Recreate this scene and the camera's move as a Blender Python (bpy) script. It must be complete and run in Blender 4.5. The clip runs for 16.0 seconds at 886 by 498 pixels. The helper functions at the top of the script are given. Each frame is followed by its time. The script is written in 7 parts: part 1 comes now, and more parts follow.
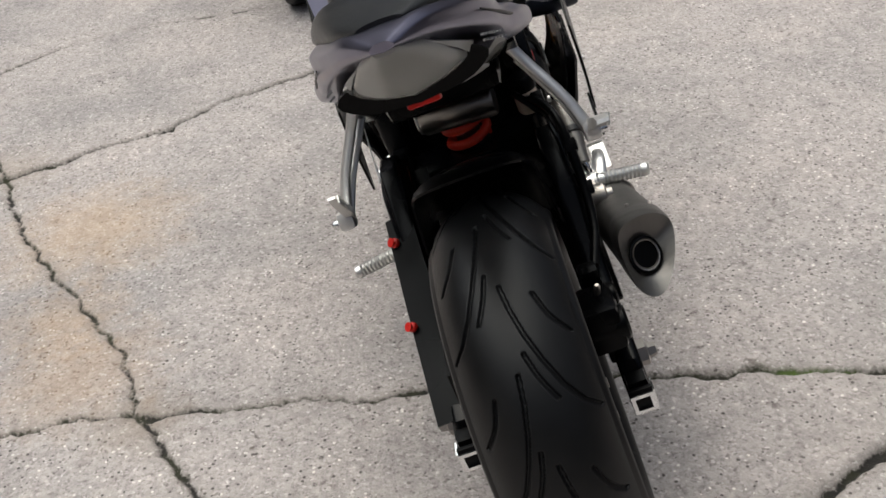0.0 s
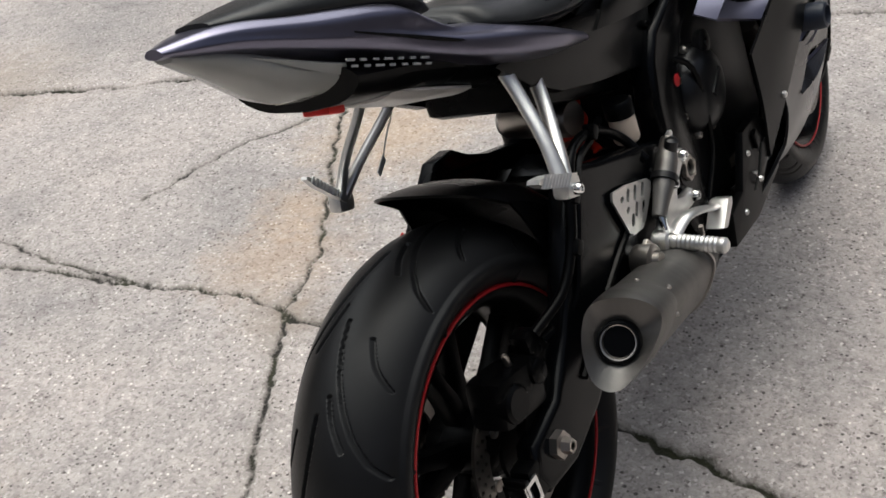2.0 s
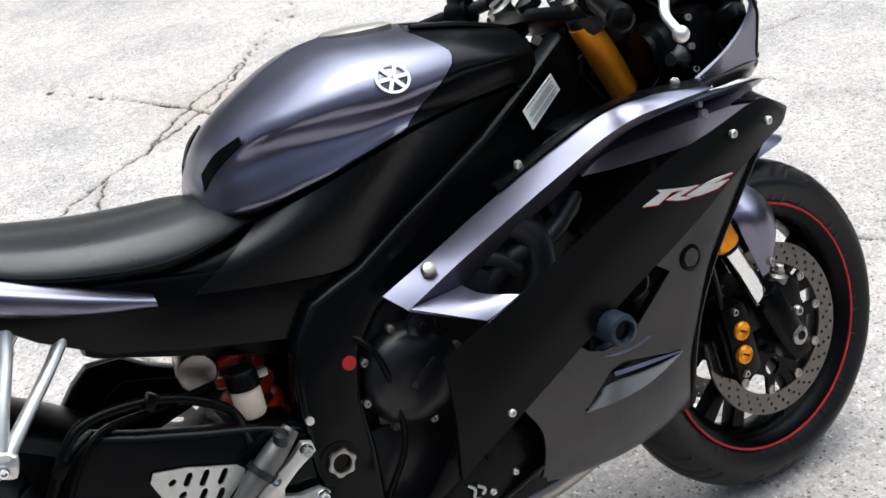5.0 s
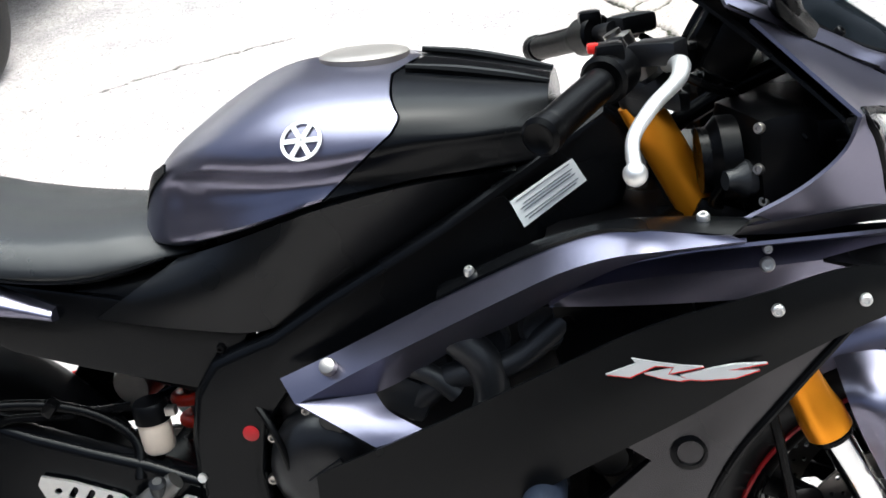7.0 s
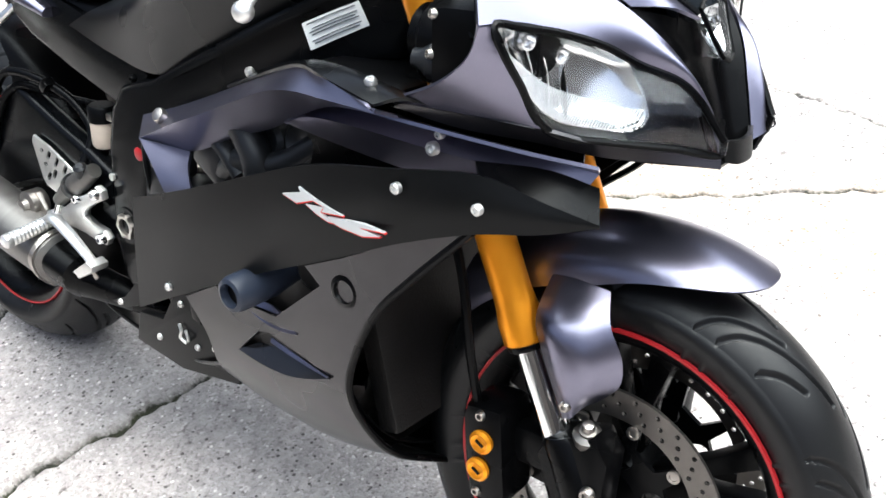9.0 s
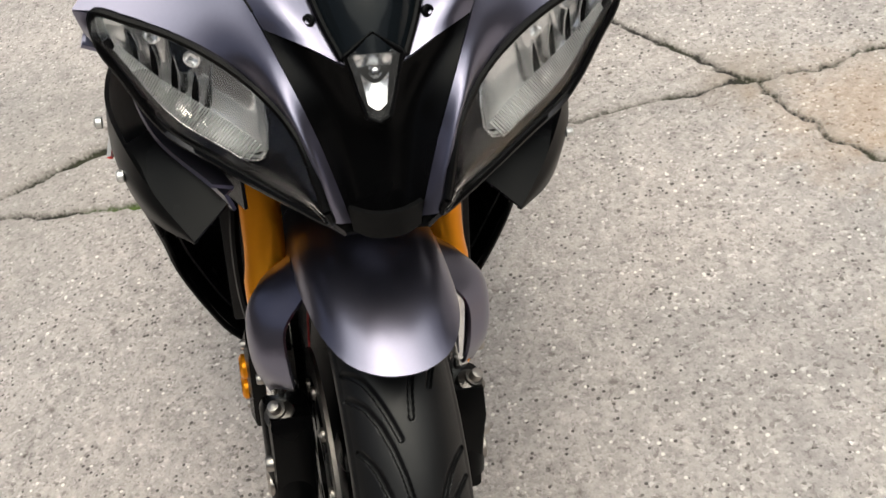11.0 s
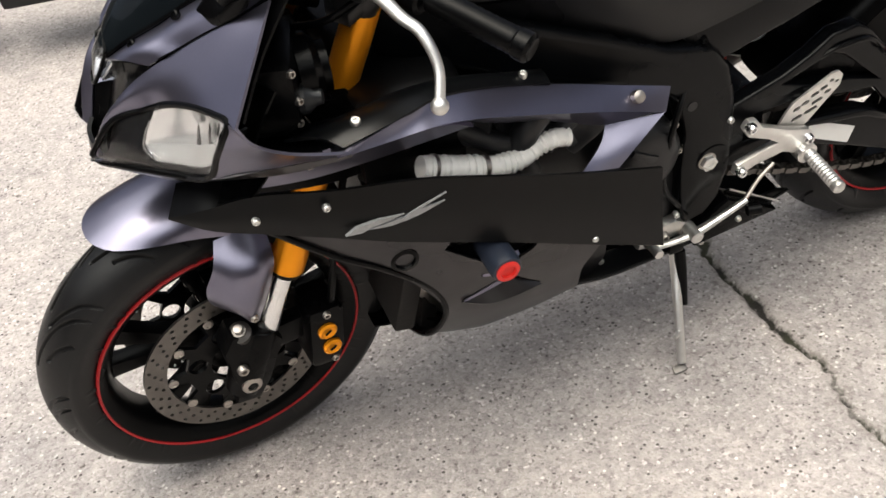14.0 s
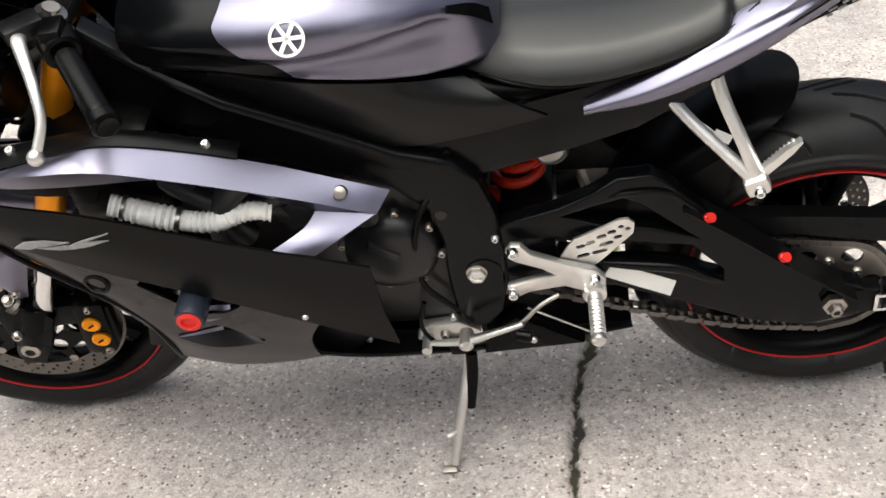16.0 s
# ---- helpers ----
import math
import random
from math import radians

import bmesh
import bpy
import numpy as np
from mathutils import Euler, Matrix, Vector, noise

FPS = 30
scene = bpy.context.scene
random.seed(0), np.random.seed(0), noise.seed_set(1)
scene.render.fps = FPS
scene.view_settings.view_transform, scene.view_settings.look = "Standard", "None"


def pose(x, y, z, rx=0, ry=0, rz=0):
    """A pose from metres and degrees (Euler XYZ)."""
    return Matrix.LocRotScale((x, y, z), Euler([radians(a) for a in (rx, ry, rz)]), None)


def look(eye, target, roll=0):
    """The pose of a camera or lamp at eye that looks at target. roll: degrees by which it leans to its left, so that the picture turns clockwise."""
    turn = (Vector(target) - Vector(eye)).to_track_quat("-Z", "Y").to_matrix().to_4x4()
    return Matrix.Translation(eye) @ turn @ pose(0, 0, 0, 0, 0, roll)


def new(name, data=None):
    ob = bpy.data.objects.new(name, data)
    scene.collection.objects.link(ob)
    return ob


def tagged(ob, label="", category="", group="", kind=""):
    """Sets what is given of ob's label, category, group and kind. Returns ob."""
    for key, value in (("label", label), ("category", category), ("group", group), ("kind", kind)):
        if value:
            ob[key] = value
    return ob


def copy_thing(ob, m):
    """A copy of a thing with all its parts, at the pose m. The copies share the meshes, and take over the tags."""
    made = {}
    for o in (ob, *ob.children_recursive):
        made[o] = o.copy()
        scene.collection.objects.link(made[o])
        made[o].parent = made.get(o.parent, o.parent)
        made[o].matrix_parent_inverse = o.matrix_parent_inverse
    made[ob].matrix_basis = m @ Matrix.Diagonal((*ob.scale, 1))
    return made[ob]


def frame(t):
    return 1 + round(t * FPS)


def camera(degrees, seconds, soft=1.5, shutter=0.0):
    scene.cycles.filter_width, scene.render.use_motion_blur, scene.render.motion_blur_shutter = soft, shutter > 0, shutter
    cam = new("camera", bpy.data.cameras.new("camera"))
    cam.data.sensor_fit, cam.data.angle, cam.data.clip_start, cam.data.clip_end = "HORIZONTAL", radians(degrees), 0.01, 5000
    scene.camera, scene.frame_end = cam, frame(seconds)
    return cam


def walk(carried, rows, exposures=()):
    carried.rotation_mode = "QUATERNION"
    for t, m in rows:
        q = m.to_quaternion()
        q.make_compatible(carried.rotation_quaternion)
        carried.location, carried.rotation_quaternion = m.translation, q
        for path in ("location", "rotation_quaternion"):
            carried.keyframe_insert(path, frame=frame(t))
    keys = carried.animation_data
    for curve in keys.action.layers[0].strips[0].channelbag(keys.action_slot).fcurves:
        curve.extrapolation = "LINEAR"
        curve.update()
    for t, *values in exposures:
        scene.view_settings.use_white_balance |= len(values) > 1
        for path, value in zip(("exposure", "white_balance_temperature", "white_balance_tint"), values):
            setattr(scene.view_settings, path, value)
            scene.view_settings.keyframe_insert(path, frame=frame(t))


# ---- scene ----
cam = camera(42.96, 16.0, soft=1.6)
PATH = [
    (0.00, -1.3240, 0.1868, 1.4155, 57.622, 7.634, -94.518),
    (0.50, -1.3266, -0.0844, 1.3799, 58.296, 8.142, -85.147),
    (1.00, -1.2501, -0.3169, 1.3643, 57.818, 7.172, -77.693),
    (1.50, -1.1171, -0.4823, 1.3956, 56.314, 5.990, -71.018),
    (2.00, -0.9628, -0.6381, 1.3844, 57.374, 8.501, -59.500),
    (2.50, -0.8207, -0.8101, 1.3809, 58.443, 9.450, -49.655),
    (3.00, -0.6696, -0.9388, 1.3829, 58.805, 8.547, -43.059),
    (3.50, -0.4648, -1.0530, 1.4291, 57.629, 8.028, -37.423),
    (4.00, -0.2885, -1.1731, 1.4146, 58.636, 7.273, -32.109),
    (4.50, -0.0495, -1.2849, 1.4352, 59.250, 7.784, -28.366),
    (5.00, 0.1947, -1.2662, 1.4567, 61.332, 7.123, -28.321),
    (5.20, 0.2880, -1.2542, 1.4699, 62.510, 7.240, -27.510),
    (5.70, 0.5278, -1.2159, 1.4794, 63.781, 7.475, -22.885),
    (6.25, 0.7835, -1.1486, 1.4651, 63.255, 8.629, -11.064),
    (6.80, 1.0220, -1.0750, 1.4540, 60.600, 9.900, 2.200),
    (7.30, 1.2210, -0.9860, 1.4540, 57.000, 10.450, 13.900),
    (7.50, 1.2872, -1.0047, 1.4244, 58.991, 10.097, 20.372),
    (8.00, 1.4573, -0.9730, 1.4251, 57.395, 9.353, 29.504),
    (8.50, 1.7255, -0.8820, 1.3980, 55.300, 8.440, 35.995),
    (9.00, 1.9560, -0.7600, 1.3870, 54.450, 7.615, 40.205),
    (9.20, 1.9920, -0.7420, 1.4050, 54.600, 7.100, 39.600),
    (9.72, 2.1518, -0.4859, 1.3307, 54.180, 8.580, 49.302),
    (10.25, 2.2185, -0.2009, 1.3548, 49.118, 10.440, 60.809),
    (10.78, 2.2385, 0.1300, 1.3884, 45.911, 12.430, 74.746),
    (11.30, 2.2500, 0.4625, 1.4074, 49.059, 13.321, 88.997),
    (11.50, 2.2595, 0.6184, 1.4095, 52.782, 13.309, 95.702),
    (12.00, 2.2220, 0.9347, 1.4453, 58.437, 10.919, 108.004),
    (12.50, 2.0399, 1.1714, 1.4278, 56.353, 9.982, 120.158),
    (13.00, 1.8752, 1.4203, 1.4057, 56.825, 11.158, 135.265),
    (13.50, 1.6819, 1.5685, 1.3735, 57.318, 10.893, 148.103),
    (14.00, 1.4196, 1.6422, 1.3877, 55.625, 9.245, 158.054),
    (14.50, 1.1489, 1.7560, 1.3822, 56.435, 8.179, 166.736),
    (15.00, 0.8902, 1.7896, 1.3793, 56.862, 6.858, 173.374),
    (15.50, 0.6503, 1.7520, 1.3878, 56.348, 6.353, 178.420),
    (16.00, 0.3933, 1.7221, 1.3869, 57.533, 6.860, 183.803),
]
walk(cam, [(t, pose(*p)) for t, *p in PATH],
     exposures=[(0, -0.20, 6200, 2), (2.0, -0.07, 6150, 2), (3.2, 0.22, 6050, 0), (5.2, 0.70, 5700, -2), (9.0, 1.54, 5760, -1), (11.3, 0.02, 6500, 0), (13.5, 0.42, 6480, 2), (16, 0.72, 6400, 2)])

# ---- world and light ----
world = bpy.data.worlds.new("sky")
scene.world = world
world.use_nodes = True
wn = world.node_tree
sky = wn.nodes.new("ShaderNodeTexSky")
sky.sky_type, sky.sun_disc = "NISHITA", False
sky.sun_elevation, sky.sun_rotation = radians(75), radians(40)
sky.air_density, sky.dust_density, sky.ozone_density = 0.35, 8.0, 0.0
wn.links.new(sky.outputs[0], wn.nodes["Background"].inputs[0])
wn.nodes["Background"].inputs[1].default_value = 0.15
sun = new("sun", bpy.data.lights.new("sun", "SUN"))
sun.data.energy, sun.data.angle, sun.data.color = 2.2, radians(88), (1.0, 0.98, 0.95)
sun.matrix_world = look((1.5, 1.8, 8.8), (0, 0, 0))


# ---- materials ----
def material(name, color, rough=0.5, metal=0.0, var=0.15, scale=40.0, bump=0.0, bscale=200.0, coat=0.0, spec=0.35, rvar=0.08):
    """A surface with two scales of variation in colour and gloss."""
    m = bpy.data.materials.new(name)
    m.use_nodes = True
    nt = m.node_tree
    b = nt.nodes["Principled BSDF"]
    tc = nt.nodes.new("ShaderNodeTexCoord")
    n1 = nt.nodes.new("ShaderNodeTexNoise")
    n1.inputs["Scale"].default_value, n1.inputs["Detail"].default_value = scale, 6
    n2 = nt.nodes.new("ShaderNodeTexNoise")
    n2.inputs["Scale"].default_value, n2.inputs["Detail"].default_value = scale / 9, 3
    mix = nt.nodes.new("ShaderNodeMath")
    mix.operation = "ADD"
    mr = nt.nodes.new("ShaderNodeMapRange")
    mr.inputs[1].default_value, mr.inputs[2].default_value = 0.6, 1.4
    mr.inputs[3].default_value, mr.inputs[4].default_value = 1 - var, 1 + var
    hs = nt.nodes.new("ShaderNodeMix")
    hs.data_type, hs.blend_type = "RGBA", "MULTIPLY"
    hs.inputs[0].default_value = 1.0
    hs.inputs[6].default_value = (*color, 1)
    rr = nt.nodes.new("ShaderNodeMapRange")
    rr.inputs[1].default_value, rr.inputs[2].default_value = 0.3, 0.7
    rr.inputs[3].default_value, rr.inputs[4].default_value = max(0.02, rough - rvar), min(1, rough + rvar)
    L = nt.links.new
    for n in (n1, n2):
        L(tc.outputs["Object"], n.inputs["Vector"])
    L(n1.outputs[0], mix.inputs[0])
    L(n2.outputs[0], mix.inputs[1])
    L(mix.outputs[0], mr.inputs[0])
    L(mr.outputs[0], hs.inputs[7])
    L(hs.outputs[2], b.inputs["Base Color"])
    L(n2.outputs[0], rr.inputs[0])
    L(rr.outputs[0], b.inputs["Roughness"])
    b.inputs["Metallic"].default_value = metal
    b.inputs["Coat Weight"].default_value = coat
    b.inputs["Coat Roughness"].default_value = 0.12
    b.inputs["Specular IOR Level"].default_value = spec
    if bump:
        n3 = nt.nodes.new("ShaderNodeTexNoise")
        n3.inputs["Scale"].default_value, n3.inputs["Detail"].default_value = bscale, 4
        bp = nt.nodes.new("ShaderNodeBump")
        bp.inputs["Strength"].default_value, bp.inputs["Distance"].default_value = bump, 0.002
        L(tc.outputs["Object"], n3.inputs["Vector"])
        L(n3.outputs[0], bp.inputs["Height"])
        L(bp.outputs[0], b.inputs["Normal"])
    return m


PAINT = material("purple_metallic_paint", (0.186, 0.180, 0.238), 0.30, 0.95, 0.03, 300, coat=0.12, rvar=0.02)
# PAINT darkened for dim, ground-facing sides, with some dust
PAINTSHADE = material("dusty_shaded_paint", (0.042, 0.040, 0.042), 0.30, 0.85, 0.18, 25, coat=0.25)
MATTE = material("matte_black_panel", (0.0030, 0.0031, 0.0033), 0.34, 0.0, 0.25, 30, 0.05, 500, spec=0.13)
BLACK = material("black_plastic", (0.0014, 0.0014, 0.0016), 0.30, 0.0, 0.2, 50, 0.1, 700, spec=0.10)
GLOSS = material("gloss_black", (0.002, 0.002, 0.003), 0.15, 0.0, 0.2, 40, spec=0.35)
FRAME = material("dark_frame_paint", (0.0018, 0.0020, 0.0025), 0.24, 0.0, 0.15, 40, 0.04, 400, spec=0.15)
SATIN = material("satin_black_panel", (0.0022, 0.0024, 0.0028), 0.28, 0.0, 0.2, 30, 0.04, 500, spec=0.25)
SEATM = material("seat_vinyl", (0.0105, 0.011, 0.0115), 0.34, 0.0, 0.12, 60, 0.2, 1500, spec=0.4)
RUBBER = material("tyre_rubber", (0.005, 0.005, 0.0054), 0.42, 0.0, 0.3, 45, 0.12, 900, spec=0.28)
ALU = material("cast_aluminium", (0.72, 0.71, 0.69), 0.42, 1.0, 0.12, 60, 0.12, 500)
MUFF = material("bead_blasted_steel", (0.155, 0.148, 0.140), 0.46, 0.9, 0.30, 20, 0.15, 500)
for node in [n for n in MUFF.node_tree.nodes if n.type == "TEX_NOISE"][:2]:
    run = MUFF.node_tree.nodes.new("ShaderNodeMapping")
    run.inputs["Scale"].default_value, run.inputs["Rotation"].default_value = (3.0, 0.25, 0.25), (0, radians(14), radians(25))
    MUFF.node_tree.links.new(node.inputs["Vector"].links[0].from_socket, run.inputs["Vector"])
    MUFF.node_tree.links.new(run.outputs[0], node.inputs["Vector"])
STEEL = material("brushed_steel", (0.40, 0.37, 0.34), 0.38, 1.0, 0.18, 25, 0.12, 300)
CHROME = material("chrome", (0.8, 0.8, 0.8), 0.1, 1.0, 0.05, 30)
DISCM = material("brake_disc_steel", (0.15, 0.14, 0.13), 0.38, 1.0, 0.15, 60, 0.1, 600)
GOLD = material("gold_anodised", (0.90, 0.33, 0.012), 0.34, 0.7, 0.08, 30)
RED = material("red_paint", (0.65, 0.02, 0.015), 0.4, 0.0, 0.1, 40)
SPRINGM = material("red_spring_enamel", (0.80, 0.045, 0.02), 0.3, 0.0, 0.1, 40, coat=0.3)
REDLINE = material("red_rim_stripe", (0.36, 0.012, 0.016), 0.45, 0.0, 0.15, 40)
WHITE = material("white_sticker", (0.8, 0.8, 0.78), 0.5, 0.0, 0.04, 40)
RADM = material("radiator_core", (0.010, 0.009, 0.0085), 0.6, 0.3, 0.3, 30, 0.4, 300)
DARKMET = material("dark_engine_metal", (0.008, 0.008, 0.009), 0.36, 0.0, 0.2, 40, 0.1, 300, spec=0.35)
BLUEGREY = material("blue_grey_nylon", (0.017, 0.022, 0.036), 0.42, 0.0, 0.12, 60, 0.1, 600)
CREAM = material("cream_plastic", (0.62, 0.52, 0.42), 0.4, 0.0, 0.12, 60)
WRAP = material("silver_wrapped_duct", (0.92, 0.90, 0.86), 0.42, 0.0, 0.10, 60, 0.5, 260)
HOSE = material("grey_rubber_hose", (0.012, 0.0125, 0.014), 0.40, 0.0, 0.2, 40, 0.1, 400, spec=0.4)
CHAINM = material("chain_steel", (0.16, 0.15, 0.14), 0.42, 1.0, 0.3, 80)
LETTER = material("silver_white_lettering", (0.55, 0.55, 0.55), 0.35, 0.3, 0.05, 40)
WORN = material("worn_grey_print", (0.26, 0.26, 0.265), 0.5, 0.0, 0.3, 200)
INK = material("dark_print", (0.08, 0.09, 0.10), 0.5, 0.0, 0.1, 40)
AMBER = material("amber_lens", (0.9, 0.28, 0.02), 0.2, 0.0, 0.1, 60, coat=0.5)
VANW = material("white_van_paint", (0.75, 0.74, 0.70), 0.3, 0.0, 0.06, 8, coat=0.3)


def glass(name, color, rough=0.03, trans=1.0):
    m = material(name, color, rough, 0.0, 0.03, 20, rvar=0.01)
    b = m.node_tree.nodes["Principled BSDF"]
    b.inputs["Transmission Weight"].default_value = trans
    b.inputs["IOR"].default_value = 1.3
    return m


CLEAR = glass("clear_lens", (0.95, 0.95, 0.95))
SMOKE = glass("smoked_screen", (0.006, 0.008, 0.010), 0.13, 0.2)
FLUTE = material("fluted_lens_plastic", (0.50, 0.50, 0.50), 0.3, 0.6, 0.05, 60)
POSG = glass("clear_position_lens", (0.94, 0.94, 0.95), 0.05, 0.97)
TAILG = glass("smoked_tail_lens", (0.56, 0.56, 0.54), 0.12, 0.5)
REFLECT = material("lamp_reflector", (0.95, 0.95, 0.95), 0.20, 0.95, 0.03, 30)
PALE = material("pale_grey_undertail", (0.42, 0.41, 0.395), 0.32, 0.0, 0.08, 40, coat=0.2)


# ---- shapes ----
def cr(pts, n):
    """n points on a smooth curve through pts."""
    P = np.array(pts, float)
    if len(P) == 2:
        return P[0] + (P[1] - P[0]) * np.linspace(0, 1, n)[:, None]
    d = np.r_[0, np.cumsum(np.maximum(np.linalg.norm(np.diff(P, axis=0), axis=1), 1e-6) ** 0.5)]
    tan = np.empty_like(P)
    tan[1:-1] = ((P[1:-1] - P[:-2]) / (d[1:-1] - d[:-2])[:, None] * (d[2:] - d[1:-1])[:, None] + (P[2:] - P[1:-1]) / (d[2:] - d[1:-1])[:, None] * (d[1:-1] - d[:-2])[:, None]) / (d[2:] - d[:-2])[:, None]
    tan[0], tan[-1] = (P[1] - P[0]) / (d[1] - d[0]), (P[-1] - P[-2]) / (d[-1] - d[-2])
    u = np.linspace(0, d[-1], n)
    i = np.clip(np.searchsorted(d, u, "right") - 1, 0, len(P) - 2)
    h = (d[i + 1] - d[i])[:, None]
    s = ((u - d[i]) / h[:, 0])[:, None]
    return ((2 * s**3 - 3 * s**2 + 1) * P[i] + (s**3 - 2 * s**2 + s) * h * tan[i] + (3 * s**2 - 2 * s**3) * P[i + 1] + (s**3 - s**2) * h * tan[i + 1])


def bm_of(verts, faces):
    bm = bmesh.new()
    vs = [bm.verts.new(tuple(map(float, v))) for v in verts]
    for f in faces:
        try:
            bm.faces.new([vs[i] for i in f])
        except ValueError:
            pass
    return bm


def side_flip(pts, s):
    return [(x, y * s, z) for x, y, z in pts]


def loft(curves, n=16, m=8, thick=0.004, out=(0, 1, 0), smooth_across=True, straight=False):
    """A curved panel with thickness through a row of curves."""
    C = np.array([(np.array([np.array(c[0]) + (np.array(c[-1]) - np.array(c[0])) * k / (n - 1) for k in range(n)]) if straight else cr(c, n)) for c in curves])
    if m and len(curves) > 1:
        G = np.array([cr(C[:, j], m) if smooth_across else np.array([np.array([np.interp(u, np.linspace(0, 1, len(curves)), C[:, j, k]) for k in range(3)]) for u in np.linspace(0, 1, m)]) for j in range(n)]).transpose(1, 0, 2)
    else:
        G, m = C, len(curves)
    du, dv = np.gradient(G, axis=1), np.gradient(G, axis=0)
    N = np.cross(du, dv)
    N /= np.maximum(np.linalg.norm(N, axis=2, keepdims=True), 1e-9)
    if (N.reshape(-1, 3).mean(0) * np.array(out)).sum() < 0:
        N = -N
    V = np.concatenate([G.reshape(-1, 3), (G - N * thick).reshape(-1, 3)])
    k = m * n
    F = []
    for i in range(m - 1):
        for j in range(n - 1):
            a, b, c, d = i * n + j, i * n + j + 1, (i + 1) * n + j + 1, (i + 1) * n + j
            F += [(a, b, c, d), (k + d, k + c, k + b, k + a)]
    rim = [j for j in range(n)] + [i * n + n - 1 for i in range(1, m)] + [(m - 1) * n + j for j in range(n - 2, -1, -1)] + [i * n for i in range(m - 2, 0, -1)]
    for a, b in zip(rim, rim[1:] + rim[:1]):
        F.append((b, a, k + a, k + b))
    bm = bm_of(V, F)
    bmesh.ops.remove_doubles(bm, verts=bm.verts, dist=1e-5)
    bmesh.ops.recalc_face_normals(bm, faces=bm.faces)
    return bm


def hull(secs, n=20, ring=22, crisp=0.0):
    """A solid through sections across x: (x, half profile from the top's middle to the bottom's middle as (y, z)); crisp tightens the corners."""
    R = []
    for x, half in secs:
        if crisp:
            H = [np.array(p) for p in half]
            half = [H[0]] + [q for a, b, c in zip(H, H[1:], H[2:]) for q in (b + (a - b) * (1 - crisp) / 2, b + (c - b) * (1 - crisp) / 2)] + [H[-1]]
        h = cr([(y, z, 0) for y, z in half], ring)[:, :2]
        R.append([(x, y, z) for y, z in h] + [(x, -y, z) for y, z in h[-2:0:-1]])
    R = np.array(R)
    G = np.array([cr(R[:, j], n) for j in range(R.shape[1])]).transpose(1, 0, 2)
    k = G.shape[1]
    F = [tuple((i + a) * k + (j + b) % k for a, b in ((0, 0), (0, 1), (1, 1), (1, 0))) for i in range(n - 1) for j in range(k)]
    F += [tuple(range(k)), tuple((n - 1) * k + j for j in range(k))]
    bm = bm_of(G.reshape(-1, 3), F)
    bmesh.ops.remove_doubles(bm, verts=bm.verts, dist=1e-5)
    bmesh.ops.recalc_face_normals(bm, faces=bm.faces)
    return bm


def rings(G):
    """A closed solid through rings of points, ends capped."""
    G = np.array(G)
    n, k = G.shape[:2]
    F = [tuple((i + a) * k + (j + b) % k for a, b in ((0, 0), (0, 1), (1, 1), (1, 0))) for i in range(n - 1) for j in range(k)]
    F += [tuple(range(k)), tuple((n - 1) * k + j for j in range(k))]
    bm = bm_of(G.reshape(-1, 3), F)
    bmesh.ops.recalc_face_normals(bm, faces=bm.faces)
    return bm


def tube(path, r, n=None, k=12, flat=1.0):
    """A bar or hose along a smooth path; r a radius or radii at the path's points."""
    n = n or max(2, 6 * (len(path) - 1) + 1) if len(path) > 2 else 2
    P = cr(path, n)
    rs = np.full(n, r) if np.ndim(r) == 0 else np.interp(np.linspace(0, 1, n), np.linspace(0, 1, len(r)), r)
    T = np.gradient(P, axis=0)
    T /= np.linalg.norm(T, axis=1, keepdims=True)
    u = np.cross(T[0], (0, 0, 1) if abs(T[0][2]) < 0.9 else (1, 0, 0))
    u /= np.linalg.norm(u)
    G = []
    for p, t, rad in zip(P, T, rs):
        u = u - t * (u @ t)
        u /= np.linalg.norm(u)
        v = np.cross(t, u)
        G.append([p + rad * (math.cos(a) * u + flat * math.sin(a) * v) for a in np.linspace(0, 2 * math.pi, k, endpoint=False)])
    return rings(G)


def lathe(profile, origin, axis=(0, 1, 0), k=32, closed=False):
    """A turned solid: profile of (radius, height along the axis)."""
    a = np.array(axis, float)
    a /= np.linalg.norm(a)
    u = np.cross(a, (0, 0, 1) if abs(a[2]) < 0.9 else (1, 0, 0))
    u /= np.linalg.norm(u)
    v = np.cross(a, u)
    o = np.array(origin, float)
    G = [[o + h * a + max(r, 1e-5) * (math.cos(t) * u + math.sin(t) * v) for t in np.linspace(0, 2 * math.pi, k, endpoint=False)] for r, h in profile]
    if not closed:
        bm = rings(G)
    else:
        n = len(G)
        F = [((i * k + j), (i * k + (j + 1) % k), (((i + 1) % n) * k + (j + 1) % k), (((i + 1) % n) * k + j)) for i in range(n) for j in range(k)]
        bm = bm_of(np.array(G).reshape(-1, 3), F)
        bmesh.ops.recalc_face_normals(bm, faces=bm.faces)
    return bm


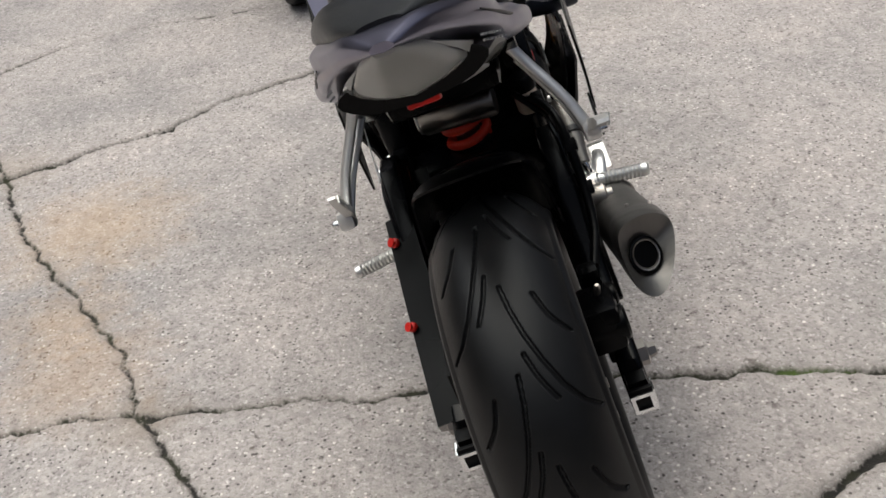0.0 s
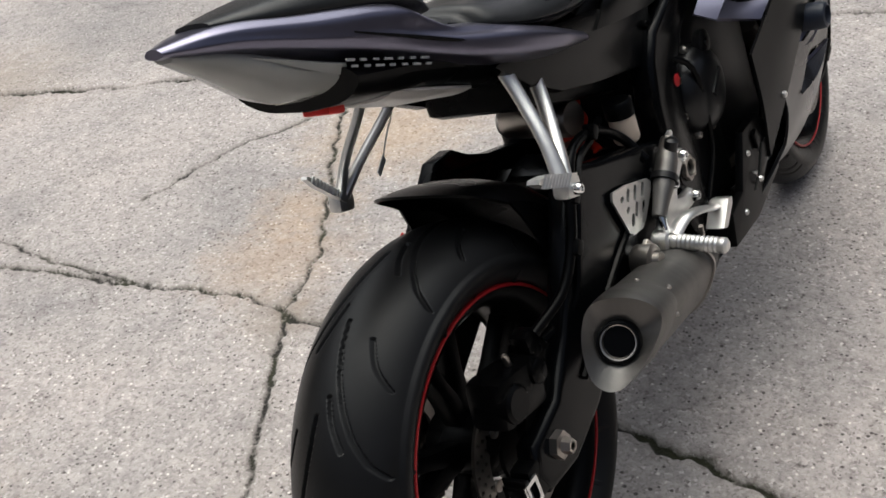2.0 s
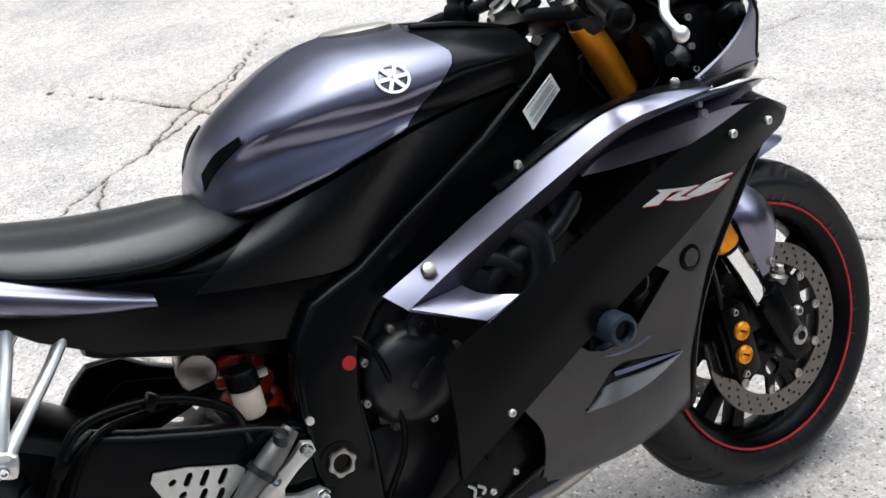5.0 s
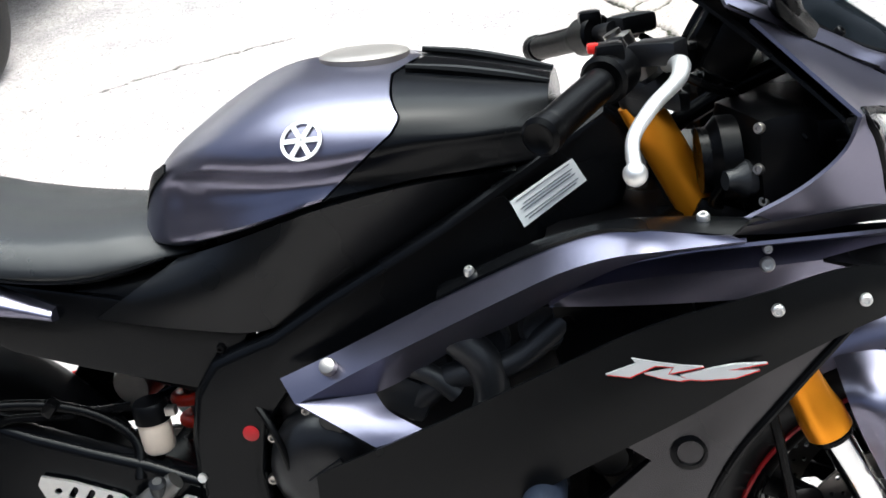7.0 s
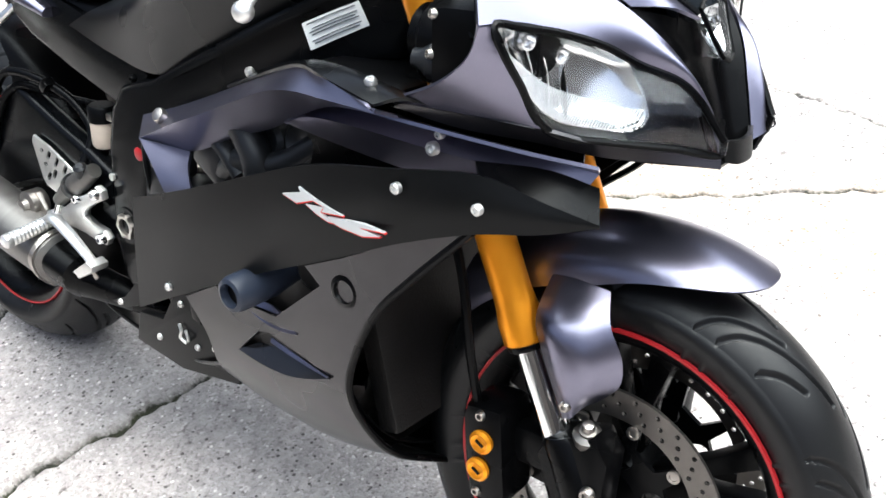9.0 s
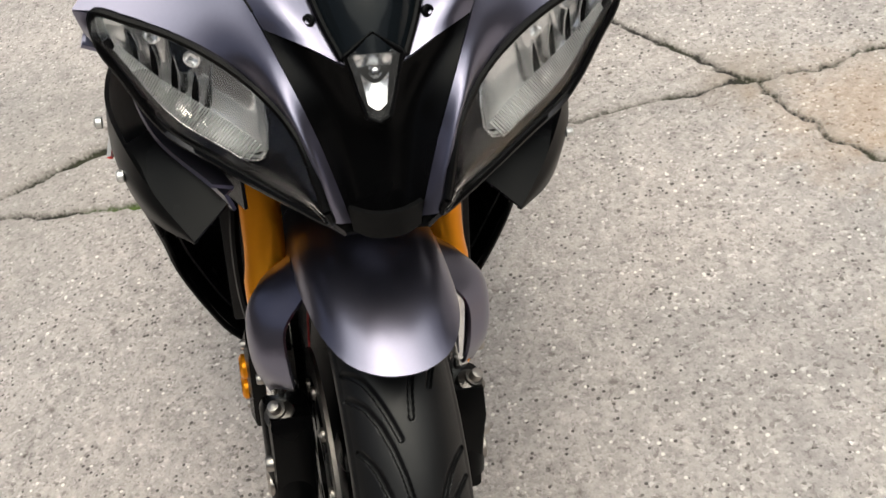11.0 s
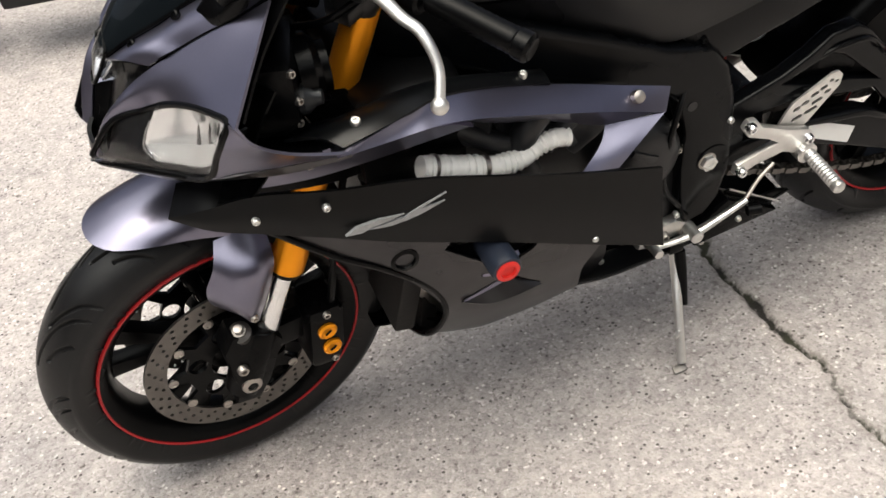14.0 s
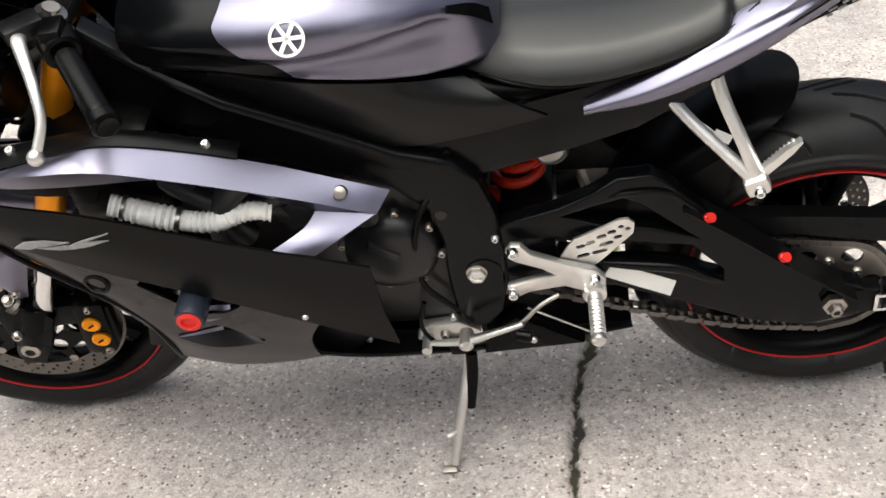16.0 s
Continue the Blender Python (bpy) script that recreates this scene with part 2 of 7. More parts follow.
def prism(outline, y0, y1, bevel=0.004, holes=(), bend=None, seg=2, smooth=0):
    """A plate cut to an outline of (x, z), from y0 to y1, with holes and rounded edges."""
    if smooth:
        outline = [tuple(p[:2]) for p in cr([(x, z, 0) for x, z in list(outline) + [outline[0]]], smooth)[:-1]]
    bm = bmesh.new()
    for loop in (outline, *holes):
        vs = [bm.verts.new((x, y0, z)) for x, z in loop]
        for a, b in zip(vs, vs[1:] + vs[:1]):
            bm.edges.new((a, b))
    if holes:
        bmesh.ops.triangle_fill(bm, use_beauty=True, edges=bm.edges[:])
    else:
        bm.faces.new(bm.verts[:])
    rim = [e for e in bm.edges if len(e.link_faces) == 1]
    ext = bmesh.ops.extrude_face_region(bm, geom=bm.faces[:])
    new_verts = [g for g in ext["geom"] if isinstance(g, bmesh.types.BMVert)]
    bmesh.ops.translate(bm, verts=new_verts, vec=(0, y1 - y0, 0))
    bmesh.ops.recalc_face_normals(bm, faces=bm.faces)
    if bevel:
        es = [e for e in bm.edges if len(e.link_faces) == 2 and abs(abs(e.verts[0].co.y - e.verts[1].co.y)) < 1e-6 and e.calc_face_angle(0) > 1.0]
        bmesh.ops.bevel(bm, geom=es, offset=bevel, segments=seg, affect="EDGES", profile=0.6)
    if bend:
        for v in bm.verts:
            v.co = bend(v.co)
    return bm


def box(c, size, bevel=0.004, rot=(0, 0, 0)):
    bm = bmesh.new()
    bmesh.ops.create_cube(bm, size=1)
    bmesh.ops.scale(bm, vec=size, verts=bm.verts)
    if bevel:
        bmesh.ops.bevel(bm, geom=bm.edges[:], offset=bevel, segments=2, affect="EDGES", profile=0.6)
    bmesh.ops.transform(bm, matrix=pose(*c, *rot), verts=bm.verts)
    return bm


def join(*bms):
    out = bmesh.new()
    for b in bms:
        me = bpy.data.meshes.new("tmp")
        b.to_mesh(me)
        b.free()
        out.from_mesh(me)
        bpy.data.meshes.remove(me)
    return out


def part(name, bm, mat, parent, label="", m=None, sharp=38):
    """Links a shape as one mesh under a thing or a part."""
    if m is NOSE:
        for v in bm.verts:
            v.co.y -= NOSE_PINCH * max(-1.0, min(1.0, v.co.y / 0.06))
    if m is not None:
        bmesh.ops.transform(bm, matrix=m, verts=bm.verts)
    me = bpy.data.meshes.new(name)
    bm.to_mesh(me)
    bm.free()
    me.polygons.foreach_set("use_smooth", [True] * len(me.polygons))
    me.set_sharp_from_angle(angle=radians(sharp))
    me.materials.append(mat)
    ob = new(name, me)
    ob.parent = parent
    if label:
        tagged(ob, label=label)
    return ob


def bolt(p, r, parent, axis=(0, 1, 0), mat=None, name="bolt", h=0.006, m=None, label=""):
    a = Vector(axis).normalized()
    return part(name, lathe([(r, -0.004), (r, h * 0.5), (r * 0.75, h), (r * 0.45, h), (r * 0.4, h * 0.4)], p, a, 14), mat or ALU, parent, label, m)


# ---- ground: one sheet of cracked exposed-aggregate concrete ----
CRACKS = [  # half width, depth, points
    (0.0045, 0.010, [(.30, 2.1), (.33, 1.87), (.42, 1.61), (.458, 1.27), (.51, 1.05), (.48, .855), (.463, .68), (.455, .52), (.418, .35), (.421, .24)]),
    (0.009, 0.014, [(.421, .24), (.42, .14), (.418, .08), (.40, -.03), (.375, -.14), (.345, -.25), (.33, -.36), (.312, -.45), (.277, -.58), (.22, -.78)]),
    (0.004, 0.008, [(.48, .858), (.708, .931), (.94, 1.07), (1.285, 1.28), (1.577, 1.401), (1.70, 1.44)]),
    (0.004, 0.007, [(.48, .858), (.383, .804), (.223, .709), (.056, .62), (-.149, .51), (-.287, .425)]),
    (0.010, 0.014, [(.587, 3.64), (.83, 3.27), (1.02, 2.95), (1.25, 2.48), (1.33, 2.22), (1.50, 1.92), (1.62, 1.65), (1.70, 1.44), (1.75, 1.284), (1.826, 1.144), (1.86, .975), (1.956, .898), (2.02, .81), (2.13, .57), (2.2, .45), (2.3, .2), (2.45, -.3)]),
    (0.003, 0.006, [(2.58, 1.69), (2.75, 1.5), (2.81, 1.38), (2.86, 1.1), (2.85, .84), (2.82, .58)]),
    (0.005, 0.008, [(.006, 1.9), (.227, 2.095), (.46, 2.2), (.665, 2.387), (.92, 2.595), (1.18, 2.81), (1.63, 3.45), (1.96, 3.8)]),
    (0.013, 0.018, [(-1.6, 3.04), (-1.347, 2.505), (-1.124, 2.043), (-.8, 1.38), (-.50, .78), (-.396, .613), (-.30, .424), (-.24, .238), (-.171, .07), (-.155, -.035), (-.11, -.146), (-.07, -.24), (-.004, -.36), (.064, -.49), (.18, -.82), (.267, -1.03), (.42, -1.4), (.7, -2.0)]),
    (0.005, 0.008, [(-1.333, 2.5), (-1.13, 2.6), (-.9, 2.7), (-.62, 2.85), (-.2, 3.0)]),
    (0.004, 0.008, [(-1.33, 2.32), (-1.40, 2.15), (-1.46, 2.03), (-1.7, 1.8)]),
    (0.003, 0.006, [(.78, 1.575), (.95, 1.54), (1.13, 1.496), (1.3, 1.4)]),
    (0.003, 0.006, [(.18, -.82), (.08, -.9), (-.022, -.98), (-.1, -1.1)]),
    (0.004, 0.008, [(1.70, 1.44), (1.966, 1.578), (2.326, 1.70), (2.742, 1.806), (3.083, 1.877), (3.6, 1.96)]),
    (0.005, 0.008, [(.879, 2.582), (1.0, 2.74), (1.124, 2.892), (1.317, 3.049), (1.546, 3.369), (1.94, 3.892)]),
    (0.0025, 0.005, [(.665, 2.387), (.5, 1.95), (.47, 1.7), (.458, 1.27)]),
]


def axis_steps(lo, hi, step, far):
    core = np.arange(lo, hi + step / 2, step)
    out, d = [], step
    p = hi
    while p < far:
        d *= 1.35
        p += d
        out.append(p)
    low, d, p = [], step, lo
    while p > -far:
        d *= 1.35
        p -= d
        low.append(p)
    return np.array(low[::-1] + list(core) + out)


def smooth_noise(X, Y, freq, seed):
    """Cheap smooth noise in -1..1 from a few sines."""
    g = np.random.RandomState(seed)
    out = np.zeros_like(X)
    for _ in range(7):
        a, p, f = g.uniform(0, 6.28), g.uniform(0, 6.28), freq * g.uniform(0.6, 1.7)
        out += np.sin((X * math.cos(a) + Y * math.sin(a)) * f + p)
    return out / 4.0


def ground_sheet():
    gx, gy = axis_steps(-0.75, 2.7, 0.0075, 300), axis_steps(-1.15, 3.1, 0.0075, 300)
    X, Y = np.meshgrid(gx, gy, indexing="ij")
    shp = X.shape
    X, Y = X.ravel(), Y.ravel()
    jx = X + 0.010 * smooth_noise(X, Y, 45, 1) + 0.005 * smooth_noise(X, Y, 150, 2)
    jy = Y + 0.010 * smooth_noise(X, Y, 45, 3) + 0.005 * smooth_noise(X, Y, 150, 4)
    width = 0.9 + 0.6 * smooth_noise(X, Y, 12, 5) + 0.45 * smooth_noise(X, Y, 55, 6)
    gap = np.full(X.size, 0.05)
    dep = np.zeros(X.size)
    near = np.where((np.abs(X) < 5) & (np.abs(Y) < 6))[0]
    for hw, depth, pts in CRACKS:
        P = np.array(pts)
        lo, hi = P.min(0) - 0.1, P.max(0) + 0.1
        idx = near[(X[near] > lo[0]) & (X[near] < hi[0]) & (Y[near] > lo[1]) & (Y[near] < hi[1])]
        best = np.full(idx.size, 9.0)
        for a, b in zip(P[:-1], P[1:]):
            e = b - a
            t = np.clip(((jx[idx] - a[0]) * e[0] + (jy[idx] - a[1]) * e[1]) / (e @ e), 0, 1)
            best = np.minimum(best, np.hypot(jx[idx] - a[0] - t * e[0], jy[idx] - a[1] - t * e[1]))
        w = 0.55 * hw * np.maximum(width[idx], 0.02)
        g = best - w
        gap[idx] = np.minimum(gap[idx], g)
        dep[idx] = np.maximum(dep[idx], depth * np.clip(1 - g / (0.7 * w + 0.004), 0, 1) * (g < 0.7 * w + 0.004))
    Z = -dep + np.where(np.abs(X) + np.abs(Y) < 8, 0.0012 * smooth_noise(X, Y, 9, 7), 0)
    nx, ny = shp
    i, j = np.meshgrid(np.arange(nx - 1), np.arange(ny - 1), indexing="ij")
    a = (i * ny + j).ravel()
    F = np.c_[a, a + ny, a + ny + 1, a + 1]
    me = bpy.data.meshes.new("ground")
    me.vertices.add(X.size)
    me.vertices.foreach_set("co", np.c_[X, Y, Z].ravel())
    me.loops.add(F.size)
    me.loops.foreach_set("vertex_index", F.ravel().astype(np.int32))
    me.polygons.add(len(F))
    me.polygons.foreach_set("loop_start", np.arange(0, F.size, 4, dtype=np.int32))
    me.polygons.foreach_set("use_smooth", np.ones(len(F), dtype=bool))
    me.update(calc_edges=True)
    at = me.attributes.new("gap", "FLOAT", "POINT")
    at.data.foreach_set("value", gap)
    return me


def concrete():
    m = bpy.data.materials.new("aggregate_concrete")
    m.use_nodes = True
    nt = m.node_tree
    b = nt.nodes["Principled BSDF"]
    L = nt.links.new
    tc = nt.nodes.new("ShaderNodeTexCoord")

    def noise_tex(scale, detail=4, rough=0.6):
        n = nt.nodes.new("ShaderNodeTexNoise")
        n.inputs["Scale"].default_value, n.inputs["Detail"].default_value, n.inputs["Roughness"].default_value = scale, detail, rough
        L(tc.outputs["Object"], n.inputs["Vector"])
        return n

    def ramp(src, stops):
        r = nt.nodes.new("ShaderNodeValToRGB")
        r.color_ramp.elements[0].position, r.color_ramp.elements[0].color = stops[0][0], (*stops[0][1], 1)
        r.color_ramp.elements[1].position, r.color_ramp.elements[1].color = stops[-1][0], (*stops[-1][1], 1)
        for p, c in stops[1:-1]:
            e = r.color_ramp.elements.new(p)
            e.color = (*c, 1)
        L(src, r.inputs[0])
        return r.outputs[0]

    def mix(kind, fac, a, c):
        x = nt.nodes.new("ShaderNodeMix")
        x.data_type, x.blend_type = "RGBA", kind
        if isinstance(fac, float):
            x.inputs[0].default_value = fac
        else:
            L(fac, x.inputs[0])
        for s, k in ((a, 6), (c, 7)):
            if isinstance(s, tuple):
                x.inputs[k].default_value = (*s, 1)
            else:
                L(s, x.inputs[k])
        return x.outputs[2]

    def math_node(op, a, c):
        x = nt.nodes.new("ShaderNodeMath")
        x.operation = op
        for s, k in ((a, 0), (c, 1)):
            if isinstance(s, (int, float)):
                x.inputs[k].default_value = s
            else:
                L(s, x.inputs[k])
        return x.outputs[0]

    def stones(scale):
        v = nt.nodes.new("ShaderNodeTexVoronoi")
        v.inputs["Scale"].default_value = scale
        v.inputs["Randomness"].default_value = 1.0
        L(tc.outputs["Object"], v.inputs["Vector"])
        return v

    def spot(x, y, r):
        """1 at a place on the ground, falling to 0 at a ragged edge."""
        d = nt.nodes.new("ShaderNodeVectorMath")
        d.operation = "DISTANCE"
        L(tc.outputs["Object"], d.inputs[0])
        d.inputs[1].default_value = (x, y, 0)
        rough_d = math_node("ADD", d.outputs["Value"], math_node("MULTIPLY", math_node("SUBTRACT", noise_tex(14, 6, 0.7).outputs[0], 0.5), r * 1.6))
        k = nt.nodes.new("ShaderNodeMapRange")
        k.inputs[1].default_value, k.inputs[2].default_value, k.inputs[3].default_value, k.inputs[4].default_value = r * 0.2, r, 1, 0
        L(rough_d, k.inputs[0])
        return k.outputs[0]

    v1, v2 = stones(160), stones(105)
    pebble = ramp(v1.outputs["Color"], [(0.0, (.09, .08, .073)), (0.22, (.25, .225, .212)), (0.5, (.395, .362, .352)), (0.78, (.51, .47, .455)), (1.0, (.78, .75, .735))])
    cement = ramp(noise_tex(26, 9, 0.75).outputs[0], [(0.28, (.25, .228, .219)), (0.72, (.54, .50, .48))])
    sep = nt.nodes.new("ShaderNodeSeparateColor")
    L(v2.outputs["Color"], sep.inputs[0])
    show = ramp(noise_tex(60, 6, 0.7).outputs[0], [(0.44, (0, 0, 0)), (0.60, (1, 1, 1))])
    col = mix("MIX", show, cement, pebble)
    grit = math_node("MULTIPLY", noise_tex(5, 4, 0.6).outputs[0], 0.62)
    dark = math_node("MULTIPLY", math_node("LESS_THAN", v2.outputs["Distance"], grit), math_node("GREATER_THAN", sep.outputs[0], 0.885))
    col = mix("MIX", dark, col, (.11, .098, .092))
    light = math_node("MULTIPLY", math_node("LESS_THAN", v2.outputs["Distance"], grit), math_node("GREATER_THAN", sep.outputs[1], 0.94))
    col = mix("MIX", light, col, (.72, .69, .65))
    mottle = ramp(noise_tex(85, 6, 0.8).outputs[0], [(0.32, (.46, .44, .43)), (0.45, (.98, .98, .98)), (0.75, (1.15, 1.14, 1.13))])
    col = mix("MULTIPLY", 1.0, col, mottle)
    pits = ramp(noise_tex(38, 3, 0.5).outputs[0], [(0.24, (.42, .39, .37)), (0.31, (1, 1, 1))])
    col = mix("MULTIPLY", 1.0, col, pits)
    tone = ramp(noise_tex(1.3, 7, 0.65).outputs[0], [(0.30, (.68, .69, .715)), (0.5, (.97, .968, .97)), (0.7, (1.12, 1.10, 1.085))])
    col = mix("MULTIPLY", 1.0, col, tone)
    v3 = stones(13)
    sep3 = nt.nodes.new("ShaderNodeSeparateColor")
    L(v3.outputs["Color"], sep3.inputs[0])
    hole = math_node("ADD", v3.outputs["Distance"], math_node("MULTIPLY", math_node("SUBTRACT", noise_tex(48, 5, 0.7).outputs[0], 0.5), 0.55))
    hole = math_node("MULTIPLY", ramp(hole, [(0.02, (1, 1, 1)), (0.11, (0, 0, 0))]), math_node("GREATER_THAN", sep3.outputs[0], 0.45))
    col = mix("MIX", math_node("MULTIPLY", hole, 0.72), col, (.125, .108, .10))
    scuff = ramp(noise_tex(4.5, 8, 0.72).outputs[0], [(0.30, (.80, .80, .81)), (0.5, (1, 1, 1))])
    col = mix("MULTIPLY", 1.0, col, scuff)
    for x, y, r, k, c in ((.66, 1.02, .24, .28, (.46, .29, .15)), (.88, 1.10, .18, .28, (.48, .31, .16)), (1.20, 2.80, .45, .4, (.27, .215, .16)), (.47, .86, .13, .5, (.24, .19, .145)), (1.30, 1.10, .32, .38, (.46, .31, .17)), (1.72, 1.45, .2, .4, (.26, .21, .165)), (2.35, -.45, .4, .3, (.24, .22, .20)), (.1, -.75, .5, .35, (.25, .23, .215)), (-.5, 1.3, .5, .25, (.42, .33, .23))):
        col = mix("MIX", math_node("MULTIPLY", spot(x, y, r), k), col, c)
    at = nt.nodes.new("ShaderNodeAttribute")
    at.attribute_name = "gap"
    rag = math_node("ADD", at.outputs["Fac"], math_node("MULTIPLY", math_node("SUBTRACT", noise_tex(120, 5).outputs[0], 0.5), 0.012))
    soil = ramp(noise_tex(7, 3).outputs[0], [(0.42, (.020, .018, .016)), (0.62, (.032, .033, .018))])
    edge = ramp(rag, [(0.0, (1, 1, 1)), (0.006, (0, 0, 0))])
    halo = ramp(rag, [(0.0, (.32, .32, .32)), (0.03, (0, 0, 0))])
    col = mix("MIX", halo, col, (.235, .21, .185))
    col = mix("MIX", edge, col, soil)
    for x, y, r in ((.30, -.46, .10), (-1.33, 2.42, .16), (-1.12, 2.05, .10)):
        col = mix("MIX", math_node("MULTIPLY", spot(x, y, r), edge), col, (.075, .115, .025))
    L(col, b.inputs["Base Color"])
    b.inputs["Roughness"].default_value = 0.85
    b.inputs["Specular IOR Level"].default_value = 0.25
    bp = nt.nodes.new("ShaderNodeBump")
    bp.inputs["Strength"].default_value, bp.inputs["Distance"].default_value = 0.8, 0.003
    h = math_node("ADD", math_node("MULTIPLY", v1.outputs["Distance"], -0.6), noise_tex(220, 4).outputs[0])
    h = math_node("SUBTRACT", h, math_node("MULTIPLY", hole, 1.5))
    L(h, bp.inputs["Height"])
    L(bp.outputs[0], b.inputs["Normal"])
    return m


ground_mesh = ground_sheet()
ground_mesh.materials.append(concrete())
tagged(new("ground", ground_mesh), "cracked beige exposed-aggregate concrete with dirt in the joints", "pavement", kind="structure")

# ---- the motorcycle, leaning on its side stand ----
LEAN = Matrix.Rotation(-0.2248, 4, "X")
bike = new("motorcycle")
bike.matrix_world = LEAN
tagged(bike, "purple-grey sport motorcycle with gold forks leaning on its side stand", "motorcycle")
STEER_AXIS = Vector((-math.sin(radians(24)), 0, math.cos(radians(24))))
STEER = Matrix.Translation((1.477, 0, 0)) @ Matrix.Rotation(0.0933, 4, STEER_AXIS) @ Matrix.Translation((-1.477, 0, 0))
NOSE, NOSE_PINCH = Matrix.Translation((0, 0.021, 0)), 0.008
FX, FZ, RZ = 1.379, 0.302, 0.315


# -- wheels --
def groove_gap(S, U, period, lines):
    best = np.full(S.shape, 9.0)
    for k in (-1, 0, 1):
        for line in lines:
            P = cr([(s + k * period, u, 0) for s, u in line], 7)[:, :2]
            for a, b in zip(P[:-1], P[1:]):
                e = b - a
                t = np.clip(((S - a[0]) * e[0] + (U - a[1]) * e[1]) / (e @ e), 0, 1)
                best = np.minimum(best, np.hypot(S - a[0] - t * e[0], U - a[1] - t * e[1]))
    return best


def tyre_bm(cx, cz, R, half, rho, bead_r, bead_u, count, lines, flip=1, na=1300):
    """A tyre with its tread grooves sunk into the crown."""
    um = half * 0.93
    crown = [(R - (rho - math.sqrt(rho * rho - u * u)), u) for u in np.linspace(-um, um, 111)]
    r1 = crown[0][0]
    side = [(bead_r + (r1 - bead_r) * s, half * (1 + 0.035 * math.sin(math.pi * s)) * (1 - (1 - s) ** 2 * (1 - bead_u / half)) if s < 0.95 else um + (half - um) * 0.6) for s in np.linspace(0, 0.95, 7)]
    inner = [(bead_r - 0.006, bead_u - 0.012)]
    prof = [(r, -u) for r, u in inner] + [(r, -u) for r, u in side] + crown + [(r, u) for r, u in side[::-1]] + inner
    r = np.array([p[0] for p in prof])
    u = np.array([p[1] for p in prof])
    th = np.linspace(0, 2 * math.pi, na, endpoint=False)
    period = 2 * math.pi * R / count
    S, U = np.meshgrid((th * R) % period, u, indexing="ij")
    g = groove_gap(S, U * flip, period, lines)
    on_crown = np.abs(U) < um * 0.985
    rr = r[None, :] - 0.0055 * np.clip((0.0034 - g) / 0.0016, 0, 1) * on_crown
    G = np.stack([cx + rr * np.cos(th)[:, None], np.repeat(u[None, :], na, 0), cz + rr * np.sin(th)[:, None]], -1)
    k = len(prof)
    F = [(i * k + j, i * k + j + 1, ((i + 1) % na) * k + j + 1, ((i + 1) % na) * k + j) for i in range(na) for j in range(k - 1)]
    me = bpy.data.meshes.new("t")
    me.from_pydata(G.reshape(-1, 3).tolist(), [], F)
    bm = bmesh.new()
    bm.from_mesh(me)
    bpy.data.meshes.remove(me)
    return bm


def ring_holes(cx, cz, r, n, hr, k=6, off=0.0):
    out = []
    for i in range(n):
        a = 2 * math.pi * i / n + off
        out.append([(cx + r * math.cos(a) + hr * math.cos(b), cz + r * math.sin(a) + hr * math.sin(b)) for b in np.linspace(0, 2 * math.pi, k, endpoint=False)])
    return out


def circle(cx, cz, r, k=48):
    return [(cx + r * math.cos(a), cz + r * math.sin(a)) for a in np.linspace(0, 2 * math.pi, k, endpoint=False)]


def wheel(name, cx, cz, R, half, rho, bead_u, count, lines, flip, m=None):
    w = bead_u
    prof = [(.221, -w - .004), (.224, -w), (.216, -w + .006), (.205, -w + .016), (.198, -w * .4), (.198, w * .4), (.205, w - .016), (.216, w - .006), (.224, w), (.221, w + .004), (.212, w + .002), (.198, w - .014), (.190, w * .4), (.190, -w * .4), (.198, -w + .014), (.212, -w - .002)]
    spokes = []
    for i in range(5):
        a = 2 * math.pi * i / 5 + 0.35
        for da in (-0.20, 0.20):
            p0 = (cx + .035 * math.cos(a), cz + .035 * math.sin(a))
            c, s = math.cos(a + da), math.sin(a + da)
            t = np.array((-s, c))
            q0, q1 = np.array(p0), np.array((cx + .198 * c, cz + .198 * s))
            o = [tuple(q0 - t * .018), tuple(q0 * .5 + q1 * .5 - t * .011), tuple(q1 - t * .016), tuple(q1 + t * .016), tuple(q0 * .5 + q1 * .5 + t * .011), tuple(q0 + t * .018)]
            spokes.append(prism(o, -.016, .016, .005))
    rim = part(name, lathe(prof, (cx, 0, cz), (0, 1, 0), 96, closed=True), BLACK, bike, "black cast wheel with split spokes", m)
    part("hub", lathe([(.03, -.05), (.045, -.045), (.05, 0), (.045, .045), (.03, .05)], (cx, 0, cz), (0, 1, 0), 32), BLACK, rim, "", m)
    for sp in spokes:
        part("spoke", sp, BLACK, rim, "", m)
    part("tyre", tyre_bm(cx, cz, R, half, rho, .223, bead_u, count, lines, flip), RUBBER, rim, "black rubber tyre with slanted tread grooves", m, 50)
    for s in (1, -1):
        part("rim_stripe", lathe([(.2250, s * (w + .0025)), (.2235, s * (w + .0062)), (.2200, s * (w + .0060)), (.2198, s * (w + .003))], (cx, 0, cz), (0, 1, 0), 96, closed=True), REDLINE, rim, "thin red rim stripe", m)
    return rim


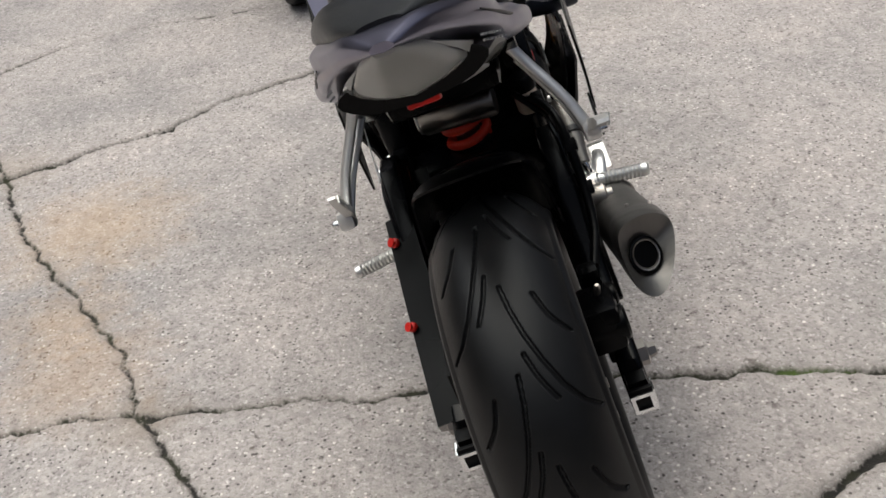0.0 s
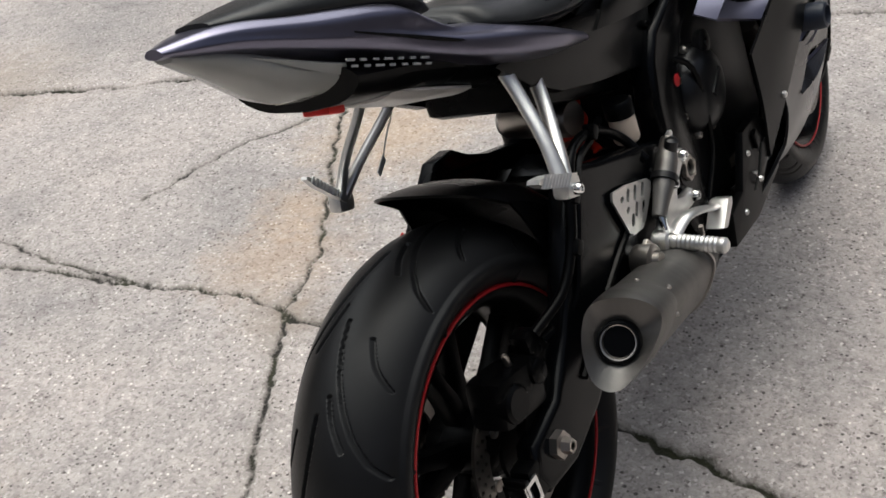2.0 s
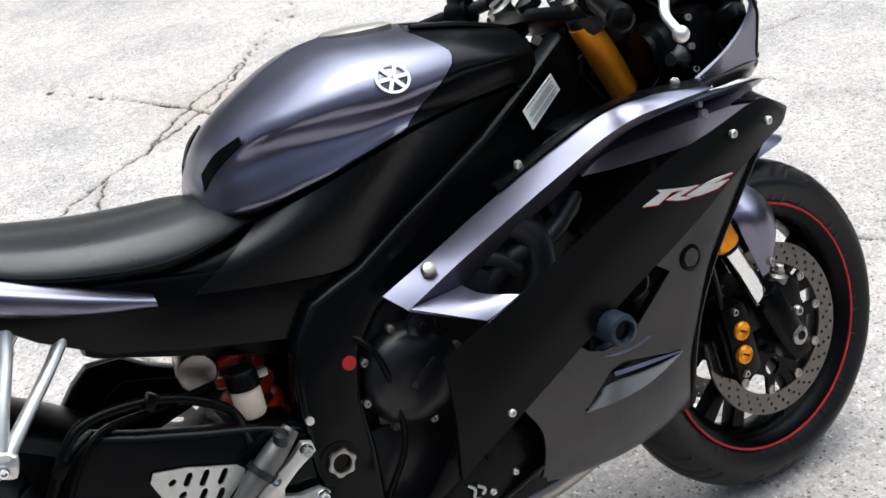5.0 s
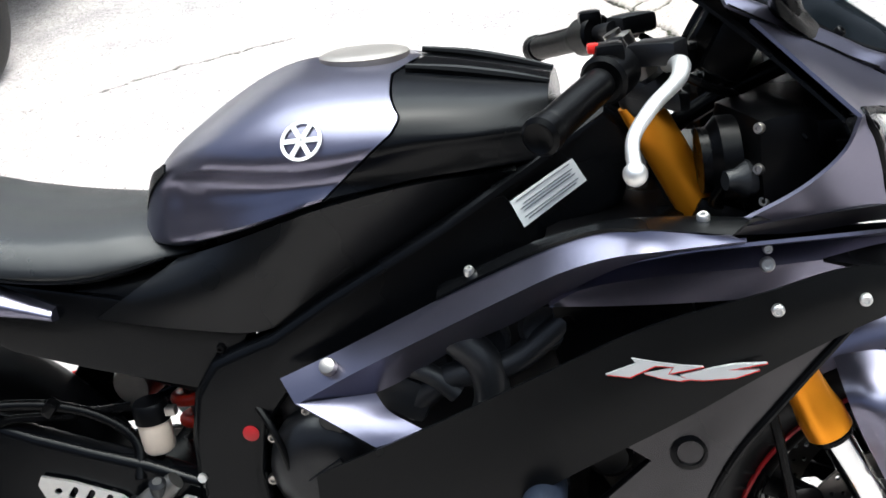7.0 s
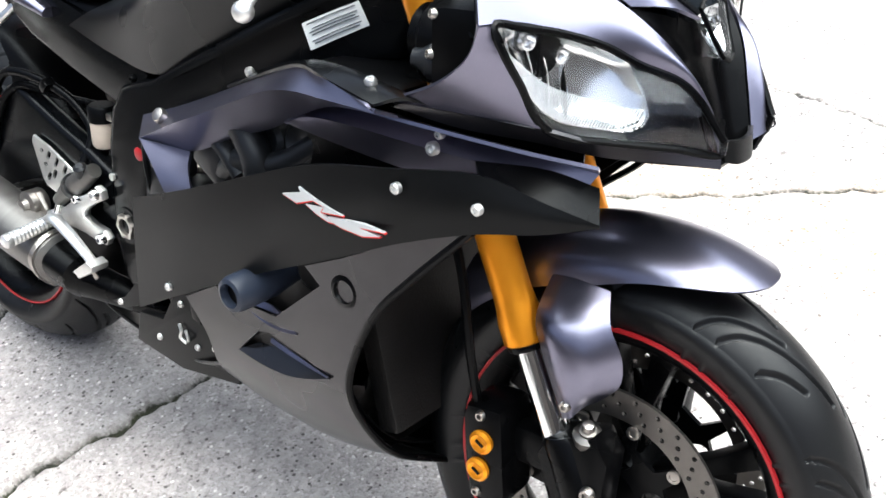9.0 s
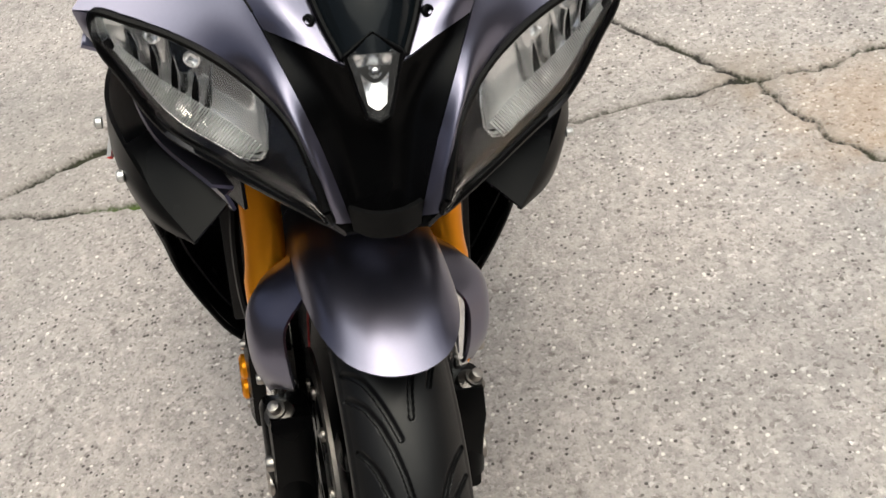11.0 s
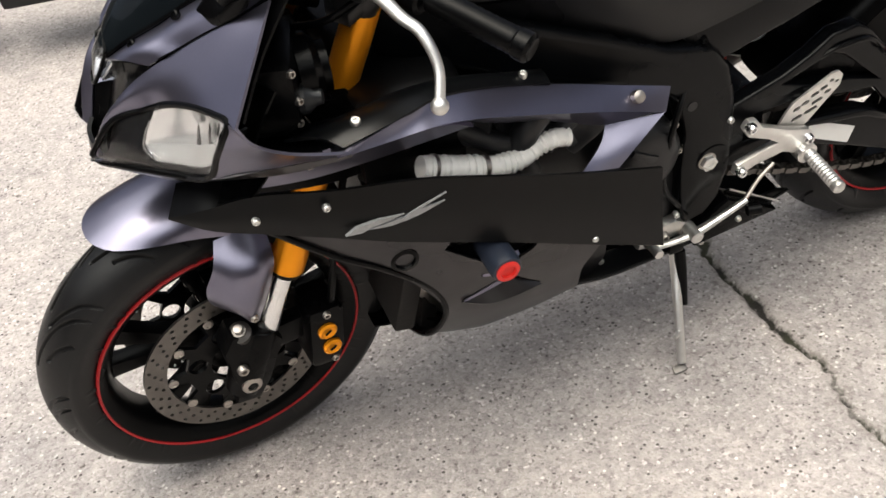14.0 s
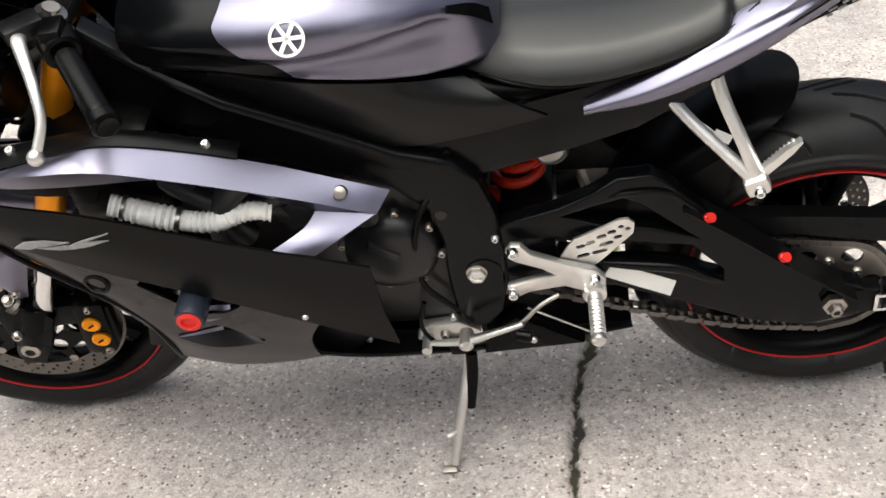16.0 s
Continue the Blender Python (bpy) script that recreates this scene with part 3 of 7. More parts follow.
def brake_disc(cx, cz, y, r0, r1, carrier, parent, m=None, bobbins=10):
    holes = [circle(cx, cz, r0, 48)]
    for j, rr in enumerate((r0 + (r1 - r0) * .25, r0 + (r1 - r0) * .52, r0 + (r1 - r0) * .8)):
        holes += ring_holes(cx, cz, rr, 30, .0034, 6, j * .07)
    d = part("brake_disc", prism(circle(cx, cz, r1, 72), y - .0025, y + .0025, 0, holes), DISCM, parent, "drilled steel brake disc", m)
    star = []
    for i in range(bobbins):
        a0, da = 2 * math.pi * i / bobbins, 2 * math.pi / bobbins
        for f, rr in ((0, carrier + .02), (.18, carrier + .02), (.3, carrier - .012), (.88, carrier - .012)):
            star.append((cx + rr * math.cos(a0 + f * da), cz + rr * math.sin(a0 + f * da)))
    hl = [circle(cx, cz, .045, 24)] + ring_holes(cx, cz, .067, 6, .0165, 12, .3)
    part("disc_carrier", prism(star, y - .003, y + .004, 0, hl), BLACK, d, "black disc carrier", m)
    for i in range(bobbins):
        a = 2 * math.pi * (i + .09) / bobbins
        s = 1 if y > 0 else -1
        part("bobbin", lathe([(.0085, 0), (.0085, .004), (.005, .0045), (.0045, .003)], (cx + (carrier + .012) * math.cos(a), y + s * .002, cz + (carrier + .012) * math.sin(a)), (0, s, 0), 12), STEEL, d, "", m)
    return d


def both_sides(lines, shift):
    return lines + [[(a + shift, -u) for a, u in l] for l in lines]


REAR_LINES = both_sides([[(.0, .005), (.05, .012), (.10, .026), (.15, .046), (.185, .068), (.195, .080)], [(.10, .010), (.135, .020), (.165, .034)], [(.02, .044), (.055, .056), (.080, .074)]], .1237)
FRONT_LINES = both_sides([[(.0, .004), (.04, .010), (.08, .020), (.12, .036), (.14, .052)], [(.03, .028), (.06, .038), (.08, .050)], [(.085, .010), (.12, .022), (.155, .038), (.172, .053)]], .1047)
rear_wheel = wheel("rear_wheel", 0, RZ, .315, .094, .100, .072, 8, REAR_LINES, 1)
front_wheel = wheel("front_wheel", FX, FZ, .300, .060, .064, .047, 9, FRONT_LINES, -1, STEER)
for s in (1, -1):
    brake_disc(FX, FZ, s * .066, .118, .155, .098, front_wheel, STEER)
brake_disc(0, RZ, -.082, .075, .11, .060, rear_wheel, None, 6)

# rear sprocket and chain
teeth = []
for i in range(45):
    for f, r in ((0, .109), (.3, .109), (.55, .100), (.8, .100)):
        a = 2 * math.pi * (i + f) / 45
        teeth.append((r * math.cos(a), RZ + r * math.sin(a)))
part("sprocket", prism(teeth, .098, .104, 0, [circle(0, RZ, .04, 24)] + ring_holes(0, RZ, .072, 6, .018, 12)), STEEL, rear_wheel, "steel rear sprocket")
for i in range(6):
    a = 2 * math.pi * (i + .5) / 6
    bolt((.055 * math.cos(a), .104, RZ + .055 * math.sin(a)), .009, rear_wheel, name="sprocket_nut", mat=STEEL)
chain_path = cr([(-.004, 0, RZ - .105), (.15, 0, .232), (.35, 0, .30), (.55, 0, .385), (.60, 0, .42), (.60, 0, .455), (.55, 0, .482), (.35, 0, .455), (.15, 0, .435), (.02, 0, RZ + .105), (-.06, 0, RZ + .085), (-.103, 0, RZ + .02), (-.098, 0, RZ - .04), (-.06, 0, RZ - .086), (-.004, 0, RZ - .105)], 131)
links = []
for i in range(130):
    a, b = chain_path[i], chain_path[i + 1]
    c, ang = (a + b) / 2, -math.degrees(math.atan2(b[2] - a[2], b[0] - a[0]))
    for dy in (-.007, .007):
        links.append(box((c[0], .101 + dy + (.0015 if i % 2 else -.0015) * (1 if dy > 0 else -1), c[2]), (.021, .0022, .011), 0.0, (0, ang, 0)))
    links.append(lathe([(.0042, -.008), (.0042, .008)], (a[0], .101, a[2]), (0, 1, 0), 6))
part("chain", join(*links), CHAINM, bike, "greasy steel roller chain")

# -- swingarm --
SW = [(.545, .50), (.45, .54), (.38, .562), (.30, .590), (.25, .612), (.215, .600), (.17, .535), (.10, .435), (.03, .375), (-.045, .358), (-.062, .318), (-.045, .280), (.03, .272), (.12, .297), (.24, .365), (.34, .405), (.44, .405), (.545, .405)]
SWL = [(.545, .51), (.505, .537), (.42, .562), (.368, .588), (.333, .614), (.283, .617), (.255, .596), (.197, .530), (.079, .420), (.02, .372), (-.045, .352), (-.062, .318), (-.045, .280), (.03, .262), (.12, .280), (.24, .340), (.34, .385), (.44, .400), (.545, .405)]
SW_TRI = [(.418, .545), (.372, .560), (.325, .574), (.300, .562), (.214, .482), (.280, .508), (.36, .522)]
SW_GAP = [(.480, .500), (.400, .500), (.290, .476), (.222, .466), (.172, .408), (.172, .392), (.196, .402), (.238, .426), (.305, .437), (.40, .440), (.480, .448)]
swing = part("swingarm", join(prism(SW, -.148, -.112, .012, seg=3), prism(SWL, .114, .144, .006, seg=3, holes=[SW_TRI, SW_GAP]), box((.47, 0, .475), (.09, .25, .08), .02), lathe([(.03, -.155), (.03, .155)], (.545, 0, .445), (0, 1, 0), 24)), FRAME, bike, "black aluminium swingarm")
part("brace_panel", prism([(.43, .548), (.37, .566), (.325, .580), (.295, .566), (.205, .474), (.28, .500), (.37, .515)], .116, .122, .001), BLACK, swing, "dark recessed brace panel")
part("scoop_rim", tube([(.36, .143, .441), (.305, .146, .434), (.238, .149, .424), (.196, .149, .400), (.172, .146, .384)], [.006, .009, .010, .009, .005], 24, 10), FRAME, swing)
part("brace_rim", tube([(.345, .143, .578), (.325, .146, .586), (.262, .146, .584), (.230, .145, .556), (.197, .144, .521)], [.003, .005, .005, .005, .004], 24, 8), FRAME, swing)
part("axle_slider", prism([(-.012, .350), (-.064, .338), (-.066, .300), (-.022, .292)], .143, .148, .002), BLACK, swing)
for s in (1, -1):
    if s < 0:
        part("swingarm_rib", tube([(.50, -.150, .47), (.36, -.150, .47), (.24, -.150, .43), (.1, -.150, .36)], .006, 12, 8), BLACK, swing)
    part("axle_adjuster", join(box((-.052, s * .131, .315), (.05, .030, .052), .004), box((-.088, s * .131, .315), (.008, .036, .046), .002)), BLACK, swing)
    part("adjuster_clip", prism([(-.095, .296), (-.068, .296), (-.068, .334), (-.095, .334)], s * .148, s * .151, 0, [[(-.090, .302), (-.074, .302), (-.074, .328), (-.090, .328)]]), CHROME, swing, "bright metal adjuster plate")
    part("adjuster_end", prism([(s * .131 - .017, .298), (s * .131 + .017, .298), (s * .131 + .017, .332), (s * .131 - .017, .332)], -.097, -.0935, 0, [[(s * .131 - .011, .304), (s * .131 + .011, .304), (s * .131 + .011, .326), (s * .131 - .011, .326)]], bend=lambda c: Vector((c.y, c.x, c.z))), CHROME, swing, "bright metal adjuster end plate")
    part("axle_nut", lathe([(.02, 0), (.02, .012), (.013, .014), (.010, .026), (.006, .026), (.006, .012)], (-.005, s * .148, .330 if s < 0 else .322), (0, s, 0), 6), STEEL, swing)
part("chain_guard", join(loft([[(.425, .086, .527), (.28, .086, .493), (.10, .086, .486), (-.085, .088, .468)], [(.425, .112, .527), (.28, .112, .493), (.10, .112, .486), (-.085, .114, .468)]], 16, 3, .003, (0, 0, 1)),
                                 loft([[(.425, .112, .526), (.28, .112, .492), (.10, .112, .485), (-.085, .114, .467)], [(.425, .113, .505), (.28, .113, .472), (.10, .113, .452), (-.085, .115, .418)]], 16, 3, .003, (0, 1, 0))), MATTE, bike, "black plastic guard over the chain")
plate = part("brace_plate", loft([[(.235, .116, .566), (.15, .116, .494), (.06, .116, .414), (-.035, .116, .350)], [(.235, .160, .555), (.15, .164, .490), (.06, .168, .416), (-.035, .170, .345)]], 14, 4, .004, (-.5, 0, 1)), MATTE, bike, "flat black plate along the swingarm brace")
for p in ((.200, .153, .533), (.086, .163, .448)):
    part("guard_spool", lathe([(.005, -.006), (.0080, -.002), (.0080, .003), (.005, .005), (.0075, .008), (.0075, .010), (.003, .010)], p, (-.4, .55, .6), 16), RED, plate, "red anodised spool bolt")

# -- hugger (rear inner mudguard) --
arc = lambda r, y, a0, a1, n=9: [(r * math.cos(a), y, RZ + r * math.sin(a)) for a in np.linspace(a0, a1, n)]
hug = part("rear_hugger", loft([arc(.334, -.096, 1.12, .35), arc(.358, -.074, 1.34, .33), arc(.370, 0, 1.42, .33), arc(.358, .074, 1.34, .33), arc(.334, .096, 1.12, .35)], 22, 17, .004, (.3, 0, 1)), BLACK, bike, "black plastic rear hugger over the tyre")
for s in (1, -1):
    part("hugger_side", loft([arc(.335, s * .097, 1.12, .40), arc(.30, s * .104, 1.0, .45), arc(.26, s * .110, .85, .55)], 16, 7, .004, (0, s, 0)), BLACK, hug)

# -- frame and engine --
def beam_bend(co):
    x, y, z = co
    s = 1 if y > 0 else -1
    k = max(0.0, x - .88)
    pull = min(.085, k * .20 + k * k * .6)
    return Vector((x, y - s * pull, z))


FR = [(1.10, .888), (1.06, .920), (1.0, .890), (.937, .857), (.87, .821), (.798, .784), (.721, .745), (.645, .702), (.60, .688), (.565, .675), (.533, .635), (.515, .57), (.508, .49), (.507, .41), (.52, .35), (.545, .315), (.585, .312), (.60, .36), (.604, .44), (.602, .52), (.618, .585), (.66, .632), (.74, .668), (.85, .715), (.96, .765), (1.07, .805)]
for s in (1, -1):
    fr = part("frame_beam", prism(FR, s * .108, s * .153, .012, bend=beam_bend, seg=3), FRAME, bike, "dark painted aluminium frame beam")
    part("frame_plug", lathe([(.0105, 0), (.0105, .002), (.008, .003), (0, .003)] if s < 0 else [(.009, 0), (.009, .002), (0, .002)], (.596, s * .152, .577), (0, s, 0), 24), REDLINE if s < 0 else DARKMET, fr, "round red frame plug" if s < 0 else "dark frame plug")
    if s < 0:
        nut = part("pivot_nut", prism([(.546 + (.0215 if k % 4 < 2 else .0185) * math.cos(math.pi * k / 12), .445 + (.0215 if k % 4 < 2 else .0185) * math.sin(math.pi * k / 12)) for k in range(24)], -.150, -.162, .0015, [circle(.546, .445, .0135, 24)]), STEEL, fr, "castellated steel pivot ring nut")
        part("pivot_bore", lathe([(.0135, 0), (.0135, .003), (.010, .004), (.010, .001), (0, .001)], (.546, -.151, .445), (0, -1, 0), 24), DARKMET, nut)
    else:
        nut = part("pivot_bolt", lathe([(.015, 0), (.015, .010), (.012, .012), (.008, .012), (.007, .009)], (.556, .154, .447), (0, 1, 0), 6), ALU, fr, "hexagon swingarm pivot bolt", None, 25)
        part("pivot_washer", lathe([(.017, -.002), (.017, .002), (.014, .003)], (.556, .153, .447), (0, 1, 0), 28), STEEL, nut)
    bolt((.606, s * .153, .345), .006, fr)
    bolt((.52, s * .153, .52), .006, fr)
eng = part("engine", box((.80, 0, .50), (.36, .25, .34), .03), DARKMET, bike, "dark engine block behind the fairing")
part("cylinder_head", box((.93, 0, .66), (.22, .27, .16), .03, (0, 25, 0)), DARKMET, eng)
part("gearbox", box((.68, 0, .38), (.20, .26, .16), .03), DARKMET, eng)
for s in (1, -1):
    cov = part("engine_cover", lathe([(.076, -.03), (.076, 0), (.072, .016), (.060, .028), (.040, .035), (.020, .036), (.0, .035)], (.684, s * .138, .522 if s < 0 else .50), (0, s, 0), 40), DARKMET, eng, "dark round engine side cover")
    for i in range(8):
        a = 2 * math.pi * i / 8 + .2
        bolt((.684 + .078 * math.cos(a), s * .142, (.522 if s < 0 else .50) + .078 * math.sin(a)), .007, cov, (0, s, 0), STEEL, "cover_bolt")
    part("cover_rib", prism([(.665, .52), (.71, .548), (.716, .538), (.675, .508)], s * .160, s * .178, .004), DARKMET, cov)
    part("filler_cap", lathe([(.022, 0), (.022, .012), (.017, .015), (.006, .015), (.005, .017)], (.71, s * .150, .592), (0, s, 0), 20), DARKMET, eng)
    if s > 0:
        low = part("lower_cover", lathe([(.062, -.04), (.062, 0), (.055, .012), (.03, .018), (0, .019)], (.80, .15, .34), (0, 1, 0), 32), DARKMET, eng, "dark lower engine cover")
        for i in range(5):
            a = 2 * math.pi * i / 5
            bolt((.80 + .058 * math.cos(a), .157, .34 + .058 * math.sin(a)), .006, low, (0, 1, 0), ALU, "cover_bolt")
    else:
        low = part("lower_cover", prism([(.715, .420), (.790, .420), (.845, .365), (.835, .290), (.70, .262), (.585, .270), (.600, .325), (.66, .335)], -.170, -.186, .004), MATTE, eng, "flat black bolted engine plate")
        part("plate_rib", prism([(.742, .400), (.756, .405), (.772, .384), (.764, .366), (.746, .372)], -.184, -.194, .004), BLACK, low)
        for x, z in ((.713, .380), (.787, .333), (.650, .300), (.745, .318)):
            bolt((x, -.186, z), .0055, low, (0, -1, 0), ALU, "cover_bolt", .004)
        part("cable_clip", join(tube([(.708, -.190, .346), (.716, -.193, .338), (.712, -.193, .326), (.722, -.190, .318)], .0025, 10, 6), tube([(.722, -.190, .340), (.731, -.193, .332), (.727, -.190, .324)], .0025, 8, 6)), ALU, low, "bright wire clip")
    for k, (x, z) in enumerate(((.83, .655), (.90, .675), (.97, .69))):
        part("intake_stub", lathe([(.030, -.03), (.030, .02), (.024, .026), (.016, .02)], (x, s * .145, z), (.1, s, .15), 20), HOSE, eng)
    part("coolant_hose", tube([(.80, s * .16, .60), (.86, s * .175, .645), (.93, s * .172, .655), (1.0, s * .155, .70)], .016, 16), HOSE, eng, "grey rubber hose")
    part("intake_hose", tube([(.865, s * .175, .70), (.90, s * .182, .665), (.905, s * .180, .62), (.89, s * .17, .58)], .021, 16, 14), HOSE, eng, "fat grey rubber hose")
    part("fuel_rail", tube([(.80, s * .172, .665), (.84, s * .180, .650), (.865, s * .180, .625)], .012, 10, 12), HOSE, eng)
    part("head_cover", box((.80, s * .165, .625), (.07, .03, .05), .01, (0, 30, 0)), HOSE, eng)
    part("wiring_lead", tube([(.60, s * .14, .62), (.63, s * .165, .585), (.645, s * .165, .50), (.64, s * .16, .43), (.60, s * .15, .36)], .005, 18, 8), BLACK, eng)

# airbox and inner structure that closes the view between the beams
part("airbox", box((.80, 0, .80), (.44, .22, .12), .03), BLACK, bike, "black airbox under the tank")
part("radiator", join(box((1.07, 0, .50), (.035, .33, .36), .006, (0, -14, 0)), box((1.055, 0, .31), (.03, .26, .10), .006, (0, -10, 0))), RADM, bike, "dark finned radiator")
part("radiator_shroud", box((1.06, 0, .715), (.16, .345, .17), .02), BLACK, bike, "black shroud above the radiator")
headers = [tube([(1.02, y, .50), (1.06, y * 1.05, .40), (1.02, y, .29), (.90, y * .8, .225), (.74, y * .5, .205)], .019, 20) for y in (-.11, -.04, .04, .11)]
for h in headers:
    part("header_pipe", h, STEEL, bike, "steel exhaust header pipe")
# white-wrapped duct on the far side of the engine
duct_path = cr([(1.066, .200, .688), (1.045, .200, .679), (1.0, .201, .660), (.951, .200, .643), (.917, .198, .639), (.886, .194, .647), (.857, .192, .649), (.836, .190, .643)], 44)
part("wrapped_duct", tube(duct_path.tolist(), [(.0165 if i < 12 else .0180 if i < 34 else .0155 if i < 66 else .0140) + .0012 * math.sin(i * 1.9) + .0008 * math.sin(i * 4.7) for i in range(88)], 88, 16), WRAP, bike, "wrinkled silver heat-wrapped duct")
for i in (6, 30):
    part("duct_clamp", tube([duct_path[i // 2 + 1].tolist(), duct_path[i // 2 + 2].tolist()], .0195, 2, 18), STEEL, bike, "steel hose clamp")

# -- shock and rear brake reservoir --
shock = part("shock_absorber", join(lathe([(.016, -.13), (.016, -.06), (.023, -.055), (.023, .060), (.030, .064), (.030, .080), (.020, .084), (.018, .13)], (.478, 0, .545), (-.2, 0, 1), 24), lathe([(.026, -.068), (.029, -.063), (.029, .060), (.026, .064)], (.418, 0, .612), (.15, 1, 0), 28)), STEEL, bike, "steel shock absorber with reservoir")
coil = [(.478 + .036 * math.cos(a) - .2 * (a / 24 - .5) * .125, .036 * math.sin(a), .545 + (a / 24 - .5) * .125) for a in np.linspace(0, 24, 100)]
part("shock_spring", tube(coil, .0086, 200, 12), SPRINGM, shock, "red coil spring")
part("reservoir_end", lathe([(.0255, 0), (.0255, .004), (.021, .006), (.019, .004), (0, .004)], (.4276, .0640, .612), (.15, 1, 0), 28), ALU, shock, "round silver end cap")
res = part("brake_reservoir", lathe([(.018, -.03), (.021, -.025), (.021, .012), (.018, .013)], (.455, -.118, .575), (0, 0, 1), 24), CREAM, bike, "cream brake fluid reservoir")
part("reservoir_cap", lathe([(.023, 0), (.023, .022), (.020, .026), (.0, .026)], (.455, -.118, .588), (0, 0, 1), 24), BLACK, res, "black screw cap")
part("reservoir_hose", tube([(.455, -.118, .545), (.452, -.125, .52), (.44, -.15, .49), (.43, -.158, .465)], .006, 14, 8), BLACK, res)
part("reservoir_bracket", box((.475, -.12, .60), (.03, .012, .012), .002), STEEL, res)

# -- seat, tail --
tail = part("tail_cowl", hull([
    (-.214, [(0, 1.008), (.008, 1.007), (.012, 1.004), (.014, 1.002), (.014, 1.000), (.012, .998), (.008, .997), (0, .996)]),
    (-.15, [(0, 1.004), (.038, 1.002), (.050, .994), (.052, .985), (.053, .981), (.050, .973), (.03, .969), (0, .968)]),
    (-.06, [(0, .982), (.074, .975), (.090, .962), (.092, .946), (.093, .940), (.090, .929), (.06, .923), (0, .92)]),
    (.02, [(0, .95), (.098, .949), (.117, .937), (.119, .914), (.121, .905), (.118, .888), (.08, .878), (0, .87)]),
    (.055, [(0, .934), (.104, .932), (.124, .922), (.125, .897), (.129, .886), (.127, .868), (.09, .856), (0, .85)]),
    (.085, [(0, .906), (.104, .905), (.126, .898), (.128, .882), (.136, .874), (.135, .852), (.095, .840), (0, .835)]),
    (.115, [(0, .882), (.104, .882), (.129, .876), (.132, .868), (.145, .860), (.144, .836), (.10, .822), (0, .82)]),
    (.16, [(0, .866), (.11, .865), (.136, .858), (.141, .851), (.156, .842), (.156, .816), (.11, .801), (0, .80)]),
    (.22, [(0, .836), (.12, .836), (.145, .832), (.151, .827), (.166, .818), (.165, .792), (.12, .778), (0, .777)]),
    (.29, [(0, .80), (.12, .80), (.150, .799), (.156, .795), (.168, .788), (.166, .767), (.12, .756), (0, .755)]),
    (.375, [(0, .759), (.12, .759), (.146, .756), (.148, .754), (.152, .750), (.150, .743), (.12, .740), (0, .739)])], 60, 40, .72), PAINT, bike, "purple-grey metallic tail cowl")
for s in (1, -1):
    part("tail_groove", tube([(-.03, s * .107, .934), (.05, s * .128, .890), (.11, s * .141, .858), (.20, s * .162, .816)], [.001, .0026, .0026, .001], 24, 8), BLACK, tail)
    bars = [box((-.045 + i * .016 + .003 * (k % 2), s * (.0985 + i * .0040), .908 - i * .0072 - k * .009), (.008 if (i + k) % 3 else .012, .0024, .0028), 0, (0, 24, s * 10)) for i in range(7) for k in (0, 1)]
    part("tail_lettering", join(*bars), WORN, tail, "small worn pale lettering as bars")
part("tail_light", hull([
    (-.205, [(0, .997), (.010, .996), (.014, .993), (.010, .989), (0, .988)]),
    (-.15, [(0, .975), (.034, .974), (.041, .962), (.030, .948), (0, .94)]),
    (-.09, [(0, .935), (.054, .935), (.064, .917), (.042, .897), (0, .885)]),
    (-.03, [(0, .90), (.066, .900), (.078, .885), (.050, .870), (0, .862)])], 16, 14), TAILG, bike, "smoked clear tail light lens")
for s in (1, -1):
    part("tail_wing", loft([[(-.135, s * .046, .958), (-.09, s * .070, .930), (-.04, s * .086, .902)], [(-.125, s * .050, .950), (-.08, s * .070, .915), (-.035, s * .078, .886)]], 12, 4, .003, (0, s, 0)), TAILG, bike, "clear side wing of the tail light")
part("undertray", hull([
    (-.045, [(0, .905), (.085, .900), (.100, .885), (.07, .862), (0, .853)]),
    (.05, [(0, .88), (.09, .87), (.112, .855), (.085, .832), (0, .818)]),
    (.15, [(0, .84), (.10, .83), (.126, .815), (.10, .792), (0, .775)]),
    (.27, [(0, .79), (.10, .785), (.130, .77), (.11, .742), (0, .735)])], 16, 14), BLACK, bike, "black plastic undertray")
part("undertray_floor", hull([
    (.035, [(0, .85), (.05, .845), (.072, .836), (.05, .826), (0, .822)]),
    (.10, [(0, .82), (.06, .815), (.090, .806), (.06, .796), (0, .790)]),
    (.17, [(0, .785), (.06, .782), (.085, .776), (.06, .768), (0, .765)])], 12, 14), PALE, bike, "pale grey undertail panel")
part("tail_reflector", box((-.014, 0, .843), (.03, .045, .016), .004, (0, 22, 0)), RED, bike, "red rear reflector")
seat = part("rider_seat", hull([
    (.112, [(0, .890), (.04, .890), (.074, .886), (.076, .876), (0, .87)]),
    (.132, [(0, .893), (.064, .892), (.098, .883), (.100, .864), (0, .85)]),
    (.158, [(0, .882), (.072, .880), (.106, .868), (.110, .846), (0, .84)]),
    (.172, [(0, .878), (.076, .876), (.114, .862), (.118, .840), (0, .832)]),
    (.184, [(0, .882), (.086, .884), (.132, .866), (.134, .838), (0, .827)]),
    (.24, [(0, .866), (.092, .868), (.145, .848), (.147, .813), (0, .80)]),
    (.32, [(0, .848), (.09, .851), (.150, .830), (.150, .788), (0, .775)]),
    (.41, [(0, .839), (.08, .841), (.141, .818), (.143, .774), (0, .765)]),
    (.47, [(0, .836), (.068, .836), (.122, .816), (.128, .778), (0, .77)]),
    (.515, [(0, .824), (.05, .823), (.098, .811), (.106, .788), (0, .78)]),
    (.545, [(0, .806), (.04, .805), (.078, .801), (.084, .788), (0, .785)])], 48, 28, .25), SEATM, bike, "black vinyl rider seat")
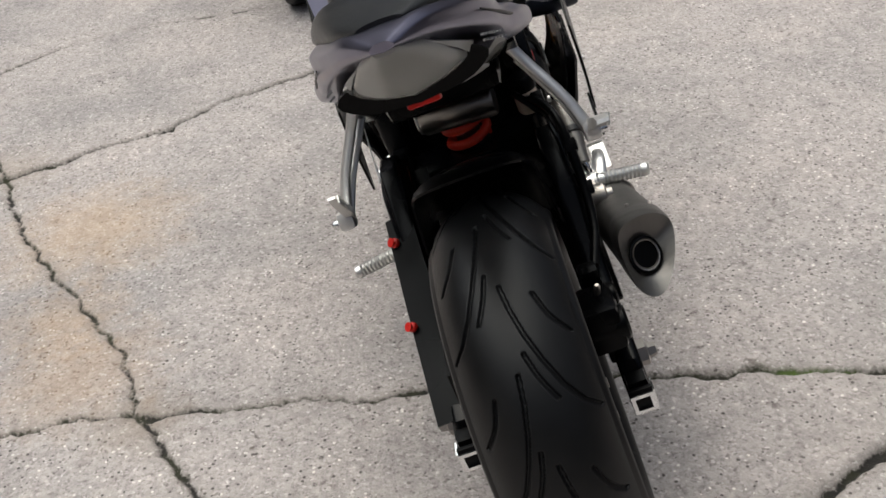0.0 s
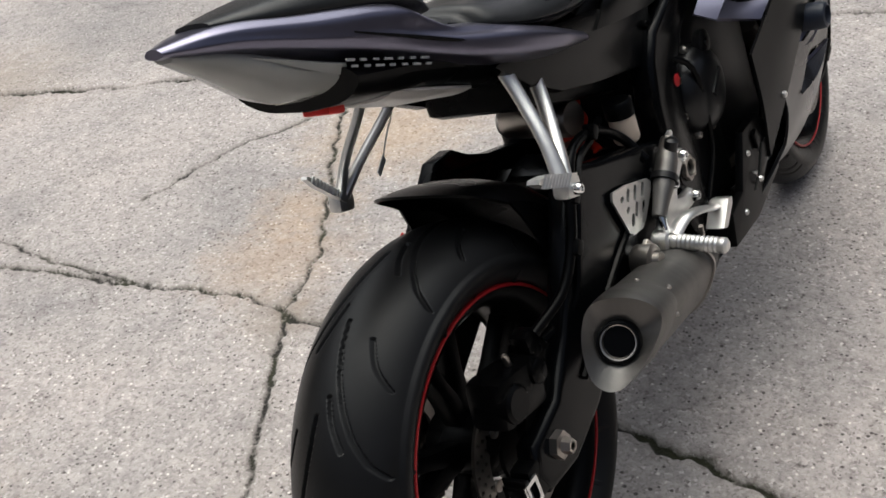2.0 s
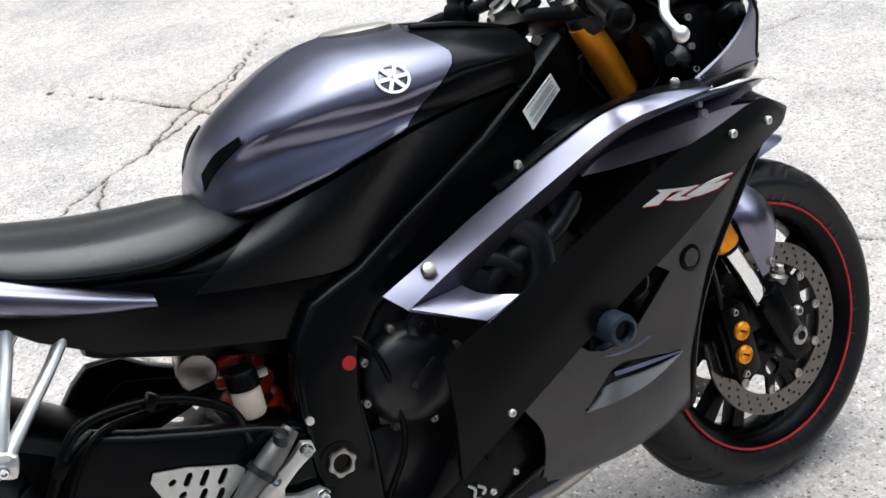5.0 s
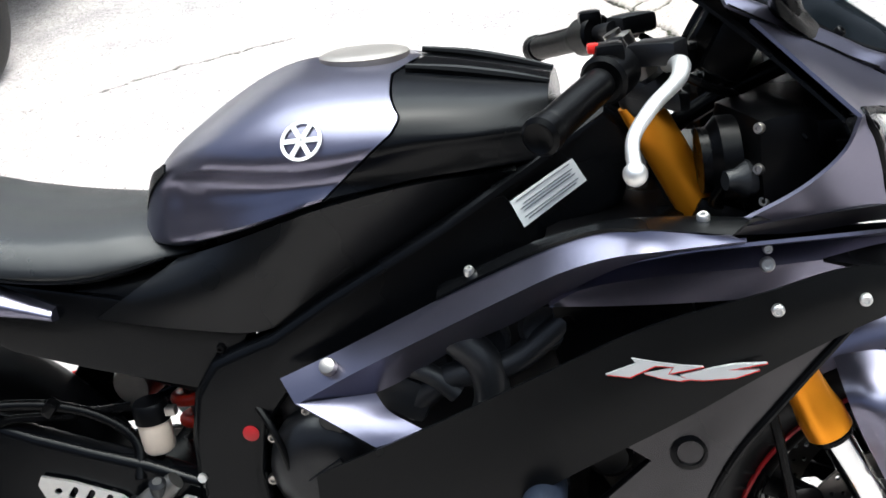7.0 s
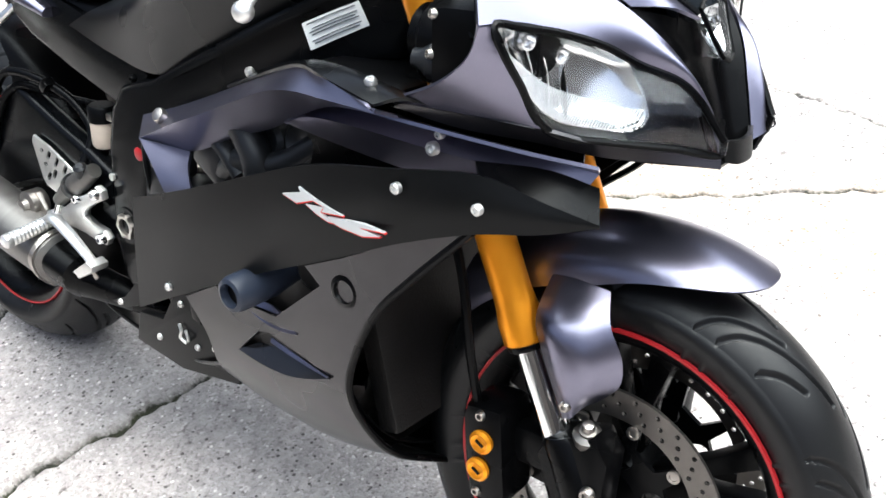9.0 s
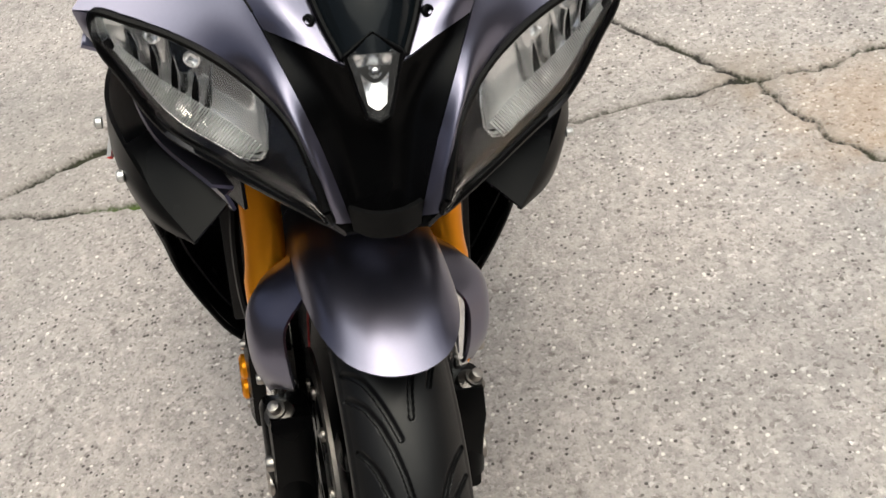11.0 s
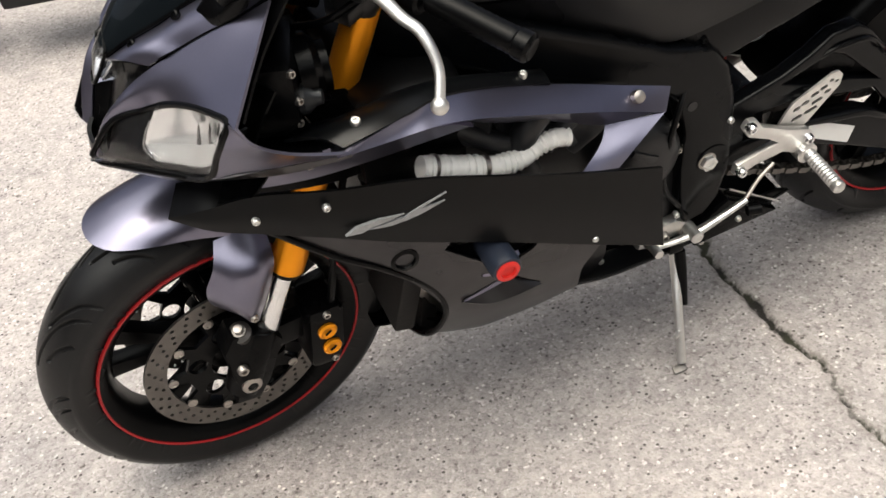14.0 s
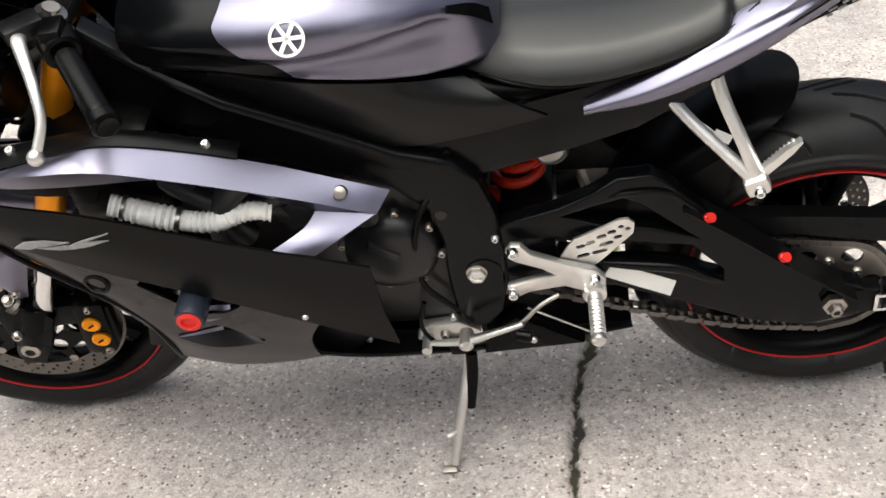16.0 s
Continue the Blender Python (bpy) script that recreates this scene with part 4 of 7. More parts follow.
part("seat_base", hull([(.40, [(0, .782), (.10, .782), (.128, .772), (.124, .735), (0, .73)]), (.50, [(0, .785), (.085, .785), (.112, .775), (.120, .735), (0, .73)]), (.575, [(0, .80), (.085, .80), (.110, .79), (.118, .735), (0, .73)])], 12, 16), BLACK, seat, "black base under the seat's nose")
part("seat_seam", tube([(.14, .104, .872), (.19, .1335, .846), (.24, .1465, .826), (.32, .1505, .803), (.41, .143, .790), (.47, .128, .792), (.515, .105, .797)], .002, 30, 6), BLACK, seat)
part("seat_seam", tube([(.14, -.104, .872), (.19, -.1335, .846), (.24, -.1465, .826), (.32, -.1505, .803), (.41, -.143, .790), (.47, -.128, .792), (.515, -.105, .797)], .002, 30, 6), BLACK, seat)
part("passenger_seat", hull([
    (-.152, [(0, 1.010), (.018, 1.009), (.028, 1.006), (.026, 1.001), (0, 1.0)]),
    (-.10, [(0, 1.006), (.046, 1.004), (.062, .993), (.060, .981), (0, .978)]),
    (-.03, [(0, 1.000), (.064, .997), (.086, .980), (.087, .957), (0, .95)]),
    (.04, [(0, .990), (.076, .986), (.105, .964), (.107, .934), (0, .925)]),
    (.070, [(0, .979), (.078, .975), (.111, .952), (.113, .921), (0, .91)]),
    (.095, [(0, .955), (.074, .951), (.109, .934), (.113, .908), (0, .90)]),
    (.116, [(0, .920), (.06, .918), (.100, .911), (.104, .898), (0, .89)])], 40, 24, .45), SEATM, bike, "black vinyl passenger seat pad")
for s in (1, -1):
    part("subframe_cover", prism([(.16, .800), (.28, .800), (.45, .762), (.615, .705), (.585, .655), (.54, .630), (.40, .668), (.30, .700), (.225, .745)], s * .105, s * .134, .008), FRAME, bike, "matte black side cover under the seat")
    bolt((.575, s * .134, .685), .006, bike, (0, s, 0), BLACK)
part("inner_mudguard", box((.42, 0, .70), (.28, .19, .12), .02, (0, 20, 0)), BLACK, bike, "black inner mudguard under the seat")

# -- tank --
TANK = [
    (.484, [(0, .856), (.03, .854), (.052, .846), (.060, .836), (.068, .824), (.073, .811), (0, .802)]),
    (.502, [(0, .889), (.04, .886), (.074, .872), (.080, .856), (.088, .836), (.092, .808), (0, .80)]),
    (.53, [(0, .917), (.055, .913), (.100, .895), (.101, .873), (.107, .846), (.107, .804), (0, .80)]),
    (.56, [(0, .937), (.07, .932), (.124, .911), (.108, .886), (.118, .848), (.122, .808), (0, .805)]),
    (.60, [(0, .960), (.104, .947), (.160, .919), (.127, .893), (.139, .856), (.144, .820), (0, .82)]),
    (.65, [(0, .984), (.134, .965), (.187, .923), (.147, .891), (.156, .862), (.163, .835), (0, .83)]),
    (.70, [(0, .998), (.152, .976), (.200, .921), (.161, .888), (.167, .870), (.173, .850), (0, .845)]),
    (.75, [(0, .999), (.160, .976), (.205, .920), (.174, .891), (.175, .880), (.182, .866), (0, .855)]),
    (.80, [(0, .995), (.155, .972), (.199, .924), (.176, .897), (.173, .886), (.175, .871), (0, .86)]),
    (.857, [(0, .985), (.140, .966), (.182, .928), (.169, .904), (.164, .890), (.162, .875), (0, .865)]),
    (.93, [(0, .968), (.115, .954), (.157, .922), (.152, .905), (.151, .893), (.150, .876), (0, .866)]),
    (1.0, [(0, .948), (.075, .942), (.115, .915), (.115, .900), (.115, .888), (.115, .872), (0, .862)])]


def tank_skin(lo, hi, n, inset=0.0, ring=44, crisp=0.45):
    """The tank's skin between two edges, each the x at which a point of height z on the skin begins or ends."""
    R = []
    for x, half in TANK:
        H = [np.array(p) for p in half]
        H = [H[0]] + [q for a, b, c in zip(H, H[1:], H[2:]) for q in (b + (a - b) * (1 - crisp) / 2, b + (c - b) * (1 - crisp) / 2)] + [H[-1]]
        h = cr([(y, z, 0) for y, z in H], ring)[:, :2]
        R.append([(x, y, z) for y, z in h] + [(x, -y, z) for y, z in h[-2:0:-1]])
    R = np.array(R)
    G = np.array([cr(R[:, j], 160) for j in range(R.shape[1])])
    rows = []
    for c in G:
        z = np.interp(.80, c[:, 0], c[:, 2])
        xs = np.linspace(lo(z), hi(z), n)
        y = np.interp(xs, c[:, 0], c[:, 1])
        rows.append(np.c_[xs, y - np.sign(y) * inset, np.interp(xs, c[:, 0], c[:, 2]) - inset])
    return rings(np.array(rows).transpose(1, 0, 2))


def paint_edge(z):
    return float(np.interp(z, [.868, .876, .900, .935, .950, .972, .985, .995], [.735, .752, .788, .838, .846, .832, .826, .850]))


tank = part("fuel_tank", tank_skin(lambda z: .484, paint_edge, 56), PAINT, bike, "purple-grey metallic fuel tank")
part("tank_front_cover", tank_skin(lambda z: paint_edge(z) + .0025, lambda z: 1.0, 24, .0015), FRAME, bike, "satin black cover ahead of the tank")
for s in (1, -1):
    part("tank_ridge", tube([(.84, s * .060, .984), (.90, s * .056, .972), (.96, s * .048, .956), (1.0, s * .042, .944)], [.004, .006, .006, .004], 16, 8), MATTE, tank, "raised ridge of the cover")
    part("tank_pad", loft([[(.494, s * .058, .872), (.515, s * .082, .897), (.545, s * .110, .914)], [(.490, s * .066, .850), (.513, s * .090, .880), (.545, s * .115, .905)]], 10, 4, .003, (-.4, s, .2)), BLACK, tank, "black rubber pad on the tank's rear edge")
part("fuel_cap", lathe([(.055, -.006), (.055, .002), (.048, .005), (.03, .006), (0, .006)], (.78, 0, .995), (.06, 0, 1), 32), STEEL, tank, "round metal fuel cap")
for s in (1, -1):
    # round emblem drawn as a ring with plain bars
    bx, by, bz = .743, s * .1925, .9405
    n = Vector((-.05, s * .79, .61)).normalized()
    em = [lathe([(.0235, .0), (.0235, .0018), (.0200, .0018), (.0200, 0)], (bx, by, bz), n, 36, closed=True)]
    u = n.cross(Vector((0, 0, 1))).normalized()
    v = n.cross(u)
    for k in range(3):
        a = math.pi * k / 3
        d, e = u * math.cos(a) + v * math.sin(a), v * math.cos(a) - u * math.sin(a)
        q = [Vector((bx, by, bz)) + d * i * .0205 + e * j * .0026 + n * h for h in (.0004, .0022) for i, j in ((-1, -1), (1, -1), (1, 1), (-1, 1))]
        em.append(bm_of(q, [(0, 1, 2, 3), (7, 6, 5, 4), (0, 1, 5, 4), (1, 2, 6, 5), (2, 3, 7, 6), (3, 0, 4, 7)]))
    part("tank_emblem", join(*em), WHITE, tank, "round white emblem of ring and bars")
    part("tank_side_cover", loft([[(.536, s * .107, .797), (.60, s * .136, .815), (.66, s * .158, .834), (.75, s * .178, .860), (.85, s * .163, .871), (.96, s * .132, .868)],
                                  [(.480, s * .134, .768), (.56, s * .146, .772), (.64, s * .158, .785), (.73, s * .166, .818), (.84, s * .152, .842), (.955, s * .126, .862)],
                                  [(.425, s * .138, .738), (.54, s * .142, .716), (.64, s * .140, .706), (.72, s * .136, .742), (.82, s * .130, .787), (.95, s * .116, .848)]], 30, 9, .005, (0, s, 0)), SATIN, bike, "matte black side cover below the tank")

# -- fairing --
def closed_curve(P, n):
    P = np.array(P, float)
    k = len(P)
    out = []
    for u in np.linspace(0, k, n, endpoint=False):
        i, t = int(u) % k, u - int(u)
        a, b, c, d = P[i - 1], P[i], P[(i + 1) % k], P[(i + 2) % k]
        out.append(0.5 * (2 * b + (c - a) * t + (2 * a - 5 * b + 4 * c - d) * t * t + (3 * b - a - 3 * c + d) * t**3))
    return np.array(out)


def cut(ob, bm):
    """Cuts a solid shape out of a part and drops the cutter."""
    me = bpy.data.meshes.new("cutter")
    bmesh.ops.recalc_face_normals(bm, faces=bm.faces)
    bm.to_mesh(me)
    bm.free()
    tool = new("cutter", me)
    tool.parent = ob.parent
    mod = ob.modifiers.new("cut", "BOOLEAN")
    mod.operation, mod.object, mod.solver = "DIFFERENCE", tool, "EXACT"
    bpy.context.view_layer.update()
    done = bpy.data.meshes.new_from_object(ob.evaluated_get(bpy.context.evaluated_depsgraph_get()))
    ob.modifiers.clear()
    old = ob.data
    ob.data = done
    done.name = ob.name
    bpy.data.objects.remove(tool)
    bpy.data.meshes.remove(old)


def bars_on(lines, y, s, mat, parent, name, label, h=.0015):
    """Flat slanted strokes laid on an upright panel: each a polygon of (x, z)."""
    return part(name, join(*[prism(l, s * (y - .003), s * (y + h), 0) for l in lines]), mat, parent, label)


for s in (1, -1):
    F = lambda pts: side_flip(pts, s)
    mid = part("side_panel", loft([
        F([(1.405, .160, .712), (1.36, .193, .734), (1.30, .224, .757), (1.20, .250, .745), (1.088, .257, .722), (.97, .255, .675), (.86, .251, .628), (.70, .240, .563)]),
        F([(1.405, .160, .7105), (1.36, .199, .719), (1.30, .231, .727), (1.20, .254, .703), (1.10, .260, .668), (.98, .258, .613), (.84, .253, .545), (.695, .242, .474)]),
        F([(1.405, .160, .709), (1.36, .197, .700), (1.30, .226, .692), (1.21, .246, .660), (1.12, .252, .615), (.985, .252, .55), (.80, .246, .45), (.684, .238, .385)])], 36, 9, .005, (0, s, 0)), MATTE, bike, "matte black flat side panel")
    part("panel_wing", loft([F([(1.405, .160, .712), (1.36, .193, .734), (1.30, .224, .757)]), F([(1.38, .125, .735), (1.34, .16, .755), (1.27, .195, .757)])], 12, 3, .004, (0, 0, 1)), BLACK, mid)
    for x, y, z, r in ((1.216, .2590, .730, .0070), (1.304, .2330, .723, .0070), (.776 if s < 0 else .816, .2480, .455 if s < 0 else .472, .0065)):
        bolt((x, s * y, z), r * (.92 if s < 0 else .78), mid, (0, s, 0), ALU, "panel_bolt", .0035)
    arm = part("upper_side_fairing", loft([
        F([(.658, .180, .660), (.735, .178, .689), (.81, .180, .721), (.89, .190, .757), (.965, .203, .790), (1.005, .214, .807), (1.045, .226, .819), (1.09, .244, .822), (1.174, .261, .8125)]),
        F([(.680, .206, .637), (.765, .216, .679), (.86, .228, .722), (.945, .242, .761), (1.01, .253, .789), (1.06, .258, .801), (1.11, .261, .804), (1.15, .263, .806), (1.190, .263, .807)]),
        F([(.686, .200, .637), (.772, .188, .637), (.87, .186, .682), (.945, .191, .712), (1.0, .198, .742), (1.06, .208, .770), (1.11, .217, .783), (1.15, .222, .788), (1.19, .228, .792)])], 40, 13, .004, (0, s, .3), False), PAINT, bike, "purple-grey upper side fairing")
    part("fairing_bolt", lathe([(.0105, -.004), (.0105, .002), (.009, .006), (.004, .008), (0, .008)], (.725, s * .199, .679), (0, s, .8), 20), STEEL, arm, "domed steel fairing bolt")
    part("fairing_wedge", loft([F([(.681, .206, .639), (.727, .222, .617), (.775, .239, .594)]), F([(.772, .189, .637), (.787, .206, .624), (.836, .240, .611)])], 12, 5, .006, (0, s, 0)), PAINT, arm)
    chan = part("fairing_channel", loft([
        F([(.985, .202, .742), (1.04, .210, .768), (1.12, .218, .783), (1.20, .222, .787), (1.32, .190, .777), (1.385, .138, .760)]),
        F([(.986, .198, .737), (1.03, .186, .758), (1.11, .176, .768), (1.20, .174, .768), (1.31, .152, .761), (1.375, .120, .748)]),
        F([(.985, .206, .733), (1.02, .204, .748), (1.10, .200, .754), (1.20, .192, .752), (1.31, .166, .746), (1.37, .128, .737)]),
        F([(.986, .200, .730), (1.05, .192, .722), (1.13, .186, .716), (1.22, .176, .712), (1.31, .152, .712), (1.36, .122, .708)])], 32, 19, .004, (0, s, 0), False), PAINT, bike, "purple-grey recessed fairing channel")
    # black sheet added in place of the dark space behind the channel
    part("dark_gap_filler", loft([F([(1.08, .160, .775), (1.18, .154, .780), (1.28, .140, .772), (1.35, .112, .760)]), F([(1.08, .160, .68), (1.18, .154, .672), (1.28, .140, .685), (1.35, .112, .700)])], 12, 4, .004, (0, s, 0)), BLACK, chan, "black filler sheet standing in for the dark gap")
    bolt((1.214, s * .199, .757), .008, chan, (0, s, .1), ALU, "panel_bolt", .005)
    bolt((1.216, s * .190, .771), .0055, chan, (0, s, .1), ALU, "panel_bolt", .004)
    infill = part("inner_fairing", loft([
        F([(.86, .189, .748), (.92, .198, .774), (.98, .211, .800), (1.045, .229, .822), (1.10, .247, .823), (1.178, .252, .811)]),
        F([(.86, .174, .753), (.92, .180, .780), (.98, .186, .803), (1.05, .196, .820), (1.12, .212, .824), (1.20, .228, .818)]),
        F([(.86, .158, .752), (.93, .160, .772), (1.0, .145, .778), (1.07, .140, .780), (1.15, .160, .786), (1.24, .195, .806)])], 20, 9, .004, (0, 0, 1)), SATIN, bike, "satin black inner fairing panel")
    bolt((1.152, s * .228, .824), .007, infill, (0, s * .3, 1), ALU, "panel_bolt", .005)
    bolt((.90, s * .183, .773), .006, infill, (0, s * .3, 1), ALU, "panel_bolt", .005)
    FC = lambda pts: F([(x - (.045 * max(0, min(1, (.62 - z) / .14)) * max(0, min(1, (x - .96) / .12)) if s > 0 else 0), y, z) for x, y, z in pts])
    # same purple paint, its dim reflection put into the darker colour, plus dust
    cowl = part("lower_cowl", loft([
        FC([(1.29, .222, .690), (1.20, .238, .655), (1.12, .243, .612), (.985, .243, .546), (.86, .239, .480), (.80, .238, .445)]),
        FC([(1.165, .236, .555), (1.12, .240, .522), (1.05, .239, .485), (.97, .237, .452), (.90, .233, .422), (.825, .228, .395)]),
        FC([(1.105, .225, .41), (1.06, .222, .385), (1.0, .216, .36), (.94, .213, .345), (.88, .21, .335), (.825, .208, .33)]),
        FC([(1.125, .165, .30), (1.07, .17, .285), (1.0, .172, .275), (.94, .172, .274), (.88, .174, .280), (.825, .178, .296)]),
        FC([(1.14, .07, .245), (1.07, .085, .235), (1.0, .09, .232), (.94, .09, .234), (.88, .09, .240), (.82, .09, .252)])], 40, 34, .005, (0, s, -.2)), PAINTSHADE, bike, "dusty purple-grey lower cowl, its paint darkened for shade")
    move = lambda P: [(x - (.045 * max(0, min(1, (.62 - z) / .14)) * max(0, min(1, (x - .96) / .12)) if s > 0 else 0), z) for x, z in P]
    gap_out = move([(.900, .512), (1.041, .588), (1.077, .560), (.990, .485), (.942, .482), (.918, .492)])
    vent_out = move([(.900, .399), (.950, .447), (.971, .453), (1.079, .428), (1.000, .401)])
    cut(cowl, prism(gap_out, s * .15, s * .30, 0))
    cut(cowl, prism(vent_out, s * .15, s * .30, 0))
    lining = part("cowl_lining", loft([
        FC([(1.275, .205, .685), (1.19, .222, .650), (1.11, .228, .607), (.985, .230, .546), (.86, .228, .480)]),
        FC([(1.145, .220, .55), (1.10, .226, .520), (1.04, .226, .485), (.97, .224, .452), (.87, .218, .415)]),
        FC([(1.088, .210, .41), (1.05, .208, .385), (1.0, .203, .362), (.94, .200, .347), (.87, .198, .340)]),
        FC([(1.105, .152, .308), (1.06, .157, .293), (1.0, .159, .280), (.94, .157, .273), (.87, .155, .270)]),
        FC([(1.12, .06, .256), (1.06, .075, .246), (1.0, .08, .240), (.94, .08, .238), (.87, .08, .238)])], 24, 20, .003, (0, s, -.2)), BLACK, cowl, "black inside of the cowl")
    cut(lining, prism(gap_out, s * .15, s * .30, 0))
    # vent floor coloured darker than PAINT for the shade inside
    part("vent_floor", loft([FC([(.900, .233, .3985), (.950, .235, .396), (1.000, .2365, .4005), (1.040, .237, .412), (1.080, .236, .428)]), FC([(.925, .218, .412), (.955, .216, .422), (1.000, .216, .424), (1.040, .224, .425), (1.078, .234, .429)])], 18, 5, .003, (0, s, .6)), PAINTSHADE, cowl, "purple-grey vent floor, its paint darkened for shade")
    part("vent_rib", loft([FC([(.9616, .225, .437), (1.00, .229, .435), (1.04, .233, .433), (1.076, .2355, .430)]), FC([(.9616, .228, .431), (1.00, .232, .430), (1.04, .235, .429), (1.076, .2365, .428)])], 14, 3, .003, (0, s, .3)), PAINT, cowl, "purple-grey vent rib")
    part("cowl_scoop", loft([FC([(.936, .226, .486), (.975, .230, .490), (1.0, .234, .484), (1.028, .240, .474)]), FC([(.934, .239, .475), (.972, .2405, .467), (1.0, .2405, .467), (1.028, .2405, .473)])], 14, 4, .003, (0, s, .6)), PAINT, cowl)
    part("slider_mount", lathe([(.026, -.05), (.026, -.004), (.020, 0), (.012, -.002), (0, -.002)], (move([(1.032, .552)])[0][0], s * .218, .552), (0, s, 0), 24), BLACK, lining)
    part("arch_lip", tube(FC([(1.29, .222, .690), (1.215, .232, .612), (1.165, .236, .555), (1.12, .232, .47), (1.105, .225, .41), (1.112, .195, .34), (1.125, .165, .30), (1.14, .07, .245)]), .005, 40, 8), BLACK, cowl)
    part("cowl_bung", lathe([(.021, -.004), (.021, .002), (.015, .004), (.012, -.002), (0, -.002)], (1.118, s * .2405, .567), (.1, s, 0), 24), BLACK, cowl)
    strip = part("belly_side", loft([
        F([(.83, .208, .335), (.76, .190, .300), (.66, .165, .268), (.55, .140, .243), (.42, .115, .228), (.31, .085, .215)]),
        F([(.83, .180, .298), (.76, .155, .272), (.66, .126, .246), (.55, .102, .226), (.42, .082, .212), (.31, .066, .200)]),
        F([(.83, .09, .250), (.76, .085, .238), (.66, .080, .222), (.55, .072, .206), (.42, .062, .196), (.31, .055, .190)])], 24, 7, .004, (0, s, -.4)), MATTE, bike, "matte black belly pan edge")
    part("belly_edge", tube(F([(.83, .209, .336), (.76, .191, .301), (.66, .166, .269), (.55, .141, .244), (.42, .116, .229), (.31, .086, .216)]), .0022, 24, 6), DARKMET, strip, "thin metal edge line of the belly pan")
    bolt((.54, s * .142, .238), .006, strip, (0, s, 0), ALU)
    if s > 0:
        flap = part("belly_flap", prism([(.512, .322), (.484, .333), (.380, .262), (.386, .256), (.525, .250)], .128, .133, .001), MATTE, strip, "flat black belly flap")
        part("flap_edge", tube([(.484, .1335, .333), (.430, .1335, .296), (.380, .1335, .261)], .0020, 4, 6), ALU, flap, "thin pale metal edge line")
        bolt((.505, .133, .264), .0055, flap, (0, 1, 0), ALU, "flap_bolt", .004)
    if s < 0:
        tab = part("panel_tab", prism([(.690, .420), (.686, .388), (.640, .366), (.604, .366), (.640, .384), (.672, .418)], -.229, -.234, .001), MATTE, mid)
        bolt((.630, -.234, .3735), .005, tab, (0, -1, 0), ALU, "tab_bolt", .004)
    slid = part("frame_slider", lathe([(.018, -.11), (.022, -.08), (.0245, -.07), (.0245, -.010), (.022, -.002), (.0165, 0), (.0145, -.012), (0, -.012)], (.957 if s < 0 else .980, s * .286, .520 if s < 0 else .518), (0, s, 0), 28), BLUEGREY, bike, "blue-grey nylon frame slider")
    if s > 0:
        part("slider_plug", lathe([(.0185, -.004), (.0185, .001), (.012, .002), (.011, -.002), (0, -.002)], (.980, .286, .518), (0, 1, 0), 24), RED, slid, "red slider end plug")
    else:
        part("slider_plug", lathe([(.014, -.012), (.014, -.011), (0, -.011)], (.957, -.286, .520), (0, -1, 0), 20), BLACK, slid)
part("belly_floor", loft([[(1.14, .07, .246), (1.0, .09, .233), (.82, .09, .251), (.55, .072, .207), (.31, .055, .191)], [(1.14, -.07, .246), (1.0, -.09, .233), (.82, -.09, .251), (.55, -.072, .207), (.31, -.055, .191)]], 20, 4, .004, (0, 0, -1)), BLACK, bike, "black belly pan floor")

# model lettering drawn as plain slanted strokes
for s, sets in ((-1, ([(1.040, .675), (1.072, .685), (1.068, .691), (1.092, .685), (1.119, .679), (1.139, .676), (1.105, .671), (1.110, .678), (1.091, .681), (1.064, .670)], [(1.079, .673), (1.108, .677), (1.103, .670), (1.124, .663), (1.115, .662), (1.097, .666)], [(1.115, .668), (1.140, .672), (1.169, .676), (1.202, .675), (1.162, .670), (1.194, .668), (1.169, .661), (1.137, .661), (1.124, .663)])),
                (1, ([(1.199, .672), (1.183, .681), (1.149, .681), (1.115, .676), (1.139, .673), (1.163, .672), (1.176, .668)], [(1.166, .670), (1.140, .670), (1.118, .671), (1.135, .663), (1.152, .666)], [(1.135, .663), (1.094, .679), (1.053, .688), (1.080, .679), (1.093, .675), (1.056, .675), (1.088, .666), (1.113, .663)]))):
    bars_on(sets, .2605, s, LETTER if s < 0 else WORN, bike, "panel_lettering", "slanted white model lettering as plain strokes")
    if s < 0:
        bars_on([[(x + .0009, z - .0014) for x, z in l] for l in sets], .2600, s, RED, bike, "lettering_edge", "thin red edge of the lettering")

